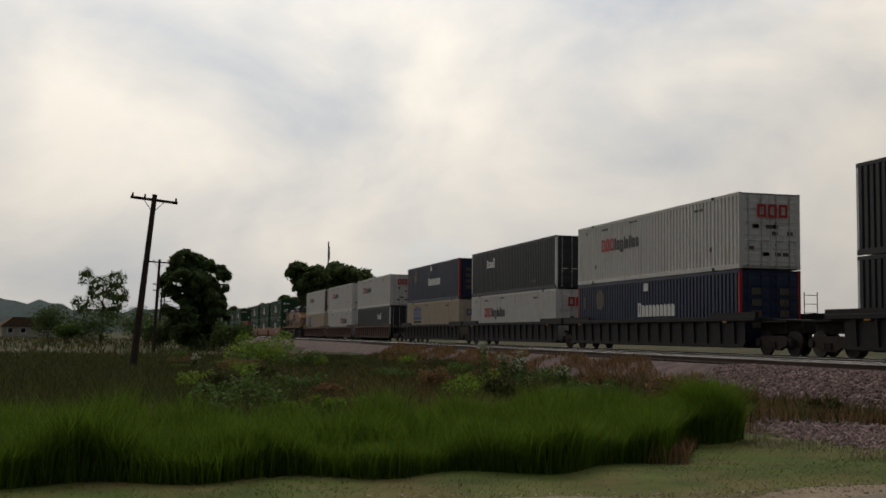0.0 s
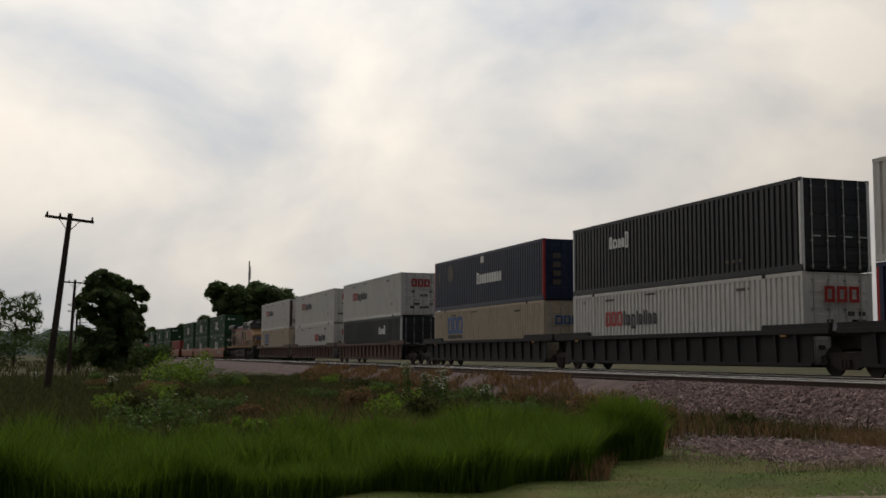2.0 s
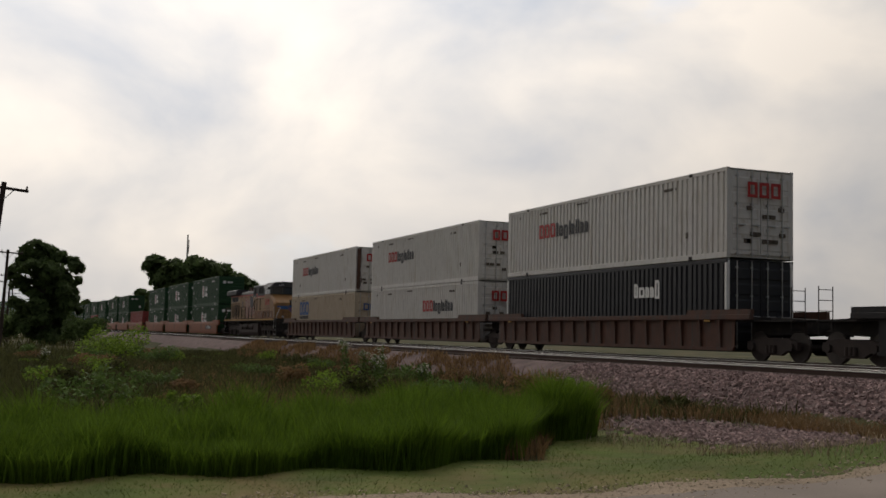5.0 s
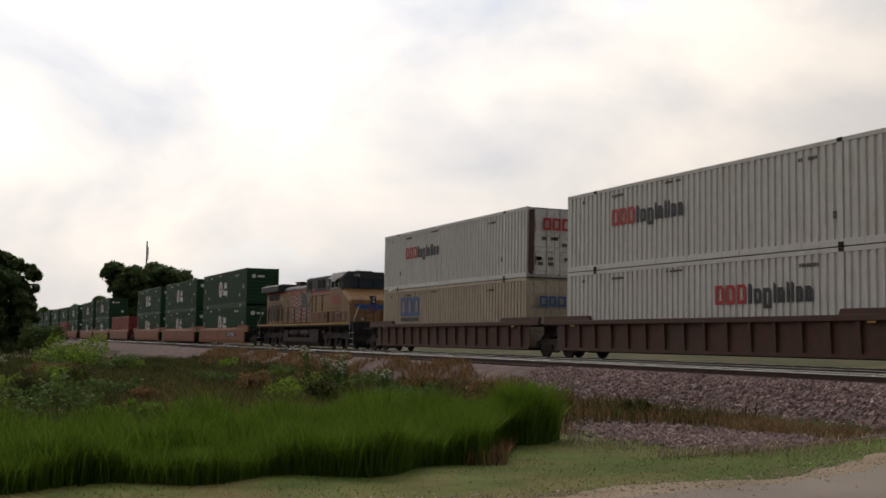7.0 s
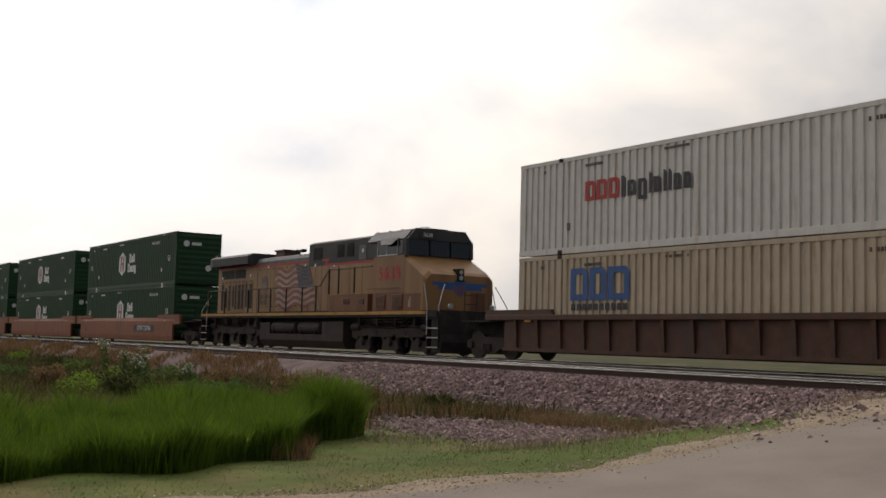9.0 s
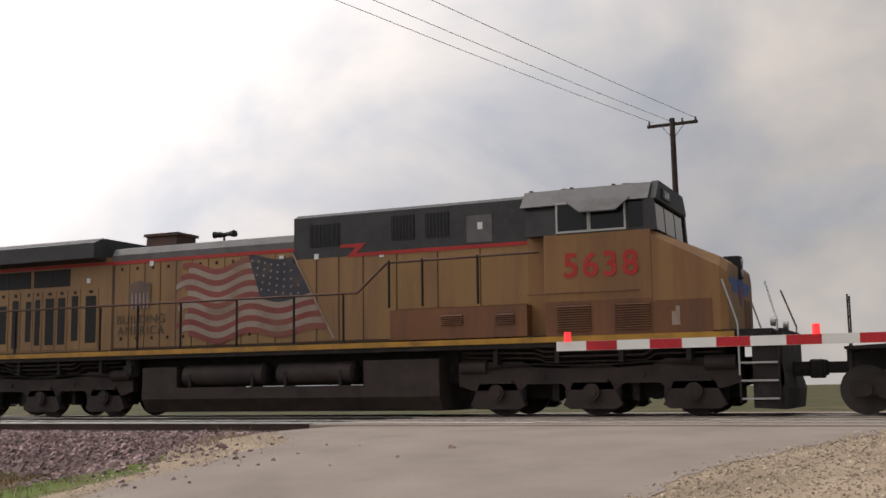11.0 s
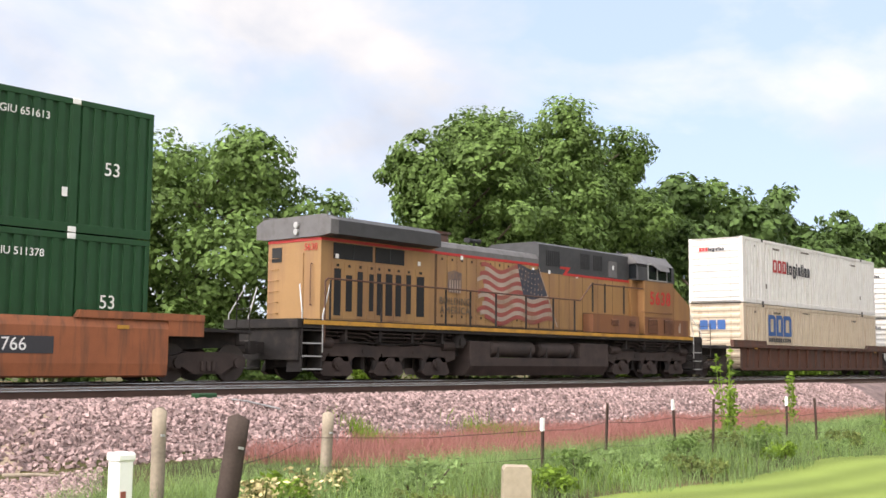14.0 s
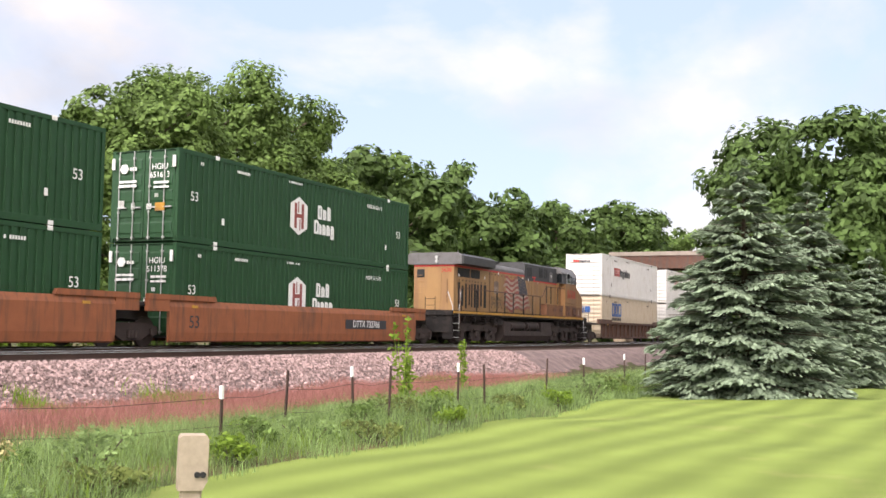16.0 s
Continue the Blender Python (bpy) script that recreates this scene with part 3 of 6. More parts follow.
def wordmark(parent, x, z, h, runs, name="wordmark_block", label="", facing="S", at=0.0, gap=0.16):
    """A brand's lettering as a row of plain blocks: runs of (material, (width, low, high)), in units of h."""
    pen = 0.0
    for material, shapes in runs:
        for w, lo, hi in shapes:
            g = Geo()
            p, q, z0, z1 = pen * h, (pen + w) * h, z + lo * h, z + hi * h
            if facing == "S":
                g.prism([(x + p, z0), (x + q, z0), (x + q, z1 - 0.12 * h), (x + q - 0.12 * h, z1), (x + p, z1)], -1.312, -1.300)
            elif facing == "W":
                g.box(at - 0.012, at, x - q, x - p, z0, z1)
            else:
                g.box(at, at + 0.012, x + p, x + q, z0, z1)
            if w >= 0.4 and facing == "E":
                t = 0.2 * h
                g = Geo().box(at, at + 0.012, x + p, x + p + t, z0, z1).box(at, at + 0.012, x + q - t, x + q, z0, z1).box(at, at + 0.012, x + p + t, x + q - t, z0, z0 + t).box(at, at + 0.012, x + p + t, x + q - t, z1 - t, z1)
            elif w >= 0.4 and facing == "S":
                # the paint leaves a counter open in the middle of each block
                g = Geo()
                t = 0.24 * h
                ring = [(x + p, z0), (x + q, z0), (x + q, z1 - 0.15 * h), (x + q - 0.15 * h, z1), (x + p, z1)]
                inner = [(x + p + t, z0 + t * 0.8), (x + q - t, z0 + t * 0.8), (x + q - t, z1 - t * 0.85), (x + q - t, z1 - t * 0.8), (x + p + t, z1 - t * 0.8)]
                vs = [(u, -1.312, v) for u, v in ring] + [(u, -1.312, v) for u, v in inner]
                g.add(vs, [(i, (i + 1) % 5, 5 + (i + 1) % 5, 5 + i) for i in range(5)])
            part(name, g, material, parent, label)
            pen += w + gap


def each(name, boxes, material, parent, label=""):
    for bx in boxes:
        part(name, Geo().box(*bx), material, parent, label)


CAPS3 = [(0.75, 0, 1)] * 3
LOWER9 = [(0.3, 0, 1), (0.6, 0, 0.75), (0.6, -0.25, 0.75), (0.18, 0, 1), (0.5, 0, 0.75), (0.2, 0, 1), (0.18, 0, 1), (0.5, 0, 0.75), (0.5, 0, 0.75)]


def small_marks(parent, material, seed, plain_end=True):
    r = random.Random(seed)
    g = Geo()
    for x, z, n, h in ((3.1, 2.52, 9, 0.09), (12.6, 2.45, 8 if plain_end else 0, 0.1), (6.3, 2.62, 14, 0.07), (1.1, 2.5, 2, 0.1), (2.3, 0.7, 1, 0.22), (13.9, 0.75, 1, 0.2)):
        for i in range(n):
            if r.random() < 0.88:
                g.box(x + i * h * 0.95, x + i * h * 0.95 + h * 0.62, -1.311, -1.300, z, z + h)
    tagged(part("small_marking", g, material, parent, "rows of small stencilled marks"), kind="stuff")


def container(s, z, paint, style, doors, post_paint=None, seed=0, label="", group="containers on the train", mark=""):
    """A 53-foot domestic container; doors: +1 at its forward end, -1 at its rear end."""
    c = thing("shipping_container", label, "container", group)
    part("body", dressed("shell", paint), paint, c)
    for k in ("side_panel_near", "side_panel_far"):
        part("side_panel", dressed(k, paint), paint, c)
    part("top_rail", dressed("top_rail", paint), paint, c)
    part("bottom_rail", dressed("bottom_rail", paint), paint, c)
    for x in (1.98, BOX_L - 1.98):
        part("post", dressed("post", paint), paint, c, m=pose(x, 0, 0))
        for zc in (-0.004, BOX_H - 0.118):
            part("corner_casting", dressed("casting", M_under if paint in (M_white, M_cream) else M_mark_white if paint is M_green else paint), paint, c, m=pose(x, 0, zc))
    for x in (0.06, BOX_L - 0.06):
        for y in (-1.24, 1.24):
            part("corner_post", dressed("corner_post", post_paint or paint), paint, c, m=pose(x, y, 0))
    # doors at one end, ribbed wall at the other
    turn = pose(BOX_L - 0.03, 0, 0) if doors > 0 else pose(0.03, 0, 0, 0, 0, 180)
    for k in (0, 1):
        d = part("door", dressed("door", paint), paint, c, m=turn @ (pose(0, 0, 0) if k == 0 else pose(0, 1.19, 0)))
        for i in range(5):
            part("door_panel", dressed("door_panel", paint), paint, d, m=pose(0, 0, 0.24 + i * 0.5))
        for y in (-0.95, -0.38):
            part("lock_rod", dressed("lock_rod", M_silver if paint is not M_navy else M_navy), paint, d, "steel locking rod", pose(0, y, 0))
    fw = part("front_wall", dressed("front_wall", paint), paint, c, m=pose(0.0, 0, 0) if doors > 0 else pose(BOX_L, 0, 0, 0, 0, 180))
    for i in range(9):
        part("wall_rib", dressed("wall_rib", paint), paint, fw, m=pose(0, 0, 0.22 + i * 0.29))
    xf, xr = BOX_L + 0.13, -0.13
    if style == "xpo":
        wordmark(c, 3.1 if z > 1 or seed > 20 else 8.9, 1.5, 0.58, [(M_red, CAPS3), (M_mark_dark, LOWER9)], gap=0.13)
        small_marks(c, M_faded, seed)
        wordmark(c, -0.62, 1.95, 0.5, [(M_red, CAPS3)], facing="E", at=BOX_L + 0.03 + 0.12)
        wordmark(c, 0.75, 2.3, 0.17, [(M_red, CAPS3), (M_mark_dark, LOWER9)], facing="W", at=-0.052, gap=0.12)
        r = random.Random(seed + 5)
        for i in range(12):
            y, zz = r.uniform(-1.0, 0.8), r.choice((0.5, 0.72, 1.3, 1.55))
            part("door_marking", Geo().box(BOX_L + 0.02, BOX_L + 0.062, y, y + 0.22, zz, zz + 0.13), M_faded, c, "worn door data stencil")
    elif style == "csx":
        wordmark(c, 2.5, 1.52, 0.95, [(M_blue, [(0.82, 0, 1), (0.76, 0, 1), (0.92, 0, 1)])], gap=0.07)
        each("wordmark_block", [(2.55 + i * 0.245, 2.55 + i * 0.245 + 0.17, -1.312, -1.300, 1.24, 1.43) for i in range(10)], M_mark_dark, c)
        small_marks(c, M_faded, seed)
        for fc, x0, at in (("E", -0.75, BOX_L + 0.15), ("W", 0.75, -0.052)):
            wordmark(c, x0, 1.75, 0.42, [(M_blue, [(0.9, 0, 1), (0.8, 0, 1), (0.9, 0, 1)])], facing=fc, at=at)
    elif style == "stack":
        wordmark(c, 7.25, 1.22, 0.62, [(M_mark_white, [(0.6, 0, 1)] + [(0.48, 0, 0.82)] * 9)], gap=0.1)
        g = Geo()
        g.cyl((2.9, -1.312, 2.1), (2.9, -1.300, 2.1), 0.5, seg=20)
        part("emblem", g, M_faded, c, "faded round grey emblem")
        part("emblem", Geo().box(7.85, 8.3, -1.312, -1.3, 2.35, 2.7), M_mark_white, c, "small white square")
        each("door_marking", [(BOX_L + 0.02, BOX_L + 0.066, y - 0.2, y + 0.2, 0.7 + i * 0.42, 0.95 + i * 0.42) for y in (-0.62, 0.55) for i in range(4)], M_faded, c, "worn door data stencil")
        g = Geo().box(0.8, 1.05, -1.312, -1.3, 1.7, 2.3)
        part("small_marking", g, M_faded, c)
    elif style == "umax":
        wordmark(c, 3.5 if z > 1 else 10.7, 1.75, 0.5, [(M_mark_white, [(0.55, 0, 1), (0.75, 0, 0.75), (0.5, 0, 0.75), (0.5, 0, 0.75), (0.6, -0.1, 1.2)])], gap=0.1)
        each("small_marking", [(12.0 + k, 12.2 + k, -1.312, -1.3, 0.5, 0.6) for k in (0, 0.4, 0.8)], M_faded, c)
    elif style == "hub":
        hx = 7.03
        hexa = [(hx, 0.78), (hx + 0.58, 1.05), (hx + 0.58, 1.9), (hx, 2.18), (hx - 0.58, 1.9), (hx - 0.58, 1.05)]
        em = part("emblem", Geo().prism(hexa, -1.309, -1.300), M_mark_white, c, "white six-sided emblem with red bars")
        each("emblem_bar", [(hx + a, hx + b, -1.316, -1.308, p, q) for a, b, p, q in ((-0.32, -0.16, 1.02, 1.94), (0.16, 0.32, 1.02, 1.94), (-0.16, 0.16, 1.41, 1.55), (-0.08, -0.02, 1.6, 2.0), (0.03, 0.09, 0.96, 1.36))], M_flagred, em)
        wordmark(c, 8.35, 1.5, 0.52, [(M_mark_white, [(0.6, 0, 1), (0.5, 0, 0.75), (0.5, 0, 1)])], gap=0.12)
        wordmark(c, 8.1, 0.93, 0.52, [(M_mark_white, [(0.65, 0, 1), (0.3, 0, 0.75), (0.5, 0, 0.75), (0.5, 0, 0.75), (0.5, -0.25, 0.75)])], gap=0.1)
        small_marks(c, M_mark_white, seed, not mark)
        for x in (0.82, BOX_L - 1.05):
            text("length_mark", "53", 0.42, M_mark_white, c, pose(x, -1.311, 1.45) @ FACE_S)
        if mark:
            text("box_mark", mark, 0.23, M_mark_white, c, pose(12.9, -1.312, 2.42) @ FACE_S, "white stencilled box mark")
            text("box_mark", mark.replace(" ", "\n"), 0.26, M_mark_white, c, pose(-0.052, -0.62, 2.2) @ FACE_W, "white stencilled box mark")
        # discs on the forward wall, stencils on the doors
        for y, zz in ((-0.75, 2.25), (0.55, 0.95)):
            part("emblem", Geo().cyl((xf - 0.09, y, zz), (xf - 0.05, y, zz), 0.17, seg=14), M_mark_white, c)
        part("emblem", Geo().box(xf - 0.09, xf - 0.05, -0.45, 0.1, 2.17, 2.33), M_mark_white, c)
        part("emblem", Geo().cyl((xr + 0.045, 0.75, 2.3), (xr + 0.085, 0.75, 2.3), 0.16, seg=6), M_mark_white, c)
        rows_ = ((0.25, 0.55, 2.24, 2.34), (-1.0, -0.4, 1.8, 1.87), (-1.0, -0.4, 1.66, 1.72), (0.25, 0.95, 1.86, 1.93), (0.25, 0.95, 1.72, 1.8), (0.72, 0.95, 1.05, 1.3), (0.3, 0.45, 1.0, 1.22), (-0.35, -0.15, 1.0, 1.18), (-0.6, -0.45, 1.38, 1.5))
        each("door_marking", [(xr + 0.045, xr + 0.085, y0 + i * (y1 - y0) / 3 + 0.02, y0 + (i + 1) * (y1 - y0) / 3 - 0.02, z0, z1) for y0, y1, z0, z1 in rows_ for i in range(3)], M_mark_white, c)
        each("door_bar", [(xr + 0.04, xr + 0.085, y - 0.05, y + 0.05, zq, zq + 0.35) for y in (-1.18, 1.18) for zq in (2.3,)], M_mark_white, c)
        part("door_marking", Geo().box(xr + 0.04, xr + 0.084, -0.85, -0.5, 0.95, 1.2), M_sillyel, c, "orange warning decal")
    if style == "xpo" and s == 0.0:
        part("rust_stain", Geo().prism_x([(-1.22, 2.75), (-0.95, 2.8), (-0.9, 2.0), (-1.0, 1.4), (-0.86, 0.7), (-1.05, 0.1), (-1.24, 0.2)], BOX_L + 0.055, BOX_L + 0.064), M_brown, c, "dark rust stain down the door edge")
    return aboard(c, s, z)


WHEEL_R = 0.46
ROLLING = []


def wheelset(parent, x, r=WHEEL_R):
    """Two wheels and their axle, each a part of the truck."""
    if ("wheel", r) not in _cache:
        _cache["wheel", r] = Geo().prism([(r * math.cos(a), r * math.sin(a)) for a in (2 * math.pi * i / 24 for i in range(24))], -0.05, 0.05) \
            .cyl((0, -0.075, 0), (0, 0.075, 0), r * 0.36, seg=12).mesh("wheel", M_wheel)
        _cache["axle"] = Geo().cyl((0, -0.7, 0), (0, 0.7, 0), 0.09, seg=8).mesh("axle", M_wheel)
    part("axle", _cache["axle"], M_wheel, parent, m=pose(x, 0, r))
    return [part("wheel", _cache["wheel", r], M_wheel, parent, "steel wheel", pose(x, y, r)) for y in (-0.75, 0.75)]


def truck(parent, x):
    t = part("truck", Geo().box(-0.25, 0.25, -1.0, 1.0, 0.42, 0.62), M_under, parent, "grimy two-axle truck", pose(x, 0, 0))
    for sy in (-1, 1):
        if ("sf", sy) not in _cache:
            g = Geo()
            y0, y1 = sorted((sy * 0.93, sy * 1.08))
            g.prism([(-1.15, 0.36), (-1.15, 0.60), (-0.6, 0.72), (0.6, 0.72), (1.15, 0.60), (1.15, 0.36), (0.72, 0.36), (0.4, 0.2), (-0.4, 0.2), (-0.72, 0.36)], y0, y1)
            for a in (-0.89, 0.89):
                g.cyl((a, sy * 1.05, WHEEL_R), (a, sy * 1.16, WHEEL_R), 0.13, seg=10)
            for a in (-0.16, 0, 0.16):
                g.cyl((a, sy * 1.1, 0.27), (a, sy * 1.1, 0.5), 0.07, seg=8)
            _cache["sf", sy] = g.mesh("side_frame", M_truck)
        part("side_frame", _cache["sf", sy], M_truck, t)
    for a in (-0.89, 0.89):
        wheelset(t, a)


def well_car(s, paint, kind, rear_end, front_end, mark="", label=""):
    """One unit round the box whose tail is at s. kind: ribbed or smooth sides. An end True is the coupler end of the set."""
    c = thing("well_car", label, "railcar", "well cars of the train")
    top, bot = 1.42, 0.3 if kind == "ribbed" else 0.14
    x0, x1 = -0.55, BOX_L + 0.55
    for sy in (-1, 1):
        y = sy * 1.38
        g = Geo()
        if kind == "smooth":
            g.prism_x([(y, bot), (y + sy * 0.09, bot + 0.04), (y + sy * 0.12, bot + 0.3), (y + sy * 0.12, top - 0.2), (y + sy * 0.05, top), (y, top)], x0 + 0.1, x1 - 0.1)
        else:
            ya, yb = sorted((y, y + sy * 0.03))
            g.box(x0, x1, ya, yb, bot, top)
            g.box(x0 - 0.9, x1 + 0.9, *sorted((y, y + sy * 0.16)), top - 0.16, top, 0.01)
            g.box(x0, x1, *sorted((y, y + sy * 0.1)), bot, bot + 0.1)
        side = part("side_sill", g, paint, c)
        if kind == "ribbed" and sy < 0:
            if "rib" not in _cache:
                _cache["rib"] = Geo().prism_x([(0, bot), (-0.08, bot + 0.02), (-0.14, top - 0.17), (0, top - 0.17)], -0.06, 0.06).mesh("rib", paint)
            for i in range(16):
                part("rib", dressed_rib(paint), paint, side, m=pose(0.1 + i * 1.06, y, 0))
    # raised end caps on the sides, well floor, end platforms
    for a, b in ((x0 - 0.9, 1.9), (BOX_L - 1.9, x1 + 0.9)):
        for sy in (-1, 1):
            g = Geo().prism([(a, top), (b, top), (b - 0.08 if a < 5 else b, top + 0.16), (a if a < 5 else a + 0.08, top + 0.16)], sy * 1.44 - 0.07, sy * 1.44 + 0.07)
            if kind == "smooth":
                g.box(*sorted((a, a + 1.0) if a < 5 else (b - 1.0, b)), sy * 1.42 - 0.07, sy * 1.42 + 0.07, top - 0.35, top + 0.01)
            part("top_chord", g, paint, c)
    part("well_floor", Geo().box(0, BOX_L, -1.35, 1.35, 0.26, 0.31), M_under, c)
    for back, end in ((True, rear_end), (False, front_end)):
        d = -1 if back else 1
        e = x0 if back else x1
        reach = e + d * (2.55 if end else 1.1)
        g = Geo()
        g.prism([(e, 0.75), (e, top - 0.05), (reach, top - 0.15), (reach, 0.85)], -0.75, 0.75)
        g.box(*sorted((e, e + d * 0.9)), -1.38, 1.38, top - 0.22, top - 0.1)
        part("end_platform", g, M_under, c)
        if end:
            truck(c, e + d * 1.35)
            g = Geo().box(*sorted((reach, reach + d * 0.62)), -0.1, 0.1, 0.78, 1.0).box(*sorted((reach + d * 0.4, reach + d * 0.66)), -0.2, 0.2, 0.74, 1.04, 0.03)
            part("coupler", g, M_under, c)
            g = Geo()
            for y in (-1.25, -0.75):
                g.tube([(reach - d * 0.1, y, 0.8), (reach - d * 0.1, y, 2.2)], 0.016)
            for i in range(5):
                g.tube([(reach - d * 0.1, -1.25, 0.9 + i * 0.3), (reach - d * 0.1, -0.75, 0.9 + i * 0.3)], 0.013)
            part("ladder", g, M_under, c)
            part("walk_plate", Geo().box(*sorted((e + d * 0.3, reach)), -1.3, 1.3, 1.2, 1.25), M_under, c)
        elif not back:
            truck(c, BOX_L + 1.65)
    for x, z in ((0.6, 1.2), (BOX_L - 0.9, 1.2)):
        part("reflector", Geo().box(x, x + 0.3, -1.52, -1.505, z, z + 0.08), M_sillyel, c, "yellow reflector")
    if mark:
        part("mark_panel", Geo().box(10.3, 13.75, -1.508, -1.502, 0.64, 1.0), M_mark_dark, c, "dark panel behind the car's mark")
        text("car_mark", mark, 0.38, M_mark_white, c, pose(12.02, -1.512, 0.82) @ FACE_S)
        text("length_mark", "53", 0.55, M_mark_dark, c, pose(0.75, -1.506, 0.75) @ FACE_S)
    return aboard(c, s)


def dressed_rib(paint):
    key = ("rib", paint.name)
    if key not in _cache:
        me = _cache["rib"].copy()
        me.materials.clear()
        me.materials.append(paint)
        _cache[key] = me
    return _cache[key]


Z1, Z2 = 0.31, 3.24
L_XPO = "off-white ribbed container with red and charcoal marks"
L_CSX = "dirt-streaked cream ribbed container with blue marks"
L_HUB = "green ribbed container with white six-sided emblem"
L_STK = "navy container with pale marks, red corner posts"
L_UMX = "black container with small white marks"
CONSIST = [
    (0.0, "xpo", "csx"), (19.45, "xpo", "xpo"), (38.9, "xpo", "umax"),
    (62.2, "stack", "csx"), (81.6, "umax", "xpo"), (101.0, "xpo", "stack"), (124.3, "umax", "umax"), (143.7, "xpo", "xpo"),
]
PAINT = {"xpo": (M_white, L_XPO), "csx": (M_cream, L_CSX), "stack": (M_navy, L_STK), "umax": (M_black, L_UMX), "hub": (M_green, L_HUB)}
for i, (s, hi, lo) in enumerate(CONSIST):
    for style, z in ((lo, Z1), (hi, Z2)):
        p, lab = PAINT[style]
        container(s, z, p, style, 1, M_red if style == "stack" else M_mark_white if style == "umax" else None, i * 7 + int(z), lab + (", stacked on another" if z > 1 else ", sunk in its well"))
    first, last = s in (0.0, 62.2, 124.3), s in (38.9, 101.0)
    if s < 50:
        well_car(s, M_brown, "ribbed", first, last, label="rusty brown ribbed well car under stacked containers")
    else:
        well_car(s, M_darkcar, "ribbed", first, last, label="black grimy ribbed well car under stacked containers")
tail = -46.5
for k in range(12):
    s = tail - 19.45 * k - 3.85 * (k // 3)
    for z in (Z1, Z2):
        if k == 3 and z == Z2:
            continue
        red = k in (3, 7) and z == Z1
        container(s, z, M_redbox if red else M_green, "plain" if red else "hub", -1, None, k * 3 + int(z), "plain red container riding low in its car" if red else L_HUB + (", stacked on another" if z > 1 else ", sunk in its well"), mark=("HGIU 651613" if z > 1 else "HGIU 511378") if k == 0 else "")
    well_car(s, M_terra, "smooth", k % 3 == 2, k % 3 == 0, "DTTX 732766" if k == 0 else "", "smooth-sided terracotta well car under green containers")


# ---- the locomotive ----
def louvre(parent, x0, x1, z0, z1, y, n, name="louvre"):
    """A dark opening with slats across it."""
    v = part(name, Geo().box(x0, x1, y - 0.012, y, z0, z1), M_vent, parent, "dark ventilation grille")
    g = Geo()
    for i in range(n):
        x = x0 + (i + 0.5) * (x1 - x0) / n
        g.box(x - 0.008, x + 0.008, y - 0.022, y - 0.012, z0, z1)
    part("slats", g, M_dgrey, v)
    return v


def hslats(parent, x0, x1, z0, z1, y, n):
    v = part("louvre", Geo().box(x0, x1, y - 0.006, y, z0, z1), M_vent, parent, "pressed steel louvre")
    g = Geo()
    for i in range(n):
        z = z0 + (i + 0.5) * (z1 - z0) / n
        g.prism_x([(y - 0.006, z - 0.4 * (z1 - z0) / n), (y - 0.035, z - 0.3 * (z1 - z0) / n), (y - 0.006, z + 0.35 * (z1 - z0) / n)], x0, x1)
    part("slats", g, M_orange, v)


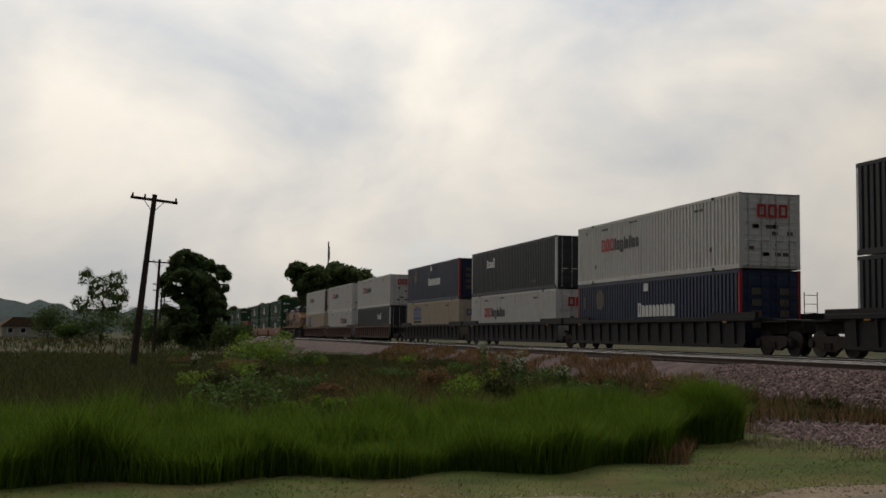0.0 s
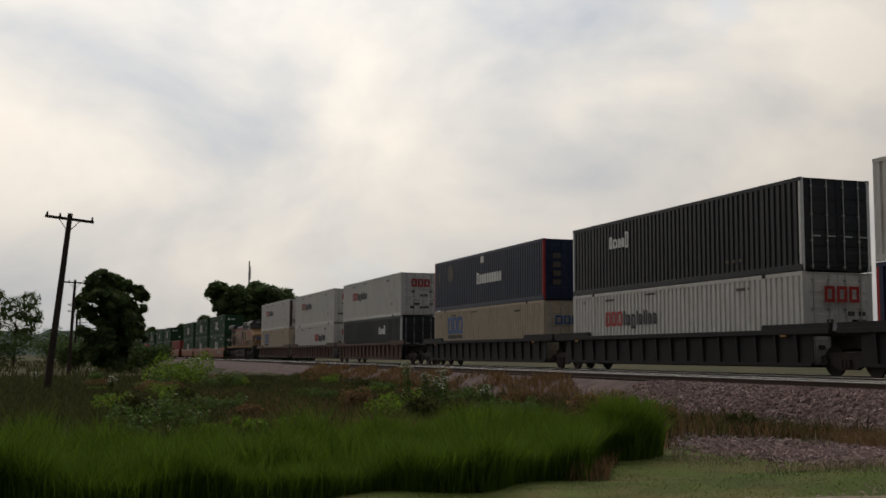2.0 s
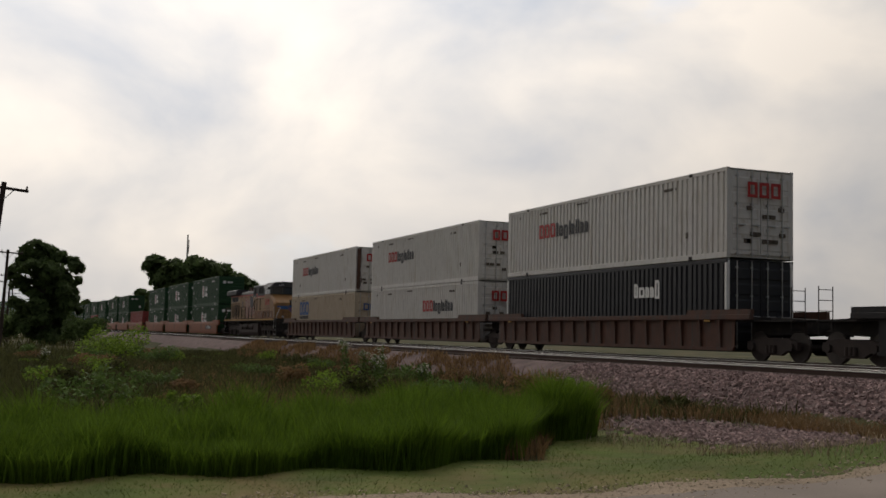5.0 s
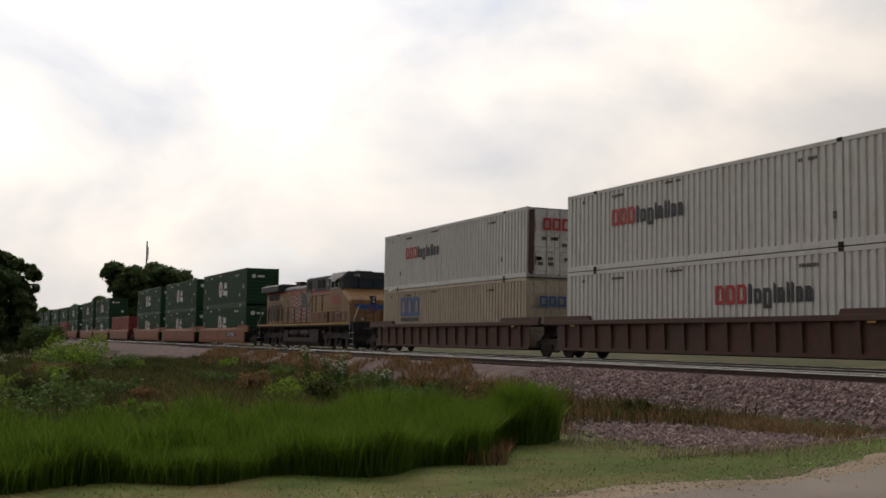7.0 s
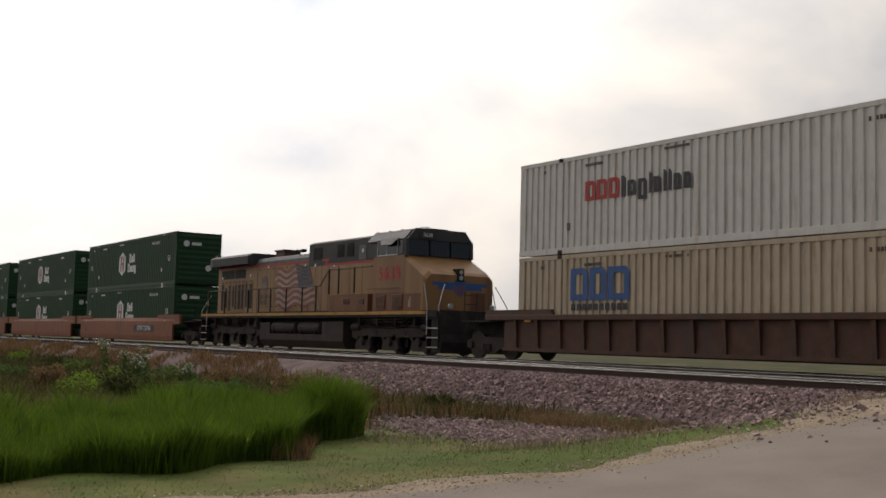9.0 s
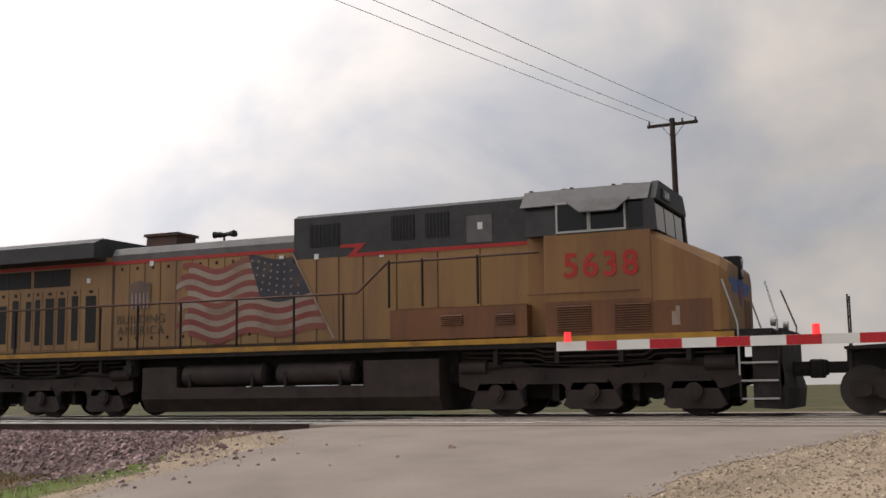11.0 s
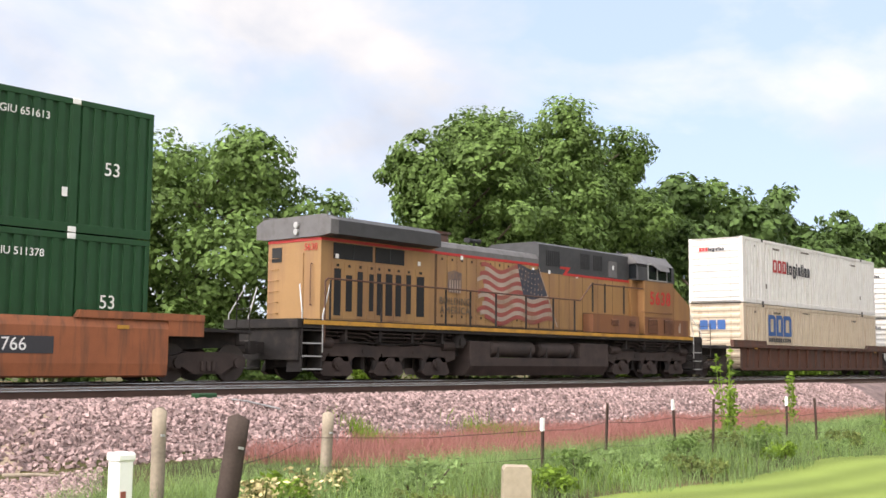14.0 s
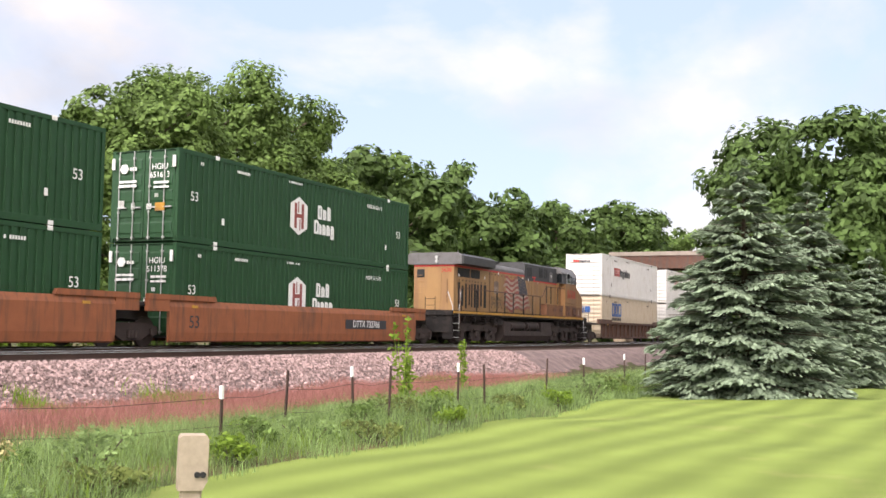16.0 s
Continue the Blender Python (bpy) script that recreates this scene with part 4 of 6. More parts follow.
def loco_truck(parent, x):
    t = part("truck", Geo().box(-2.7, 2.7, -0.66, 0.66, 0.34, 1.14), M_under, parent, "grimy three-axle truck", pose(x, 0, 0))
    for sy in (-1, 1):
        y0, y1 = sorted((sy * 1.0, sy * 1.2))
        g = Geo()
        g.prism([(-2.95, 0.62), (-2.95, 0.98), (-2.55, 1.1), (-1.5, 1.1), (-1.25, 0.98), (-0.5, 0.94), (-0.3, 1.02), (0.3, 1.02), (0.5, 0.94), (1.25, 0.98), (1.5, 1.1), (2.55, 1.1), (2.95, 0.98), (2.95, 0.62),
                 (2.62, 0.52), (1.55, 0.52), (1.4, 0.64), (0.66, 0.64), (0.52, 0.52), (-0.52, 0.52), (-0.66, 0.64), (-1.4, 0.64), (-1.55, 0.52), (-2.62, 0.52)], y0, y1)
        for a in (-2.07, 0, 2.07):
            g.prism([(a - 0.62, 0.22), (a - 0.40, 0.66), (a + 0.40, 0.66), (a + 0.62, 0.22), (a + 0.48, 0.14), (a - 0.48, 0.14)], y0, y1)
            g.box(a - 0.34, a + 0.34, *sorted((sy * 1.2, sy * 1.25)), 0.66, 0.74)
        for a in (-1.05, 1.05):
            g.cyl((a, sy * 1.2, 0.8), (a, sy * 1.225, 0.8), 0.06, seg=10)
        part("side_frame", g, M_truck, t, "heavy cast side frame")
        for a in (-2.07, 0, 2.07):
            part("axle_box", Geo().cyl((a, sy * 1.2, 0.47), (a, sy * 1.29, 0.47), 0.17, seg=14).cyl((a, sy * 1.29, 0.47), (a, sy * 1.31, 0.47), 0.11, seg=12), M_truck, t)
        for a in (-1.55, -0.5, 0.5, 1.55):
            part("coil_spring", Geo().cyl((a, sy * 1.1, 0.30), (a, sy * 1.1, 0.6), 0.10, seg=10), M_under, t)
        part("brake_cylinder", Geo().cyl((-2.9, sy * 1.16, 1.0), (-2.3, sy * 1.16, 1.0), 0.15, seg=12), M_truck, t)
        part("brake_cylinder", Geo().cyl((2.3, sy * 1.16, 1.0), (2.9, sy * 1.16, 1.0), 0.15, seg=12), M_truck, t)
        for a in (-2.62, 2.62, -0.85, 0.85):
            part("brake_shoe", Geo().box(a - 0.07, a + 0.07, *sorted((sy * 0.68, sy * 0.98)), 0.3, 0.72), M_under, t)
        part("brake_pipe", Geo().tube([(-2.4, sy * 1.24, 0.98), (-1.2, sy * 1.24, 1.04), (0, sy * 1.24, 0.98), (1.2, sy * 1.24, 1.05), (2.4, sy * 1.24, 0.98)], 0.02), M_under, t)
    for a in (-2.07, 0, 2.07):
        for w, y in zip(wheelset(t, a, 0.533), (-0.75, 0.75)):
            ROLLING.append((w, a, y, 0.533))


def locomotive(s):
    c = thing("locomotive", "yellow and grey freight locomotive with painted flag, sooty", "locomotive")
    Y = -1.07                                   # side of the hood that faces the camera
    # frame and sill
    part("frame", Geo().box(-11.1, 11.0, -1.5, 1.5, 1.36, 1.55, 0.01), M_under, c)
    for sy in (-1, 1):
        part("sill_stripe", Geo().box(-10.9, 10.3, *sorted((sy * 1.5, sy * 1.53)), 1.46, 1.57), M_sillyel, c, "faded yellow sill stripe")
    part("walkway", Geo().box(-11.1, 11.0, -1.5, 1.5, 1.55, 1.60), M_under, c)
    # engine hood, rounded top
    hw = 1.07
    # dark body, seen only in the gaps between the engine doors
    part("engine_hood", Geo().prism_x([(-hw, 1.6), (hw, 1.6), (hw, 3.88), (-hw, 3.88)], -5.2, 0.2), M_seam, c)
    part("hood_roof", Geo().prism_x([(-hw - 0.01, 3.79), (hw + 0.01, 3.79), (hw + 0.01, 3.94), (hw - 0.1, 4.1), (0.45, 4.2), (-0.45, 4.2), (-hw + 0.1, 4.1), (-hw - 0.01, 3.94)], -5.2, 0.2), M_lgrey, c, "grey rounded hood roof")
    part("hood_stripe", Geo().box(-5.2, 1.6, Y - 0.018, 1.082, 3.71, 3.79), M_red, c, "red stripe along the hood")
    # auxiliary cabinet behind the cab
    part("cabinet_lower", Geo().box(0.2, 6.05, -1.08, 1.08, 1.6, 3.72), M_seam, c)
    part("cabinet_upper", Geo().prism_x([(-1.093, 3.52), (1.093, 3.52), (1.093, 4.46), (0.9, 4.55), (-0.9, 4.55), (-1.093, 4.46)], 0.2, 6.05), M_dgrey, c, "grey cabinet top")
    part("cabinet_skirt", Geo().box(2.92, 6.1, -1.5, 1.5, 1.46, 2.24), M_orange, c, "rusty orange side box below the cabinet")
    part("hood_stripe", Geo().prism([(1.45, 3.71), (1.85, 3.71), (1.62, 3.50), (6.1, 3.50), (6.1, 3.58), (1.86, 3.58), (2.12, 3.79), (1.45, 3.79)], -1.104, -1.093), M_red, c, "red lightning stripe")
    for x0, x1, z0, z1 in ((0.62, 1.43, 3.78, 4.28), (2.76, 3.34, 3.80, 4.33), (3.6, 4.18, 3.80, 4.33)):
        louvre(c, x0, x1, z0, z1, -1.094, 7)
    part("cabinet_door", Geo().box(4.6, 5.2, -1.106, -1.093, 3.62, 4.2, 0.004), M_lgrey, c)
    part("decal", Geo().box(4.86, 4.98, -1.112, -1.105, 3.9, 4.05), M_mark_white, c)
    hslats(c, 4.15, 4.65, 1.88, 2.1, -1.502, 5)
    hslats(c, 5.4, 5.82, 1.86, 2.08, -1.502, 5)
    # cab
    cab_z = 4.53
    part("cab", Geo().box(6.5, 8.75, -1.5, 1.5, 1.46, 3.60, 0.012), M_cabyel, c, "sooty yellow cab")
    part("cab_vestibule", Geo().box(6.04, 6.5, -1.2, 1.2, 1.6, 3.62), M_cabyel, c)
    part("cab_side", Geo().box(6.5, 8.72, -1.506, -1.5, 1.5, 2.26), M_orange, c, "rusty lower cab side")
    # the nose slopes down and in towards its front, with cut upper corners
    ring = []
    for x, hw_, top, cut in ((8.75, 1.5, 3.58, 0.10), (10.06, 1.5, 3.0, 0.2), (10.2, 1.45, 2.88, 0.2)):
        ring += [(x, -hw_, 1.46), (x, -hw_, top - cut), (x, -hw_ + cut * 1.1, top), (x, hw_ - cut * 1.1, top), (x, hw_, top - cut), (x, hw_, 1.46)]
    faces = [(6 * k + i, 6 * k + (i + 1) % 6, 6 * k + 6 + (i + 1) % 6, 6 * k + 6 + i) for k in range(2) for i in range(6)] + [tuple(range(12, 18)), tuple(range(5, -1, -1))]
    part("nose", Geo().add(ring, faces), M_cabyel, c, "sooty yellow sloping nose with cut corners")
    part("nose_side", Geo().box(8.76, 9.9, -1.512, -1.46, 1.5, 2.2), M_orange, c, "rusty lower nose side")
    part("headlight_box", Geo().box(9.9, 10.25, -0.15, 0.15, 2.66, 3.12, 0.02), M_vent, c, "black headlight housing in the nose")
    part("cab_upper", Geo().prism_x([(-1.49, 3.6), (1.49, 3.6), (1.47, 4.1), (1.2, 4.46), (-1.2, 4.46), (-1.47, 4.1)], 6.1, 8.72), M_dgrey, c, "dark grey upper cab")
    # sunlight on the roof slopes is put into this paler grey
    part("cab_roof", Geo().prism_x([(-1.52, 4.20), (1.52, 4.20), (1.18, 4.57), (-1.18, 4.57)], 6.0, 8.72), M_lgrey, c, "cab roof, its sunlit slopes put in as paler grey")
    # dark grey piece added over the roof's front, which turns from the sun
    part("cab_brow", Geo().prism_x([(-1.44, 4.2), (1.44, 4.2), (1.1, 4.6), (-1.1, 4.6)], 8.72, 8.86), M_dgrey, c, "dark brow over the windshields")
    for sy in (-1, 1):
        part("cab_corner", Geo().prism([(8.6, 3.58), (8.86, 3.58), (8.82, 4.2), (8.6, 4.2)], *sorted((sy * 1.36, sy * 1.49))), M_dgrey, c)
    for k in range(3):
        part("roof_rib", Geo().box(6.1 + k * 0.9, 6.16 + k * 0.9, -1.18, 1.18, 4.57, 4.60), M_dgrey, c)
    part("sun_visor", Geo().add([(7.0, -1.50, 4.24), (8.35, -1.50, 4.24), (8.1, -1.70, 3.98), (7.35, -1.70, 3.98), (7.0, -1.51, 4.26), (8.35, -1.51, 4.26), (8.1, -1.71, 4.0), (7.35, -1.71, 4.0)], [(0, 1, 2, 3), (4, 5, 6, 7), (0, 1, 5, 4), (1, 2, 6, 5), (2, 3, 7, 6), (3, 0, 4, 7)]), M_lgrey, c, "grey sun visor over the side window")
    for x0, x1 in ((6.82, 7.45), (7.52, 8.22)):
        wd = part("side_window", Geo().box(x0, x1, -1.5, -1.47, 3.66, 4.2), M_glass, c, "dark cab side window")
        part("window_frame", Geo().box(x0 - 0.04, x0, -1.515, -1.47, 3.62, 4.24).box(x1, x1 + 0.04, -1.515, -1.47, 3.62, 4.24).box(x0, x1, -1.515, -1.47, 3.62, 3.66).box(x0, x1, -1.515, -1.47, 4.2, 4.24), M_silver, wd)
    part("side_window", Geo().box(8.32, 8.6, -1.50, -1.46, 3.66, 4.15), M_glass, c, "dark cab side window")
    part("rear_window", Geo().box(6.08, 6.1, -1.4, -1.1, 3.66, 4.2), M_glass, c)
    for y0, y1 in ((-1.35, -0.5), (-0.42, 0.42), (0.5, 1.35)):
        part("windshield", Geo().prism([(8.72, 3.62), (8.82, 3.62), (8.785, 4.2), (8.72, 4.2)], y0, y1), M_glass, c, "dark windshield pane")
    for x, w in ((6.35, 0.65), (7.7, 0.9)):
        g = Geo().box(x, x + w, -0.5, 0.5, 4.57, 4.66, 0.02)
        g.tube([(x + 0.1, -0.3, 4.66), (x + 0.2, -0.3, 4.74), (x + w - 0.1, -0.3, 4.7)], 0.015)
        part("roof_aerial", g, M_dgrey, c)
    text("road_number", "5638", 0.68, M_red, c, pose(7.7, -1.512, 2.94) @ FACE_S, "red cab number", spacing=1.22, bold=0.02)
    part("number_board", Geo().box(8.86, 8.9, -0.95, -0.25, 4.26, 4.46), M_mark_dark, c)
    text("road_number", "5638", 0.2, M_mark_white, c, pose(8.905, -0.6, 4.36) @ FACE_E)
    for x in (6.75, 7.98):
        hslats(c, x, x + 0.72, 1.66, 2.18, -1.512, 11)
    part("decal", Geo().box(9.12, 9.28, -1.52, -1.45, 1.72, 1.98).box(9.2, 9.28, -1.52, -1.45, 1.98, 2.08), M_flagwhite, c)
    part("decal", Geo().box(9.86, 9.97, -1.452, -1.42, 2.54, 2.62), M_mark_white, c)
    part("grab_iron", Geo().tube([(6.15, -1.56, 2.42), (8.5, -1.56, 2.42)], 0.015), M_orange, c)
    # nose front: wings emblem, headlights
    part("nose_emblem", Geo().box(10.2, 10.206, -1.2, -0.28, 2.5, 2.62).box(10.2, 10.206, 0.28, 1.2, 2.5, 2.62).box(10.2, 10.206, -0.95, -0.28, 2.36, 2.5).box(10.2, 10.206, 0.28, 0.95, 2.36, 2.5).prism_x([(-0.26, 2.7), (0.26, 2.7), (0.26, 2.3), (0, 2.1), (-0.26, 2.3)], 10.2, 10.206), M_blue, c, "blue winged shield on the nose")
    part("nose_emblem", Geo().box(10.207, 10.21, -0.2, -0.12, 2.22, 2.52).box(10.207, 10.21, -0.04, 0.04, 2.16, 2.52).box(10.207, 10.21, 0.12, 0.2, 2.22, 2.52), M_flagred, c)
    part("nose_door", Geo().box(10.2, 10.215, 0.45, 1.1, 1.65, 2.28), M_orange, c)
    for z in (2.79, 2.99):
        part("headlight", Geo().cyl((10.2, 0, z), (10.27, 0, z), 0.08, seg=14), M_silver, c, "round headlight")
    for y in (-0.9, 0.9):
        part("ditch_light", Geo().cyl((10.9, y, 1.75), (11.0, y, 1.75), 0.09, seg=12), M_silver, c, "small ditch light")
    part("plow", Geo().prism([(10.6, 0.15), (11.2, 0.12), (11.25, 0.5), (11.0, 1.36), (10.6, 1.36)], -1.45, 1.45), M_under, c)
    # radiator section
    part("radiator_body", Geo().box(-9.92, -5.2, -1.07, 1.07, 1.6, 3.9), M_yellow, c)
    part("radiator_roof", Geo().prism_x([(-1.08, 3.82), (1.08, 3.82), (1.5, 3.87), (1.5, 4.24), (1.2, 4.38), (-1.2, 4.38), (-1.5, 4.24), (-1.5, 3.87)], -9.7, -5.42), M_dgrey, c, "dark grey flared radiator wings")
    part("radiator_cap", Geo().prism_x([(-1.1, 3.82), (1.1, 3.82), (1.51, 3.86), (1.51, 4.25), (1.2, 4.4), (-1.2, 4.4), (-1.51, 4.25), (-1.51, 3.86)], -10.0, -9.7), M_lgrey, c, "pale grey end of the radiator")
    part("hood_stripe", Geo().box(-9.93, -5.2, -1.085, -1.07, 3.72, 3.80).box(-9.935, -9.92, -1.07, 1.07, 3.72, 3.80), M_red, c, "red stripe under the radiator")
    for x0, x1 in ((-9.46, -7.92), (-7.8, -6.58)):
        louvre(c, x0, x1, 3.26, 3.69, -1.072, 1, "radiator_screen")
    doors = ((-9.46, 0.32, 3.0, 1.74), (-9.0, 0.30, 2.84, 1.86), (-8.55, 0.27, 2.96, 1.74), (-8.08, 0.24, 2.92, 1.9), (-7.76, 0.23, 2.96, 1.8), (-7.40, 0.34, 2.97, 1.8), (-6.98, 0.30, 2.97, 1.8), (-6.52, 0.27, 3.0, 1.88), (-6.06, 0.40, 2.98, 1.82))
    for x, w, zt, zb in doors:
        d = part("engine_door", Geo().box(x - 0.03, x + w + 0.03, -1.085, -1.07, 1.66, 3.16, 0.004), M_yellow, c)
        part("door_screen", Geo().box(x + 0.03, x + w - 0.03, -1.092, -1.084, zb, zt), M_vent, d, "black screen in the engine door")
        part("latch", Geo().box(x + w * 0.36, x + w * 0.64, -1.1, -1.085, 3.05, 3.12), M_under, d)
    # doors along the engine hood and cabinet
    for i in range(11):
        x = -5.1 + i * 0.48
        d = part("engine_door", Geo().box(x, x + 0.455, -1.083, -1.07, 1.66, 3.70, 0.004), M_yellow, c)
        each("latch", [(x + 0.2, x + 0.26, -1.095, -1.083, z, z + 0.07) for z in (3.55, 1.85)], M_under, d)
    for x, w in ((0.24, 0.56), (0.83, 0.56), (1.42, 0.6), (2.05, 0.82), (2.9, 0.98), (3.91, 0.98), (4.92, 1.1)):
        part("engine_door", Geo().box(x, x + w, -1.092, -1.08, 2.28 if x > 2.8 else 1.66, 3.66, 0.004), M_yellow, c)
    for x, z in ((-4.0, 3.62), (0.75, 3.5), (2.45, 3.45), (-6.0, 3.3), (-9.4, 3.27), (-0.2, 3.52)):
        part("decal", Geo().box(x, x + 0.12, -1.102, -1.094, z, z + 0.12), M_mark_white, c)
    # flag painted across the hood doors
    fx0, fx1, fz0, fz1 = -2.98, 0.12, 1.80, 3.56
    nseg = 40

    def wave(u):
        return 0.13 * math.sin(u * 11.0 + 0.9) * (0.55 + 0.45 * (1 - u)) - 0.05 * (1 - u) + 0.06 * u

    for k in range(13):
        g = Geo()
        vs, fs = [], []
        for i in range(nseg + 1):
            u = i / nseg
            a, b = fz1 - (fz1 - fz0) * k / 13, fz1 - (fz1 - fz0) * (k + 1) / 13
            lean = 1.05 * (k / 13)
            fray = 0.2 * math.sin(k * 1.7) * (1 - u) ** 3
            x = fx0 + (fx1 - fx0) * u + lean * u + fray
            w_ = wave((x - fx0) / (fx1 - fx0))
            vs += [(x, -1.106, a + w_), (x, -1.106, b + w_)]
            if i:
                fs.append((2 * i - 2, 2 * i, 2 * i + 1, 2 * i - 1))
        g.add(vs, fs)
        part("flag_stripe", g, M_flagred if k % 2 == 0 else M_flagwhite, c, "faded painted flag stripe")
    vs, fs = [], []
    for i in range(13):
        u = 0.62 + 0.38 * i / 12
        for k, z in ((0, fz1 + 0.03), (7, fz1 - (fz1 - fz0) * 7 / 13)):
            x = fx0 + (fx1 - fx0) * u + 1.05 * (k / 13) * u
            vs.append((x, -1.110, z + wave((x - fx0) / (fx1 - fx0))))
        if i:
            fs.append((2 * i - 2, 2 * i, 2 * i + 1, 2 * i - 1))
    canton = part("flag_canton", Geo().add(vs, fs), M_flagblue, c, "dark blue flag canton with pale stars")
    for i in range(6):
        for j in range(5):
            u = 0.655 + 0.058 * i + (0.028 if j % 2 else 0)
            x, z = fx0 + (fx1 - fx0) * u + 0.10 * j * u, fz1 - 0.1 - 0.17 * j + wave(u)
            star = Geo().add([(x + (0.038 if q % 2 == 0 else 0.017) * math.sin(q * math.pi / 5), -1.113, z + (0.038 if q % 2 == 0 else 0.017) * math.cos(q * math.pi / 5)) for q in range(10)], [tuple(range(10))])
            part("star", star, M_flagwhite, canton)
    part("flag_staff", Geo().prism([(0.14, 3.68), (0.18, 3.68), (1.30, 1.72), (1.25, 1.72)], -1.112, -1.104), M_flagwhite, c)
    # shield and slogan
    sh = part("shield", Geo().prism([(-4.62, 3.2), (-4.3, 3.28), (-3.95, 3.2), (-3.95, 2.75), (-4.02, 2.6), (-4.56, 2.6), (-4.62, 2.75)], -1.108, -1.098), M_shield, c, "faded striped shield")
    for i in range(5):
        part("shield_stripe", Geo().box(-4.54 + i * 0.12, -4.49 + i * 0.12, -1.114, -1.107, 2.6, 2.98), M_flagwhite, sh)
    text("slogan", "BUILDING", 0.30, M_faded, c, pose(-4.25, -1.104, 2.33) @ FACE_S, "worn grey slogan lettering", spacing=1.15)
    text("slogan", "AMERICA", 0.30, M_faded, c, pose(-4.25, -1.104, 2.06) @ FACE_S, "worn grey slogan lettering", spacing=1.2)
    # stack and horn
    part("exhaust_outlet", Geo().prism_x([(-0.42, 4.1), (0.42, 4.1), (0.38, 4.48), (-0.38, 4.48)], -4.7, -3.75).box(-4.76, -3.69, -0.44, 0.44, 4.45, 4.52), M_brown, c, "rusty exhaust stack")
    g = Geo().cyl((-2.35, -0.3, 4.1), (-2.35, -0.3, 4.36), 0.03)
    for d in (-1, 1):
        g.cyl((-2.35, -0.3, 4.38), (-2.35 + d * 0.3, -0.3, 4.38), 0.03, 0.09, seg=10)
        g.cyl((-2.35, -0.15, 4.38), (-2.35 + d * 0.24, -0.15, 4.4), 0.03, 0.08, seg=10)
    part("air_horn", g, M_vent, c, "black air horn")
    # rear end
    part("rear_door", Geo().box(-9.945, -9.92, -0.4, 0.4, 1.65, 3.4, 0.004), M_yellow, c)
    part("rear_vent", Geo().box(-9.935, -9.92, 0.5, 0.9, 3.2, 3.6), M_vent, c)
    for z in (3.98, 4.16):
        part("headlight", Geo().cyl((-10.08, -0.2, z), (-9.98, -0.2, z), 0.085, seg=12), M_silver, c, "round rear headlight")
    text("road_number", "5638", 0.27, M_red, c, pose(-9.94, -0.68, 3.55) @ FACE_W)
    part("rear_grab_iron", Geo().tube([(-9.93, -0.75, 2.0), (-9.99, -0.75, 2.0), (-9.99, -0.75, 3.1), (-9.93, -0.75, 3.1)], 0.014), M_brown, c)
    for k, sy in ((0, -1), (1, 1)):
        part("roof_grab_iron", Geo().tube([(-9.9, sy * 1.3, 4.3), (-9.95, sy * 1.3, 4.46), (-9.6, sy * 1.1, 4.48), (-9.5, sy * 1.1, 4.38)], 0.014), M_lgrey, c)
    for i in range(6):
        z = 1.8 + i * 0.3
        part("ladder_rung", Geo().tube([(-9.92, 0.62, z), (-9.99, 0.62, z), (-9.99, 0.98, z), (-9.92, 0.98, z)], 0.012), M_yellow, c)
    # tank, reservoirs, battery box
    # plain dark block added to keep the gap above the tank dark
    part("dark_gap_fill", Geo().box(-4.4, 4.3, -0.95, 0.95, 0.7, 1.4), M_under, c)
    part("fuel_tank", Geo().prism_x([(-1.42, 0.42), (-1.22, 0.12), (1.22, 0.12), (1.42, 0.42), (1.42, 0.68), (-1.42, 0.68)], -3.9, 4.05), M_truck, c, "grimy fuel tank")
    part("equipment_box", Geo().box(-3.9, -2.86, -1.42, 1.42, 0.66, 1.16, 0.02), M_truck, c)
    part("equipment_box", Geo().box(2.2, 4.05, -1.42, 1.42, 0.66, 1.2, 0.02), M_truck, c)
    for a, b in ((-2.78, -0.42), (-0.12, 1.92)):
        g = Geo().cyl((a + 0.06, -1.17, 0.95), (b - 0.06, -1.17, 0.95), 0.25, seg=20).cyl((a, -1.17, 0.95), (a + 0.06, -1.17, 0.95), 0.17, 0.25, seg=20).cyl((b - 0.06, -1.17, 0.95), (b, -1.17, 0.95), 0.25, 0.17, seg=20)
        for x in (a + 0.3, b - 0.3):
            part("strap", Geo().box(x - 0.03, x + 0.03, -1.43, -1.0, 0.66, 1.0), M_under, c)
        part("air_reservoir", g, M_truck, c, "grimy air reservoir")
    part("sand_trap", Geo().cyl((-4.3, -1.25, 0.95), (-4.3, -1.25, 1.4), 0.2, seg=14).box(-4.42, -4.18, -1.48, -1.2, 1.02, 1.22), M_under, c)
    for x in (-7.3, 7.36):
        loco_truck(c, x)
    for x0, x1, z0 in ((-10.0, -4.2, 1.12), (4.2, 10.0, 1.12)):
        part("underframe", Geo().box(x0, x1, -0.9, 0.9, z0, 1.36), M_under, c)
    for x0, x1 in ((-10.0, -4.6), (4.6, 10.0)):
        for k, (y, z) in enumerate(((-1.34, 1.3), (-1.22, 1.2), (-1.4, 1.4))):
            part("air_pipe", Geo().tube([(x0, y, z), (x0 + 1.6, y, z - 0.04), (x0 + 1.8, y, z - 0.12), (x1 - 1.5, y, z - 0.12), (x1 - 1.3, y, z), (x1, y, z)], 0.022), M_truck, c)
        for k in range(4):
            x = x0 + 0.7 + k * 1.35
            part("pipe_bracket", Geo().box(x, x + 0.09, -1.42, -1.15, 1.05, 1.42), M_under, c)
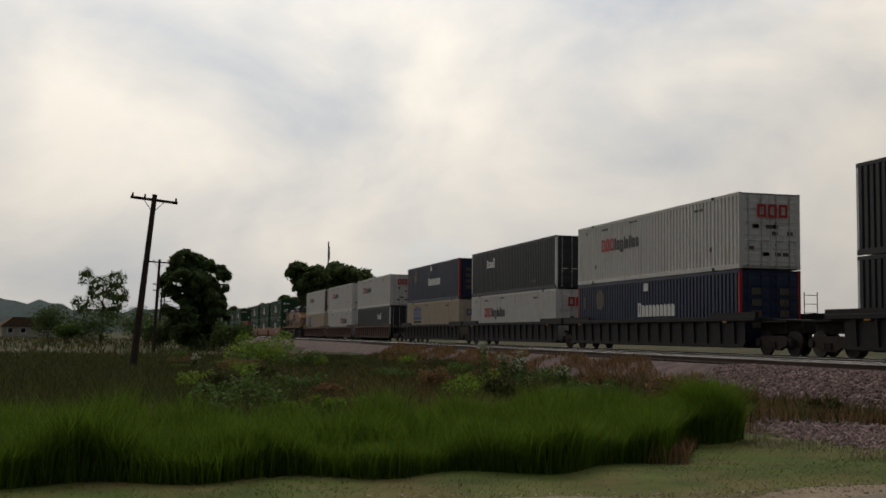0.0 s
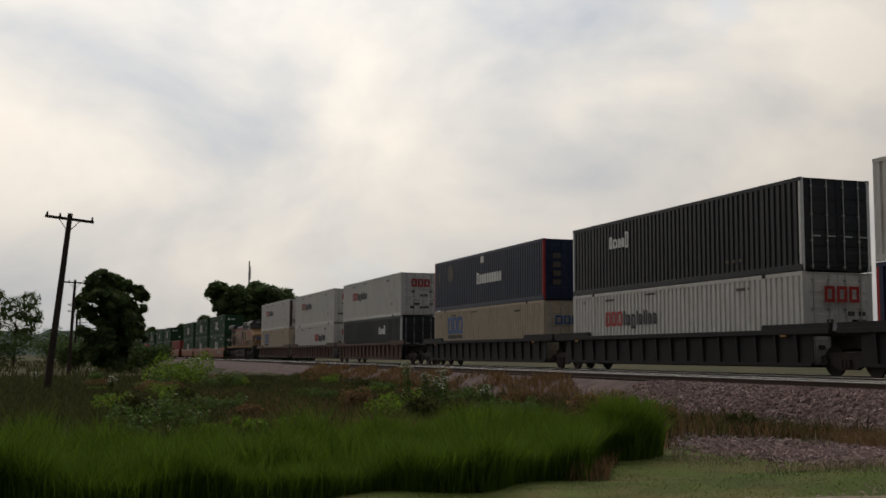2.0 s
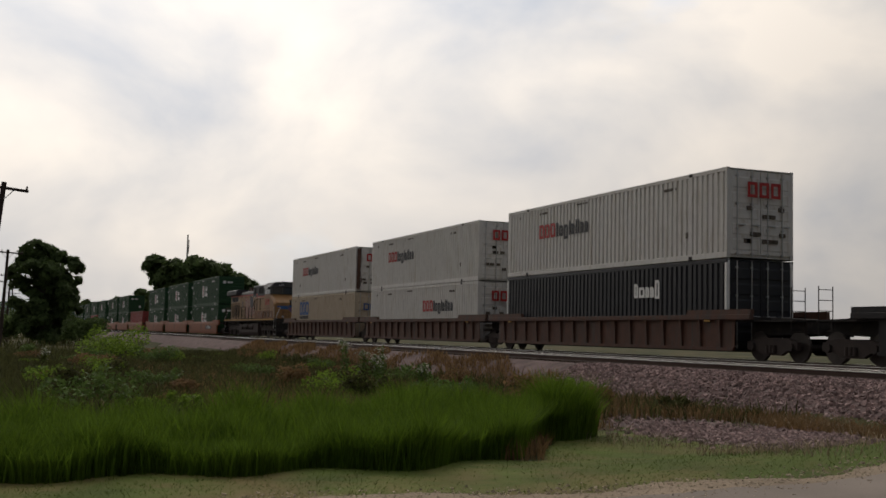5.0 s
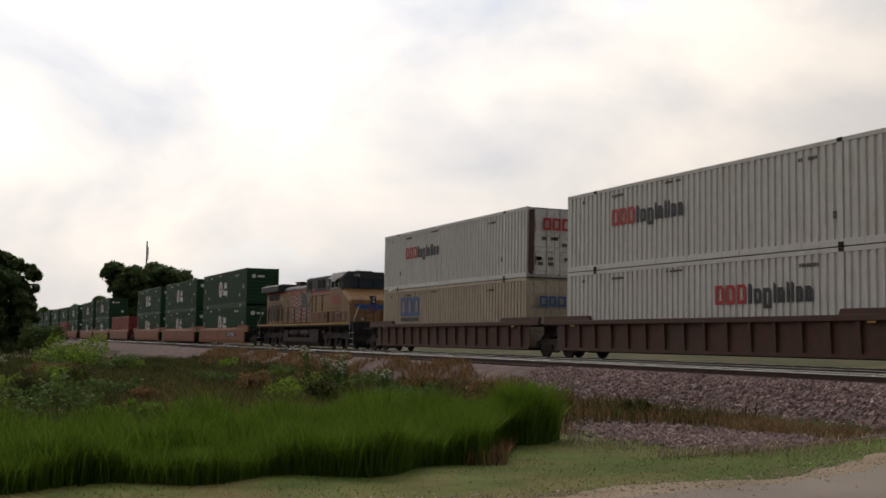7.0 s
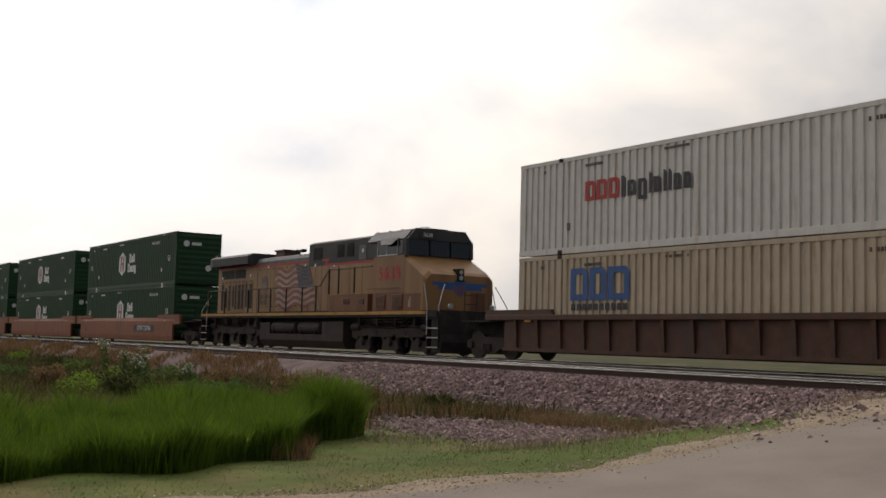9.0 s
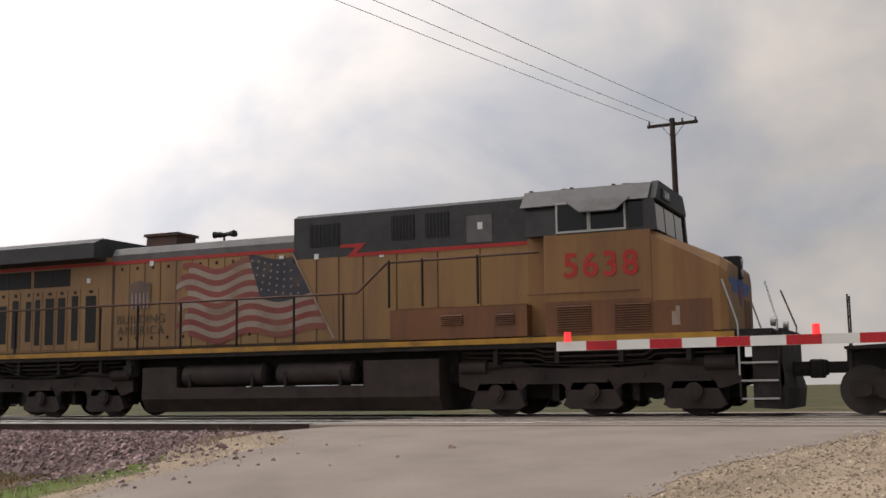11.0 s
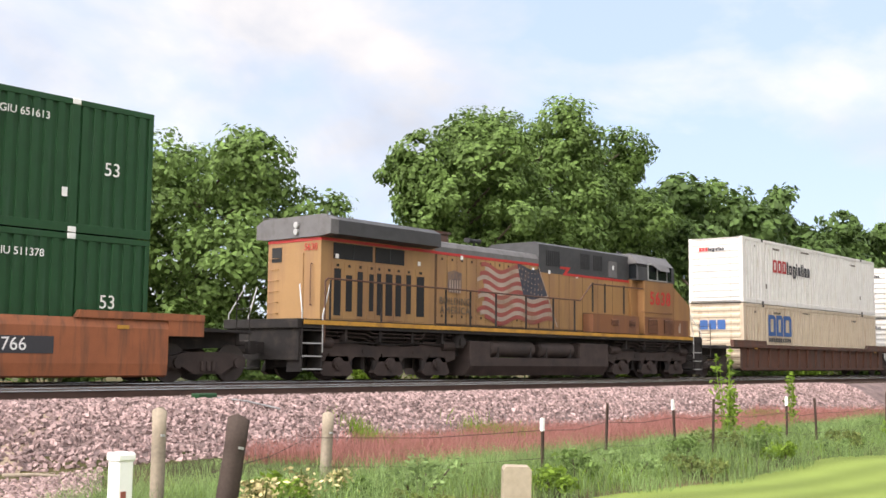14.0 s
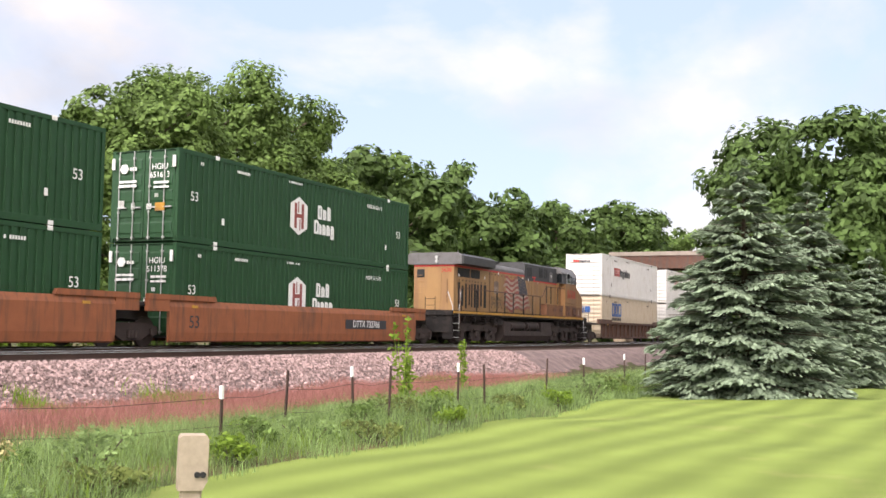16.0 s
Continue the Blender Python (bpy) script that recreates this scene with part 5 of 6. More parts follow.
    # steps at the corners, handrails
    for d, x in ((1, 10.35), (-1, -10.2)):
        for sy in (-1, 1):
            st = part("step_well", Geo().box(*sorted((x, x + d * 0.04)), *sorted((sy * 0.95, sy * 1.5)), 0.25, 1.55), M_under, c, "corner step well")
            part("step_well", Geo().box(*sorted((x + d * 0.72, x + d * 0.76)), *sorted((sy * 0.95, sy * 1.5)), 0.25, 1.55), M_under, c, "corner step well")
            for i in range(4):
                part("step", Geo().box(*sorted((x, x + d * 0.74)), *sorted((sy * 1.0, sy * 1.5)), 0.3 + i * 0.33, 0.335 + i * 0.33), M_silver if i < 3 else M_under, st)
            part("handrail", Geo().tube([(x + d * 0.02, sy * 1.5, 0.75), (x + d * 0.02, sy * 1.5, 1.7), (x - d * 0.25, sy * 1.48, 2.55)], 0.02), M_silver, c, "pale step handrail")
            part("handrail", Geo().tube([(x + d * 0.74, sy * 1.48, 0.9), (x + d * 0.74, sy * 1.48, 1.75), (x + d * 0.5, sy * 1.1, 2.5)], 0.02), M_silver, c, "pale step handrail")
        part("end_plate", Geo().box(*sorted((x + d * 0.76, x + d * 0.82)), -1.45, 1.45, 0.55, 1.6), M_under, c)
        part("coupler", Geo().box(*sorted((x + d * 0.8, x + d * 1.35)), -0.12, 0.12, 0.72, 1.0).box(*sorted((x + d * 1.15, x + d * 1.42)), -0.24, 0.24, 0.68, 1.04, 0.03), M_under, c)
    hr = -1.5
    part("handrail", Geo().tube([(-10.15, hr, 1.0), (-10.15, hr, 2.6), (-10.05, hr, 2.67), (2.1, hr, 2.65), (2.85, hr, 3.26), (6.4, hr, 3.28)], 0.026), M_brown, c, "long side handrail")
    for x in (-9.96, -7.97, -5.17, -4.0, -2.71, -1.1, 0.46, 1.75):
        part("stanchion", Geo().cyl((x, hr, 1.6), (x, hr, 2.63), 0.03, seg=6), M_under, c)
    for x in (2.9, 3.71, 5.01):
        part("stanchion", Geo().cyl((x, hr, 2.3), (x, hr, 3.31), 0.03, seg=6), M_under, c)
    aboard(c, s).scale = (0.98, 1, 1.01)
    return c


locomotive(-15.1)


# ---- crossing signal, poles, wires, fence ----
def crossing_signal(x, y):
    z0 = float(height(x, y))
    c = thing("crossing_signal", "silver crossing mast with crossbuck, red lamps and gate", "crossing signal", at=pose(x, y, 0))
    base = Geo()
    base.prism_x([(-0.5, z0 - 0.3), (0.5, z0 - 0.3), (0.42, 0.02), (-0.42, 0.02)], -0.5, 0.5)
    part("concrete_base", base, M_gravel, c, "rough concrete foundation")
    for x_, y_ in ((-0.2, -0.2), (0.2, -0.2), (-0.2, 0.2), (0.2, 0.2)):
        part("anchor_bolt", Geo().cyl((x_, y_, 0), (x_, y_, 0.1), 0.025, seg=8).cyl((x_, y_, 0.04), (x_, y_, 0.07), 0.045, seg=6), M_mast, c)
    part("base_casting", Geo().prism_x([(-0.16, 0.0), (0.16, 0.0), (0.14, 0.42), (0.09, 0.48), (-0.09, 0.48), (-0.14, 0.42)], -0.16, 0.16), M_mast, c)
    part("mast", Geo().cyl((0, 0, 0.4), (0, 0, 4.66), 0.066, seg=16), M_mast, c)
    for z in (4.12, 3.72, 3.3):
        part("clamp", Geo().cyl((0, 0, z), (0, 0, z + 0.05), 0.085, seg=16).box(-0.03, 0.03, -0.11, -0.06, z, z + 0.05), M_mast, c)
    part("mast_cap", Geo().cyl((0, 0, 4.45), (0, 0, 4.72), 0.078, seg=16).cyl((0, 0, 4.4), (0, 0, 4.47), 0.09, seg=16), M_silver, c)
    for k, ang in ((0, 45), (1, -45)):
        m = pose(-0.02, -0.09 - 0.012 * k, 3.98) @ pose(0, 0, 0, 0, ang, 0)
        b = part("crossbuck_blade", Geo().box(-0.61, 0.61, -0.004, 0.004, -0.115, 0.115), M_signwhite, c, "white crossbuck blade", m)
        if k:
            text("lettering", "CROSSING", 0.185, M_signblack, b, pose(0, -0.006, 0) @ FACE_S, spacing=1.13, squeeze=0.92, depth=0.001, bold=0.02)
        else:
            text("lettering", "RAIL", 0.185, M_signblack, b, pose(-0.37, -0.006, 0) @ FACE_S, spacing=1.1, squeeze=0.92, depth=0.001, bold=0.02)
            text("lettering", "ROAD", 0.185, M_signblack, b, pose(0.36, -0.006, 0) @ FACE_S, spacing=1.0, squeeze=0.88, depth=0.001, bold=0.02)
    tr = part("track_sign", Geo().box(-0.135, 0.135, -0.125, -0.117, 3.5, 3.75).box(-0.37, 0.37, -0.125, -0.117, 3.28, 3.5), M_signwhite, c, "white track count sign")
    text("lettering", "2", 0.22, M_signblack, tr, pose(-0.01, -0.127, 3.61) @ FACE_S, depth=0.001, bold=0.02)
    text("lettering", "TRACKS", 0.17, M_signblack, tr, pose(0, -0.127, 3.39) @ FACE_S, spacing=1.15, depth=0.001, bold=0.02)
    part("lamp_arm", Geo().cyl((-0.42, 0, 3.08), (0.42, 0, 3.08), 0.03, seg=8).cyl((0, 0, 2.98), (0, 0, 3.2), 0.09, seg=12), M_silver, c)
    for dx, lit in ((-0.38, 0), (0.40, 1)):
        lamp = part("lamp", Geo().cyl((dx, -0.14, 2.86), (dx, -0.10, 2.86), 0.305, seg=28).cyl((dx, -0.1, 2.86), (dx, 0.02, 2.86), 0.17, 0.12, seg=20), M_signblack, c, "black lamp with round backing disc")
        g = Geo()
        n = 14
        for i in range(n):
            a0, a1 = math.pi * i / n, math.pi * (i + 1) / n
            ring = [(dx + 0.17 * math.cos(a), -0.14 - d, 2.86 + 0.17 * math.sin(a)) for a, d in ((a0, 0), (a1, 0), (a1, 0.26), (a0, 0.26))]
            g.add(ring, [(0, 1, 2, 3)])
        part("hood", g, M_signblack, lamp)
        part("lens", Geo().cyl((dx, -0.15, 2.86), (dx, -0.14, 2.86), 0.152, seg=24), M_lens, lamp, "dark red lens")
        glow = part("lamp_glow", Geo().cyl((dx, -0.012, 2.86), (dx, 0, 2.86), 0.148, seg=24), M_lamp, lamp, "glowing red lens disc", pose(0, -0.12, 0))
        GLOW.append((glow, lit))
    # gate arm, drive and counterweight
    part("gate_drive", Geo().box(-0.1, 0.3, -0.28, -0.06, 1.25, 1.75, 0.03).prism([(-0.42, 1.0), (0.1, 1.02), (0.22, 1.45), (0.2, 1.8), (-0.02, 1.78), (-0.06, 1.32), (-0.42, 1.2)], -0.36, -0.26), M_silver, c, "grey gate drive box")
    g = Geo()
    for i in range(6):
        g.cyl((0.07 + 0.07 * (i % 2), -0.37, 1.5 + 0.09 * (i // 2)), (0.07 + 0.07 * (i % 2), -0.36, 1.5 + 0.09 * (i // 2)), 0.018, seg=6)
    part("drive_bolts", g, M_vent, c)
    part("counterweight", Geo().prism([(0.2, 1.32), (1.14, 1.26), (1.16, 1.6), (0.2, 1.68)], -0.33, -0.25), M_signwhite, c, "white counterweight plate")
    part("plate_marking", Geo().box(0.25, 0.5, -0.338, -0.33, 1.48, 1.51).box(0.25, 0.55, -0.338, -0.33, 1.56, 1.59), M_faded, c)
    arm = part("gate_arm", Geo().box(-5.3, -0.28, -0.33, -0.30, 1.04, 1.16), M_signwhite, c, "white gate arm with red bands")
    for i in range(6):
        x = -4.9 + i * 0.82
        part("red_band", Geo().box(x, x + 0.4, -0.334, -0.329, 1.042, 1.158), M_stripe_red, arm)
    for x in (-5.15, -2.1):
        part("arm_light", Geo().cyl((x, -0.32, 1.16), (x, -0.32, 1.28), 0.045, seg=10), M_lamp, arm, "small glowing red lamp")
    part("conduit", Geo().tube([(-0.05, -0.12, 1.2), (-0.2, -0.14, 1.08), (-0.25, -0.14, 0.9), (-0.16, -0.14, 0.72), (-0.05, -0.1, 0.55)], 0.028, 8), M_silver, c, "grey flexible conduit")
    part("mast_tag", Geo().box(-0.15, -0.08, -0.09, -0.08, 2.1, 2.36), M_blue, c, "small blue notice")
    return c


GLOW = []
crossing_signal(0.74, 14.0)


def pole(x, y, top, arm=2.1, lean=0.0, yaw=0.0, arms=1, name="utility_pole"):
    z0 = float(height(x, y))
    h = top - z0
    c = thing("utility_pole", "dark weathered wooden pole with crossarm and insulators", "utility pole", "poles of the line", at=pose(x, y, z0, -lean, 0, yaw))
    part("shaft", Geo().cyl((0, 0, -0.3), (0, 0, h), 0.17, 0.11, seg=12), M_polewood, c)
    for k in range(arms):
        z = h - 0.25 - 0.8 * k
        part("crossarm", Geo().box(-0.06, 0.06, -arm / 2, arm / 2, z - 0.06, z + 0.06, 0.008), M_polewood, c)
        g = Geo().tube([(0.07, -0.45, z - 0.05), (0.07, 0, z - 0.6)], 0.02).tube([(0.07, 0.45, z - 0.05), (0.07, 0, z - 0.6)], 0.02)
        part("brace", g, M_silver, c)
        for y_ in (-0.46, -0.2, 0.46):
            part("insulator", Geo().cyl((0, y_ * arm, z + 0.06), (0, y_ * arm, z + 0.22), 0.05, 0.035, seg=8), M_faded, c)
    return c


LINE = [(-52, -0.58, 6.86), (-100, 0.6, 6.9), (-150, 1.5, 7.0), (-205, 2.6, 7.1), (-265, 4.0, 7.2)]
for i, (x, y, top) in enumerate(LINE):
    pole(x, y, top, 2.1 if i == 0 else 2.4, 5.2 if i == 0 else 2.0, 0 if i else 4, 1 if i < 2 else 2)
pole(-9.6, 45.0, 11.6, 2.1, 0.5, 90)


def wire(a, b, sag=0.5, r=0.012):
    a, b = Vector(a), Vector(b)
    g = Geo()
    pts = [a.lerp(b, i / 12) - Vector((0, 0, sag * 4 * (i / 12) * (1 - i / 12))) for i in range(13)]
    g.tube([p[:] for p in pts], r, 5)
    return tagged(part("overhead_wire", g, M_wire), "thin grey overhead wire between poles", "wire", "overhead wires")


for k in (-0.9, -0.2, 0.9):
    wire((-9.6 + k, 45, 11.5), (-24.8 + 1.6 * k, -40, 11.8), 0.9, 0.010)

def wooden_post(x, y, top, r, lean=(0, 0), dark=False, label="round weathered grey wooden fence post"):
    z0 = float(height(x, y))
    c = thing("fence_post", label, "fence post", "posts of the fence", at=pose(x, y, z0, *lean))
    n = 14
    g = Geo()
    rings = []
    for k in range(7):
        z = -0.15 + (top - z0 + 0.15) * k / 6
        rings.append([(r * (1 + 0.10 * math.sin(5 * a + k)) * math.cos(a), r * (1 + 0.1 * math.cos(3 * a + 0.5 * k)) * math.sin(a), z + (0.02 * math.sin(2 * a) if k == 6 else 0)) for a in (2 * math.pi * i / n for i in range(n))])
    vs = [p for ring in rings for p in ring]
    fs = [(k * n + i, k * n + (i + 1) % n, (k + 1) * n + (i + 1) % n, (k + 1) * n + i) for k in range(6) for i in range(n)] + [tuple(range(6 * n, 7 * n))]
    g.add(vs, fs, True)
    part("shaft", g, M_polewood if dark else M_wood, c)
    part("staple", Geo().box(-0.02, 0.02, -r - 0.01, -r + 0.01, top - z0 - 0.25, top - z0 - 0.23), M_silver, c)
    return c


wooden_post(6.22, 8.8, 0.10, 0.065)
wooden_post(5.52, 7.0, 0.13, 0.085, (0, 9, 0), True, "dark split fence post leaning to one side")
wooden_post(9.54, 10.05, -0.08, 0.07, (0, 2, 0))


def marker_post(x, y, top):
    z0 = float(height(x, y))
    c = thing("marker_post", "short white plastic utility marker post", "marker post", at=pose(x, y, z0))
    part("tube", Geo().box(-0.05, 0.05, -0.05, 0.05, -0.1, top - z0 - 0.04, 0.012), M_signwhite, c)
    part("cap", Geo().box(-0.058, 0.058, -0.058, 0.058, top - z0 - 0.05, top - z0, 0.012), M_signwhite, c)
    part("decal", Geo().box(-0.03, 0.0, -0.056, -0.05, top - z0 - 0.28, top - z0 - 0.2), M_flagred, c)


marker_post(3.41, 5.15, 0.08)


def square_post(x, y, top):
    z0 = float(height(x, y))
    h = top - z0
    c = thing("yard_post", "square tan wooden post with a notched head", "post", at=pose(x, y, z0, 0, 1, -48))
    part("shaft", Geo().box(-0.045, 0.045, -0.045, 0.045, -0.1, h - 0.22, 0.006), M_wood, c)
    part("head", Geo().prism([(-0.06, h - 0.24), (0.045, h - 0.24), (0.066, h - 0.2), (0.066, h - 0.015), (0.055, h), (-0.05, h), (-0.06, h - 0.015)], -0.06, 0.06), M_wood, c)
    part("bolt", Geo().cyl((0.02, -0.07, h - 0.17), (0.02, -0.058, h - 0.17), 0.014, seg=8).cyl((0.045, -0.07, h - 0.17), (0.045, -0.058, h - 0.17), 0.014, seg=8), M_vent, c)


square_post(4.06, 3.06, 0.11)

FENCE = [(11.6, 8.25, 1), (14.1, 8.9, 0), (16.3, 8.95, 1), (16.9, 8.6, 0), (19.6, 8.5, 1), (20.0, 8.1, 0), (24.2, 8.3, 0), (26.0, 7.95, 1), (31.8, 8.5, 1), (33.0, 8.2, 0)]
for k, (x, y, white) in enumerate(FENCE):
    z0 = float(height(x, y))
    c = thing("steel_fence_post", "thin rusty steel fence post" + (" with white tip" if white else ""), "fence post", "posts of the fence", at=pose(x, y, z0, 0, 5 * math.sin(k * 2.3), 0))
    h = 0.98 if k else 0.85
    part("shaft", Geo().box(-0.022, 0.022, -0.006, 0.006, -0.1, h).box(-0.005, 0.005, -0.006, 0.028, -0.1, h), M_rail, c)
    if white:
        part("tip", Geo().box(-0.024, 0.024, -0.009, 0.03, h - 0.16, h + 0.005), M_signwhite, c, "white painted tip")
run = [(5.45, 7.0, 0), (9.25, 10.05, 0)] + FENCE
for dz in (0.35, 0.7):
    g = Geo()
    for (x0, y0, _), (x1, y1, _) in zip(run, run[1:]):
        a = Vector((x0, y0, float(height(x0, y0)) + dz))
        b = Vector((x1, y1, float(height(x1, y1)) + dz))
        mid = a.lerp(b, 0.5) - Vector((0, 0, 0.05))
        g.tube([a[:], mid[:], b[:]], 0.004, 4)
    tagged(part("fence_wire", g, M_rail), "slack rusty fence wire strung between posts", "wire", "fence wires")

# green trackside box, cable, sticks, far house, overpass
box = thing("trackside_box", "small green plastic box beside the rail", "box", at=pose(13.0, 17.0, -0.24))
part("body", Geo().box(-0.22, 0.22, -0.12, 0.12, 0, 0.16, 0.02), M_green, box)
part("cable", Geo().tube([(0.2, -0.05, 0.08), (0.6, -0.5, 0.02), (1.0, -1.0, -0.12)], 0.02), M_wire, box)
for x, y, yaw, ln in ((8.3, 14.6, -35, 0.9), (1.75, 12.6, 20, 0.5), (0.2, 13.0, -60, 0.4), (3.4, 12.2, 10, 0.5)):
    st = thing("dead_branch", "bleached dead branch lying on the gravel", "branch", "dead branches", at=pose(x, y, float(height(x, y)) + 0.04, 0, 2, yaw))
    part("stem", Geo().cyl((-ln / 2, 0, 0), (0, 0.04, 0.02), 0.035, 0.028, seg=7).cyl((0, 0.04, 0.02), (ln / 2, 0, 0), 0.028, 0.015, seg=7), M_wood, st)
    part("twig", Geo().cyl((0.05, 0.04, 0.02), (0.25, 0.18, 0.05), 0.012, 0.005, seg=5), M_wood, st)
house = thing("farmhouse", "tan farmhouse with brown shingled roof beyond the field", "house", at=pose(-300, -29, -1.25, 0, 0, 12))
part("wall", Geo().box(-6, 6, -7, 7, 0, 2.8), M_housewall, house)
part("roof", Geo().prism_x([(-7.4, 2.7), (7.4, 2.7), (4.5, 5.0), (-4.5, 5.0)], -6.6, 6.6), M_roof, house)
for y in (-5, -2, 2, 5):
    w = part("window", Geo().box(6.0, 6.05, y - 0.7, y + 0.7, 1.0, 2.4), M_signwhite, house)
    part("pane", Geo().box(6.05, 6.08, y - 0.55, y + 0.55, 1.15, 2.25), M_glass, w)
bridge = thing("overpass", "brown steel girder overpass across the tracks", "bridge", at=pose(110, 0, 0))
part("girder", Geo().box(-0.3, 0.0, 9, 31, 7.2, 8.8).box(4, 4.3, 9, 31, 7.2, 8.8), M_brown, bridge)
part("deck", Geo().box(-0.4, 4.4, 9, 31, 8.5, 8.9), M_asphalt, bridge)
for y in (10, 30):
    part("pier", Geo().box(0, 4, y - 0.6, y + 0.6, -1.5, 7.2), M_gravel, bridge)
mast = thing("radio_mast", "thin grey radio mast standing behind trees", "mast", at=pose(-330, 52, -1.2))
part("shaft", Geo().cyl((0, 0, 0), (0, 0, 29.5), 0.35, 0.2, seg=8), M_wire, mast)
part("antenna", Geo().cyl((-0.8, 0.5, 24), (-0.8, 0.5, 28), 0.12, seg=6).box(-0.9, 0.1, 0.4, 0.6, 26, 26.2), M_wire, mast)


# ---- vegetation ----
def blades(name, x, y, h, w, material, label, seed, lean=0.35, category="grass"):
    """Bent, tapering blades, three segments each, in one mesh."""
    r = np.random.RandomState(seed)
    n = len(x)
    z = height(x, y)
    a, b = r.uniform(0, 2 * np.pi, n), r.uniform(0, 2 * np.pi, n)
    side = np.stack([np.cos(a), np.sin(a), np.zeros(n)], 1) * (w * r.uniform(0.6, 1.3, n))[:, None]
    drift = np.stack([np.cos(b), np.sin(b), np.zeros(n)], 1) * (h * lean * r.uniform(0.2, 1.5, n))[:, None]
    base = np.stack([x, y, z - 0.02], 1)
    up = np.array([0, 0, 1.0])
    mid = base + drift * 0.28 + up * (h * 0.55)[:, None]
    tip = base + drift + up * (h * r.uniform(0.85, 1.0, n))[:, None]
    v = np.stack([base - side, base + side, mid - side * 0.8, mid + side * 0.8, tip], 1).reshape(-1, 3)
    k = 5 * np.arange(n)[:, None]
    quad = (k + np.array([[0, 1, 3, 2]]))
    tri = (k + np.array([[2, 3, 4]]))
    me = bpy.data.meshes.new(name)
    me.from_pydata(v.tolist(), [], quad.tolist() + tri.tolist())
    me.materials.append(material)
    return tagged(new(name, me), label, category, kind="stuff")


R = np.random.RandomState(11)


def patch(n, x0, x1, y0, y1, keep=None, clump=0.0):
    x, y = R.uniform(x0, x1, n), R.uniform(y0, y1, n)
    ok = np.ones(n, bool)
    if keep is not None:
        ok &= keep(x, y)
    if clump:
        f = np.sin(x * 1.7 + 2 * np.sin(y * 0.9)) + np.sin(y * 2.3 + 1.5 * np.sin(x * 0.6)) + 0.7 * np.sin(x * 0.37 + y * 0.51)
        ok &= f * 0.4 > R.uniform(-1, 1, n) * clump - 0.3
    return x[ok], y[ok]


def front(y):
    return -12.0 - 0.06 * y - 3.3 * smooth(4.5, 9.5, y)


def tall(x, y):
    return (x < front(y) + 0.25 * np.sin(y * 3.1)) & (x > front(y) - 5.0 + 1.5 * smooth(6, 9.5, y)) & (y < 9.3 + 0.3 * np.sin(2 * x))


x, y = patch(90000, -20, -11.5, -7, 9.8, tall)
edge_x, edge_y = patch(160000, -17, -11.5, -7, 9.8, lambda x, y: tall(x, y) & (x > front(y) - 0.7))
x, y = np.concatenate([x, edge_x]), np.concatenate([y, edge_y])
hh = (0.50 + 0.28 * R.beta(2, 2, len(x)) + 0.1 * np.sin(x * 1.3 + y) + 0.16 * np.sin(2.3 * x + 0.8 * y) * np.sin(1.9 * y - 0.7 * x) + 0.07 * np.sin(5.3 * y + x) + 0.2 * smooth(4, 8, y))
tuft = smooth(0.55, 1.3, np.sin(2.9 * x + 1.1 * y) + np.sin(3.7 * y - 1.3 * x) * 0.8)
hh = hh * (0.74 + 0.34 * tuft)
blades("tall_grass", x, y, hh, 0.008, M_grass, "thick stand of tall bright green grass", 1, 0.4)
x, y = patch(7000, -19, -12, -6, 9.3, tall, 0.7)
blades("seeding_stalks", x, y, 0.62 + 0.32 * R.beta(2, 3, len(x)), 0.0055, M_grass, "taller bright grass stalks standing over the stand", 14, 0.45)


def spill(x, y):
    return ((x + 14.2) / 5.2) ** 2 + ((y - 11.9) / 2.0) ** 2 < 1.0 + 0.3 * np.sin(3 * x)


x, y = patch(110000, -75, -15.5, -14, 15.3, lambda x, y: ~tall(x, y) & ~spill(x, y) & ~mown(x, y), 0.9)
blades("field_grass", x, y, 0.2 + 0.4 * R.beta(2, 3, len(x)) + 0.003 * (-x - 17), 0.007 - 0.0004 * x, M_field, "rough mixed grass and weeds beside the tracks", 2, 0.5)
x, y = patch(150000, -75, -11.6, 4, 16.9, lambda x, y: ~tall(x, y) & ~spill(x, y) & ~mown(x, y) & (y < 15.1 + 0.3 * np.sin(x) + 1.5 * smooth(-26, -36, x)), 0.6)
blades("dry_grass", x, y, 0.15 + 0.3 * R.beta(2, 3, len(x)), 0.005 - 0.0003 * x, M_dry, "dry reddish seeding grass along the ballast", 3, 0.5)
x, y = patch(16000, -30, -9.4, 8.5, 15.3, lambda x, y: (x < edge_l(y) - 0.6) & ~spill(x, y), 0.5)
blades("dry_grass", x, y, 0.08 + 0.2 * R.beta(2, 3, len(x)), 0.005, M_straw, "short dry tan grass near the gravel patch", 4, 0.6)
x, y = patch(90000, -18.5, -9.3, -4, 13.2, lambda x, y: mown(x, y) & (x < edge_l(y) - 0.3) & ~(((x + 14.2) / 4.4) ** 2 + ((y - 12.0) / 1.5) ** 2 < 1), 0.8)
blades("verge_grass", x, y, 0.03 + 0.05 * R.beta(2, 2, len(x)), 0.005, M_vergeblade, "short verge grass beside the asphalt", 5, 0.7)
x, y = patch(26000, -26, -11.4, 13.4, 15.3, lambda x, y: y > 13.6 + 0.25 * np.sin(2 * x), 1.2)
blades("dry_grass", x, y, 0.07 + 0.2 * R.beta(2, 3, len(x)), 0.006, M_dry, "low reddish dry grass at the foot of the ballast", 15, 0.6)
x, y = patch(9000, -260, -70, -60, 12, None, 0.9)
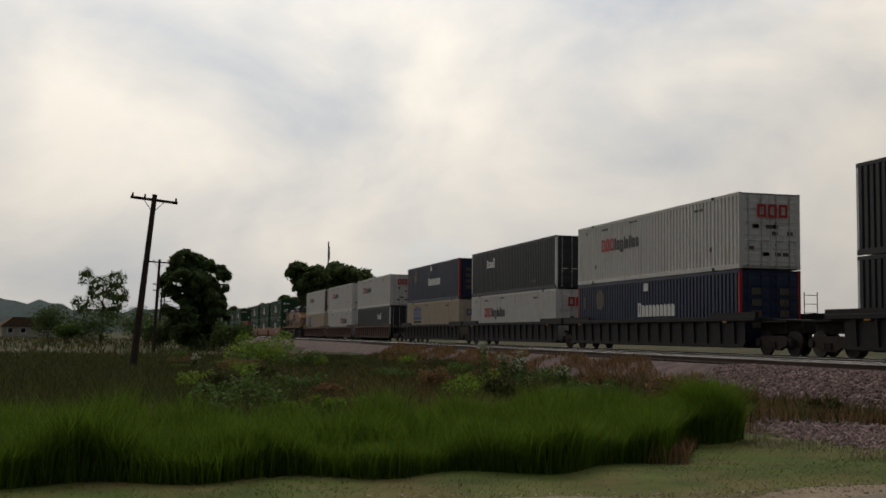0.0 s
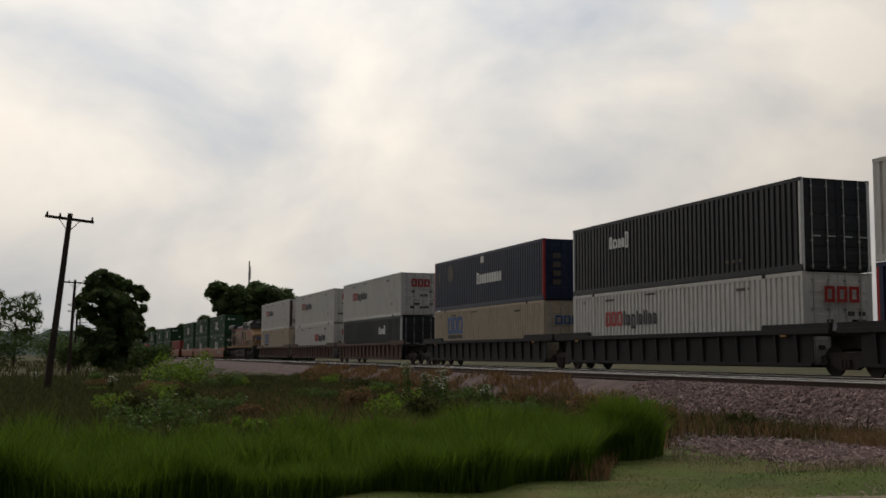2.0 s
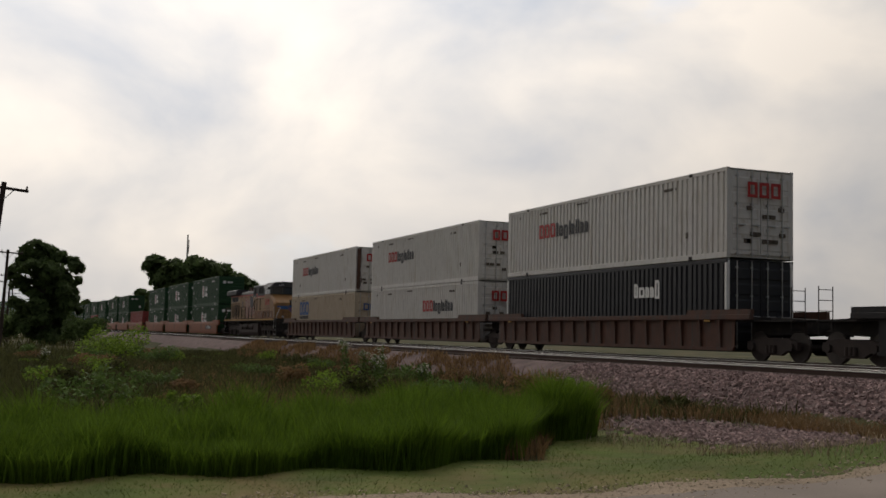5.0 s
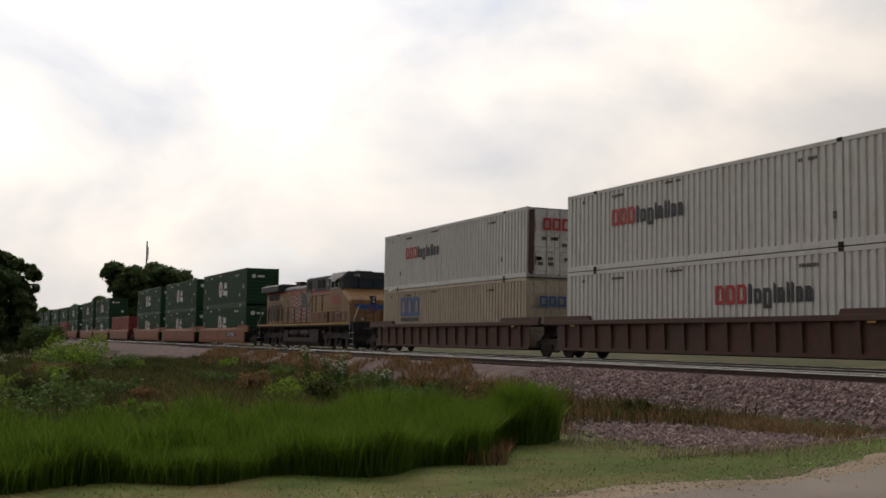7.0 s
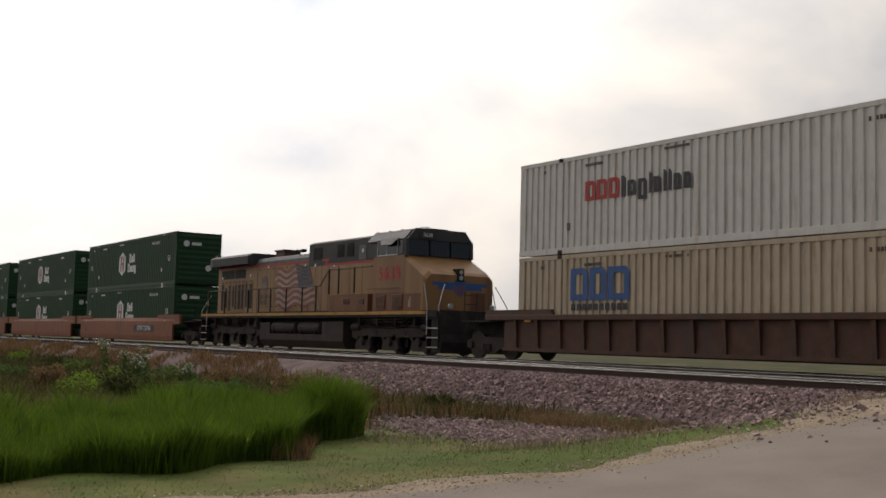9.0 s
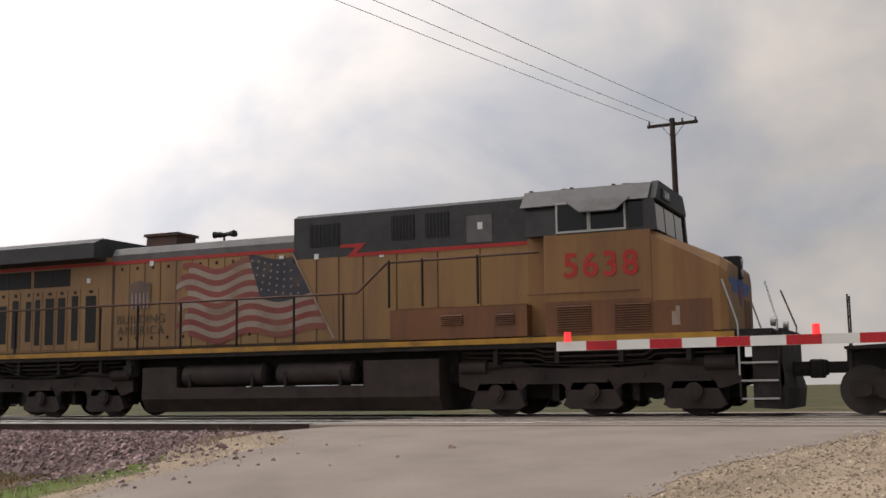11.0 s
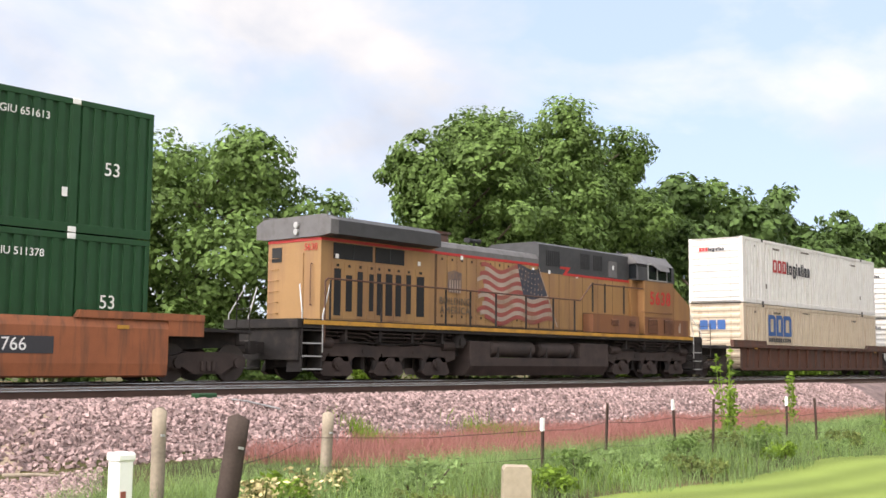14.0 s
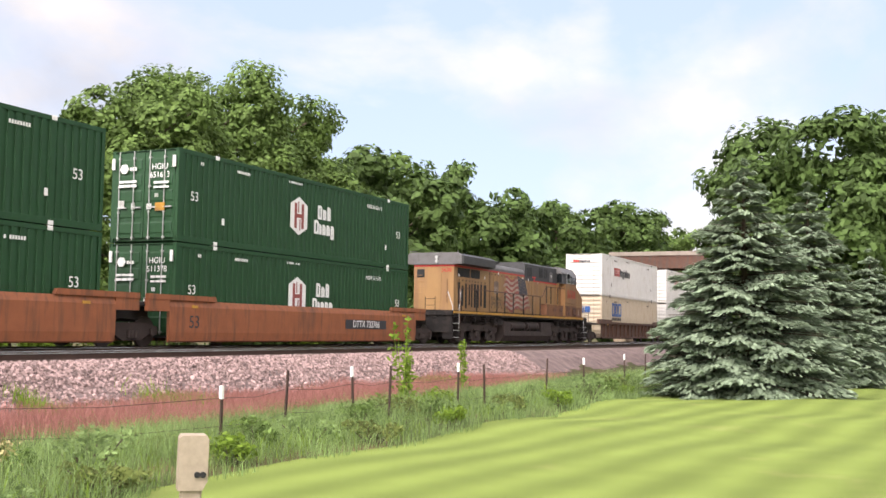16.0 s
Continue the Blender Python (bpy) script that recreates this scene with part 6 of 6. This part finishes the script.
blades("far_grass", x, y, 0.4 + 0.5 * R.beta(2, 3, len(x)), 0.06, M_field, "far pale field grass", 6, 0.4)


def lawn_edge(x):
    return 6.85 + 0.15 * smooth(18, 29, x) - 2.6 * smooth(9, 4, x)


x, y = patch(170000, 2.0, 40, 4, 14.4, lambda x, y: (y > lawn_edge(x) + 0.1 * np.sin(3 * x)) & (x > 0.6 * y + 0.3 * np.sin(2 * y)), 1.1)
blades("fence_grass", x, y, (0.22 + 0.46 * R.beta(2, 2.4, len(x))) * (0.3 + 0.7 * smooth(12.0, 9.6, y)) * (0.5 + 0.5 * smooth(0, 1.2, y - lawn_edge(x))), 0.0024 + 0.00012 * x, M_palegrass, "tall pale green grass and weeds along the fence", 7, 0.5)
x, y = patch(16000, 2.6, 40, 5, 11, lambda x, y: (y > lawn_edge(x) + 0.3) & (x > 0.6 * y), 0.3)
blades("green_grass", x, y, 0.2 + 0.3 * R.beta(2, 2, len(x)), 0.004, M_leaf3, "bright green grass clumps along the fence", 8, 0.45)
x, y = patch(52000, 11.0, 36, 10.6, 15.2, lambda x, y: (y > 11.6 + 0.5 * np.sin(x * 0.7)) & (y < 14.9 + 0.3 * np.sin(x)) & (x > 12.0 + 0.5 * np.sin(3 * y)), 0.9)
blades("pink_grass", x, y, 0.26 + 0.28 * R.beta(2, 2, len(x)), 0.0045, M_pink, "pink seeding grass at the foot of the ballast", 9, 0.4)
for cx, cy, n, rr in ((19.0, 14.6, 1500, 0.9), (15.5, 15.0, 500, 0.4), (31, 14.2, 1200, 1.2), (1.7, 9.9, 90, 0.3)):
    px, py = cx + rr * R.normal(size=n) * 0.5, cy + 0.35 * R.normal(size=n)
    blades("grass_tuft", px, py, 0.15 + 0.3 * R.beta(2, 2, n), 0.008, M_leaf3, "yellow-green grass tuft on the ballast edge", 10, 0.5)
x, y = patch(70000, 3, 30, -4, 7.4, lambda x, y: (y < lawn_edge(x) + 0.1) & (np.hypot(x, y) > 5))
blades("lawn_blades", x, y, 0.025 + 0.03 * R.beta(2, 2, len(x)), 0.004, M_lawnblade, "fine mown lawn blades", 12, 0.8)
x, y = patch(5000, -3, 6.5, 8.5, 13.5, lambda x, y: (x > 0.2), 0.25)
blades("dead_grass", x, y, 0.05 + 0.12 * R.beta(2, 2, len(x)), 0.006, M_straw, "flattened dead straw on the mud", 13, 1.8)


def leaves(name, pts, size, material, parent, seed, out=None):
    r = np.random.RandomState(seed)
    n = len(pts)
    a = r.normal(size=(n, 3))
    a[:, 2] *= 0.6
    a /= np.linalg.norm(a, axis=1)[:, None]
    b = np.cross(a, r.normal(size=(n, 3)))
    b /= np.linalg.norm(b, axis=1)[:, None]
    if out is not None:
        # leaves turn their faces outwards and up
        f = out + r.normal(size=(n, 3)) * 0.38 + np.array([0, 0, 0.35])
        f /= np.linalg.norm(f, axis=1)[:, None]
        a = np.cross(f, r.normal(size=(n, 3)))
        a /= np.linalg.norm(a, axis=1)[:, None]
        b = np.cross(f, a)
    s = size * r.uniform(0.6, 1.4, (n, 1))
    return quads(name, pts, a * s, b * s * 0.55, material, parent)


def tree(x, y, h, w, seed, material, n=7000, leaf=0.2, low=0.25, label="broad leafy deciduous tree in full summer leaf", lobes=26, group="trees behind the tracks"):
    """A tapered trunk, limbs reaching to the lobes of the crown, and leaves thick on the lobes' outsides."""
    r = np.random.RandomState(seed)
    z0 = float(height(x, y))
    c = thing("tree", label, "tree", group, at=pose(x, y, z0))
    tr = Geo()
    tr.cyl((0, 0, -0.3), (0.1, 0.05, h * 0.35), 0.035 * h * 0.6, 0.02 * h * 0.6, seg=9).cyl((0.1, 0.05, h * 0.35), (0.0, 0.1, h * 0.75), 0.02 * h * 0.6, 0.006 * h, seg=8)
    part("trunk", tr, M_bark, c)
    limbs = Geo()
    pts, outs = [], []
    for k in range(lobes):
        u = (k + 0.5) / lobes
        zc = h * (low + (0.91 - low) * u)
        prof = math.sqrt(max(0.05, 1 - ((zc / h - (0.42 + low * 0.4)) / (0.62 - low * 0.2)) ** 2))
        a = 2.4 * k + r.uniform(-0.6, 0.6)
        d = w * 0.5 * prof * r.uniform(0.3, 0.95)
        cx, cy = d * math.cos(a), d * math.sin(a)
        rad = w * r.uniform(0.11, 0.2)
        if k % 2 == 0:
            limbs.cyl((0.05, 0.05, max(h * 0.2, zc - d * 0.7)), (cx, cy, zc), 0.007 * h, 0.003 * h, seg=6)
        m = int(n / lobes * (rad / (0.155 * w)) ** 2)
        # each bough carries clumps of leaves over its upper and outer sides
        q = r.normal(size=(17, 3)) + np.array([0.4 * math.cos(a), 0.4 * math.sin(a), 0.35])
        q /= np.linalg.norm(q, axis=1)[:, None]
        which = r.randint(0, 17, m)
        v = r.normal(size=(m, 3)) + q[which] * 0.5
        v /= np.linalg.norm(v, axis=1)[:, None]
        centre = q[which] * rad * 0.76 * np.array([1, 1, 0.8])
        pts.append(centre + v * (rad * r.uniform(0.3, 0.62, 17)[which] * r.beta(2.6, 1.1, m))[:, None] * np.array([1, 1, 0.75]) + np.array([cx, cy, zc]))
        o = v * 0.75 + q[which] * 0.5
        outs.append(o / np.linalg.norm(o, axis=1)[:, None])
    part("branching", limbs, M_bark, c)
    pts, outs = np.concatenate(pts), np.concatenate(outs)
    # the larger boughs are set as parts of their own
    split_at = np.percentile(pts[:, 2], (33, 66))
    level = np.digitize(pts[:, 2], split_at)
    for k in range(3):
        tagged(leaves("crown", pts[level == k], leaf, material, c, seed + k, outs[level == k]), "mass of leaves", kind="stuff")
    return c


def bush(x, y, h, w, seed, material, n=1500, leaf=0.08, label="bright leafy green bush", lobes=9, name="bush", group="bushes"):
    r = np.random.RandomState(seed)
    z0 = float(height(x, y))
    c = thing(name, label, "bush", group, at=pose(x, y, z0))
    st = Geo()
    pts = []
    for k in range(lobes):
        a = 2.4 * k
        d = w * 0.36 * math.sqrt((k + 0.5) / lobes)
        p = np.array([d * math.cos(a), d * math.sin(a), h * r.uniform(0.35, 0.72)])
        st.cyl((0, 0, -0.05), p, 0.02, 0.008, seg=5)
        v = r.normal(size=(n // lobes, 3))
        v /= np.linalg.norm(v, axis=1)[:, None]
        v *= (min(w, h) * 0.28 * r.beta(4, 1.2, len(v)))[:, None]
        pts.append(np.abs(v + p) * np.array([0, 0, 1]) + (v + p) * np.array([1, 1, 0]))
    part("stem", st, M_bark, c)
    tagged(leaves("foliage", np.concatenate(pts), leaf, material, c, seed), "dense leaves", kind="stuff")
    return c


def weed(x, y, h, seed, material=None, heads=None, label="tall leafy green weed"):
    r = np.random.RandomState(seed)
    z0 = float(height(x, y))
    c = thing("weed", label, "weed", "tall weeds", at=pose(x, y, z0))
    g = Geo()
    pts, tops = [], []
    for k in range(5):
        a, d = 1.3 * k, 0.16 * h * r.uniform(0.1, 1)
        tip = (d * math.cos(a), d * math.sin(a), h * r.uniform(0.75, 1))
        g.cyl((0.02 * math.cos(a), 0.02 * math.sin(a), -0.05), tip, 0.012, 0.005, seg=5)
        for i in range(34):
            t = r.uniform(0.12, 1)
            pts.append([tip[0] * t + r.normal() * 0.09 * h * (1.1 - t), tip[1] * t + r.normal() * 0.09 * h * (1.1 - t), tip[2] * t])
        tops += [[tip[0] + r.normal() * 0.07, tip[1] + r.normal() * 0.07, tip[2] - abs(r.normal()) * 0.1] for i in range(26)]
    part("stem", g, material or M_leaf3, c)
    tagged(leaves("foliage", np.array(pts), 0.06 if h > 0.8 else 0.03, material or M_leaf3, c, seed), kind="stuff")
    if heads:
        tagged(leaves("flower_head", np.array(tops), 0.028, heads, c, seed + 1), kind="stuff")
    return c


# beyond the tracks, to the right of the crossing
for i, (x, y, h, w, m_) in enumerate([(36, 48, 13.6, 15, M_leaf), (28, 50, 10, 8, M_leaf), (45, 46, 9, 8, M_leaf3), (51, 42, 16, 11, M_leaf), (61, 44, 19.6, 14, M_leaf), (68, 44.5, 19.2, 13, M_leaf), (77, 46, 16, 10, M_leaf2),
                                      (20, 60, 11.6, 9, M_pine), (26, 62, 11.6, 8.5, M_pine), (31, 63, 11.0, 7, M_pine), (15, 54, 10.6, 8, M_pine), (8.2, 52, 11.3, 6.5, M_leaf2), (3, 60, 9, 7, M_leaf2)]):
    tree(x, y, h, w, 100 + i, m_, n=54000 if h > 12 else 22000, leaf=0.18, low=0.08, lobes=46 if h > 12 else 30)
for i in range(11):
    x = 88 + i * 12 + 3 * math.sin(i * 2.1)
    tree(x, 46 + 5 * math.sin(i * 1.7), 17.2 + 0.38 * i + 1.5 * math.sin(i * 1.3), 16, 130 + i, (M_leaf2, M_leaf, M_leaf2)[i % 3], n=15000, leaf=0.42, low=0.05, lobes=26, label="far leafy tree in the wooded row")
for i, (x, y, w) in enumerate([(14, 40, 5), (22, 38, 5), (30, 39, 6), (40, 38, 6), (47, 37, 6), (55, 37, 6), (63, 38, 6), (72, 38, 6), (82, 38, 7), (94, 39, 8), (106, 40, 8)]):
    bush(x, y, 4.2 + 1.0 * math.sin(i * 2), w, 160 + i, (M_leaf3, M_leaf, M_leaf2)[i % 3], 3500, 0.14, "leafy scrub below the trees", 14, group="scrub behind the tracks")
# right of the lawn
tree(60, 4.6, 12.4, 13.5, 171, M_leaf2, n=52000, leaf=0.215, low=0.2, lobes=34, label="large dark green tree beyond the lawn", group="garden trees")
tree(72, -4, 12, 12, 172, M_leaf2, n=14000, leaf=0.28, low=0.05, label="large dark green tree beyond the lawn", group="garden trees")
tree(90, 8, 11, 12, 173, M_leaf2, n=12000, leaf=0.32, low=0.05, label="dark green tree beyond the lawn", group="garden trees")
for i, (x, y) in enumerate(((52, 1.5), (57, -1), (66, 2), (75, 4))):
    bush(x, y, 2.8, 4.5, 180 + i, M_leaf2, 3000, 0.12, "dark shrub at the edge of the lawn", 12, group="garden shrubs")
for i in range(34):
    bx = 6.5 + 0.78 * i + 0.3 * math.sin(i * 4.1)
    by = float(lawn_edge(np.array(bx))) + 0.5 + 1.7 * (0.5 + 0.5 * math.sin(i * 2.3))
    if bx > 0.66 * by:
        bush(bx, by, 0.42 + 0.14 * math.sin(i * 1.9), 0.9 + 0.3 * math.cos(i * 3.1), 460 + i, (M_palegrass, M_leaf3, M_mix, M_leaf)[i % 4], 420, 0.038,
             ("pale leafy weed clump", "bright green weed clump", "grey-green weed clump", "dark green weed clump")[i % 4] + " along the wire fence", 8, "weed_clump", "weed clumps")
# far left
LT = "trees along the field"
tree(-118, 4.6, 10.4, 6.2, 190, M_backlitleaf, n=18000, leaf=0.31, low=0.05, lobes=40, label="leafy dark tree standing beside the poles", group=LT)
tree(-121, 6.8, 7.5, 3.6, 191, M_backlitleaf, n=6000, leaf=0.24, low=0.1, label="small dark tree beside a taller one", group=LT)
tree(-172, -6.5, 11.2, 8.5, 192, M_backlitleaf, n=3600, leaf=0.22, low=0.3, lobes=20, label="thin-crowned tree across the field", group=LT)
for i, (x, y, h, w) in enumerate([(-165, -8, 5.0, 9), (-165, 0, 5.2, 8), (-160, -10.5, 3.2, 3.8), (-175, -14, 6, 6), (-130, 6, 4, 5), (-128, 1.5, 3, 5), (-180, 5, 6, 10), (-110, 8, 3, 5), (-210, -2, 7, 12)]):
    bush(x, y, h, w, 200 + i, M_backlitleaf if i != 2 else M_leaf, 2600, 0.17, "dark leafy thicket at the edge of the field", 14, group="thickets")
for i, (x, y, h, w) in enumerate([(-290, 43, 20, 17), (-292, 52, 20.5, 18), (-300, 61, 18, 16), (-330, 42, 13, 10), (-345, 36, 11, 9), (-360, 42, 11, 12), (-380, 30, 10, 12), (-400, 38, 10, 14), (-420, 32, 10, 14), (-440, 20, 10, 16)]):
    tree(x, y, h, w, 220 + i, M_backlitleaf, n=9000, leaf=0.85, low=0.04, lobes=24, label="dark distant tree beyond the train", group="distant trees")
bush(-57, 5.6, 2.1, 4.2, 240, M_leaf3, 2200, 0.07, "yellow-green bush beside the ditch")
for i in range(70):
    bx, by = -19 - 0.72 * i + 1.3 * math.sin(i * 5.1), 7.8 + 6.2 * math.sin(i * 2.7)
    if not (tall(np.array(bx), np.array(by)) or mown(np.array(bx), np.array(by)) or spill(bx, by)):
        bush(bx, by, 0.62 + 0.3 * math.sin(i * 1.9), 1.6 + 0.7 * math.cos(i * 3.1), 400 + i, (M_leaf, M_dry, M_leaf3, M_field)[i % 4], 800, 0.05,
             ("low leafy green weed clump", "dry brown weed clump", "bright green weed clump", "dark green weed clump")[i % 4] + " in the rough field", 9, "weed_clump", "weed clumps")
bush(-53, 7.2, 1.1, 2.4, 241, M_leaf, 1200, 0.06, "low green bush beside the ditch")
for i, (x, y) in enumerate(((-34.5, 10.6), (-33.2, 11.4), (-35.6, 11.6), (-32.0, 10.8), (-30.6, 11.8))):
    weed(x, y, 1.55 - 0.12 * i, 250 + i, M_leaf, M_flower, "tall weed with pale white flower heads")
for i, (x, y) in enumerate(((-60, -3), (-57, -6), (-63, -8), (-58, -1.2), (-66, -5), (-48, 2))):
    weed(x, y, 0.95, 260 + i, M_mix, M_flower, "field weed with pale white flower heads")
weed(19.6, 9.7, 2.0, 270)
weed(20.2, 9.9, 1.3, 271)
weed(27.5, 11.8, 1.5, 272)
for i, (x, y, h) in enumerate(((5.8, 6.9, 0.68), (6.2, 7.3, 0.6), (3.0, 5.6, 0.62), (3.6, 6.2, 0.6), (7.3, 8.0, 0.55), (8.4, 8.6, 0.5))):
    weed(x, y, h, 280 + i, M_mix, M_yellowfl, "low weed with yellowish seed heads")


def spruce(x, y, h, w, seed, material):
    """A spruce: whorls of drooping boughs, each fringed with hanging sprays."""
    r = np.random.RandomState(seed)
    z0 = float(height(x, y))
    c = thing("spruce_tree", "dense blue-green spruce with drooping boughs down to the lawn", "spruce tree", "spruces on the lawn", at=pose(x, y, z0))
    part("trunk", Geo().cyl((0, 0, -0.2), (0, 0, h * 0.97), 0.16, 0.02, seg=10), M_bark, c)
    wood = Geo()
    C, A, B = [], [], []
    levels = 25
    for k in range(levels):
        t = k / (levels - 1)
        z = h * (0.02 + 0.95 * t)
        reach = w / 2 * (1 - t) ** 0.82 + 0.08
        nb = max(5, int(19 * (1 - t) ** 0.6))
        for j in range(nb):
            a = 2 * math.pi * (j + 0.5 * (k % 2)) / nb + r.uniform(-0.3, 0.3)
            L = reach * r.uniform(0.74, 1.08)
            z = h * (0.02 + 0.95 * t) + (r.uniform(-1.1, 1.1) * h / levels if k else 0.0)
            d = np.array([math.cos(a), math.sin(a), 0.0])
            s = np.array([-math.sin(a), math.cos(a), 0.0])
            rise = 0.35 * t - 0.12
            wood.cyl((0, 0, z), (d[0] * L * 0.9, d[1] * L * 0.9, z + rise * L * 0.9 - 0.04 * L), 0.018, 0.006, seg=4)
            m = int(80 + 330 * L / (w / 2))
            u = np.sqrt(r.uniform(0.08, 1, m))
            v = r.normal(size=m) * 0.19 * L * (1.15 - u * 0.7) + r.normal(size=m) * 0.03
            p = d * (u * L)[:, None] + s * v[:, None]
            p[:, 2] = z + rise * u * L - 0.10 * L * u ** 2 - np.abs(v) * 0.35 - r.uniform(0, 0.05, m)
            out = d + s * (v / (0.12 * L + 0.1))[:, None] * 0.5 + r.normal(size=(m, 3)) * 0.25
            out[:, 2] -= 0.28
            out /= np.linalg.norm(out, axis=1)[:, None]
            side = np.cross(out, r.normal(size=(m, 3)) * 0.3 + np.array([0, 0, 1.0]) + d * 0.35)
            side /= np.linalg.norm(side, axis=1)[:, None]
            C.append(p)
            A.append(out * r.uniform(0.08, 0.15, (m, 1)))
            B.append(side * r.uniform(0.032, 0.06, (m, 1)))
    part("branching", wood, M_bark, c)
    C, A, B = np.concatenate(C), np.concatenate(A), np.concatenate(B)
    cut = np.digitize(C[:, 2], (h * 0.25, h * 0.55))
    for k in range(3):
        tagged(quads("needles", C[cut == k], A[cut == k], B[cut == k], material, c), "blue-green needle sprays", kind="stuff")
    return c


spruce(30.6, 4.9, 6.3, 6.3, 300, M_spruce)
spruce(36.8, 3.9, 6.4, 5.6, 301, M_spruce)
spruce(46, 2.6, 5.0, 4.6, 302, M_spruce)

# low wooded hills on the horizon
for cx, cy, rx, hh_ in ((-1500, -330, 420, 46), (-1700, 150, 500, 36), (1500, 250, 500, 34)):
    g = Geo()
    n = 60
    vs, fs = [], []
    for i in range(n + 1):
        u = -1 + 2 * i / n
        top = hh_ * (1 - u * u) + 3 * math.sin(i * 1.3) + 2.2 * math.sin(i * 2.9)
        vs += [(cx - 60, cy + rx * u, -3), (cx, cy + rx * u, max(0, top)), (cx + 60, cy + rx * u, -3)]
        if i:
            k = 3 * i
            fs += [(k - 3, k, k + 1, k - 2), (k - 2, k + 1, k + 2, k - 1)]
    g.add(vs, fs, True)
    tagged(part("wooded_hill", g, M_hill), "low hazy wooded hill on the horizon", "hill", "hills", "structure")


# ---- motion ----
def motions():
    for ob, s, z in MOVING:
        walk(ob, [(t, pose(S + s, FAR_TRACK, z)) for t, S in S_ROWS])
    # the locomotive's wheels roll
    for ob, a, y, r in ROLLING:
        walk(ob, [(k * 0.05, pose(a, y, r, 0, math.degrees(0.05 * k * 14.28 / r), 0)) for k in range(321)])
    # the two crossing lamps flash in turn: the lit disc comes forward through its lens
    for ob, right in GLOW:
        rows, t, lit = [(0, pose(0, -0.155 + 0.035 * right, 0))], 0.35, not right
        while t < 15.9:
            rows.append((t, pose(0, -0.155 if lit else -0.12, 0)))
            lit = not lit
            rows.append((t + 0.04, pose(0, -0.155 if lit else -0.12, 0)))
            t += 0.6
        rows.append((16, pose(0, -0.155 if lit else -0.12, 0)))
        walk(ob, rows)


motions()
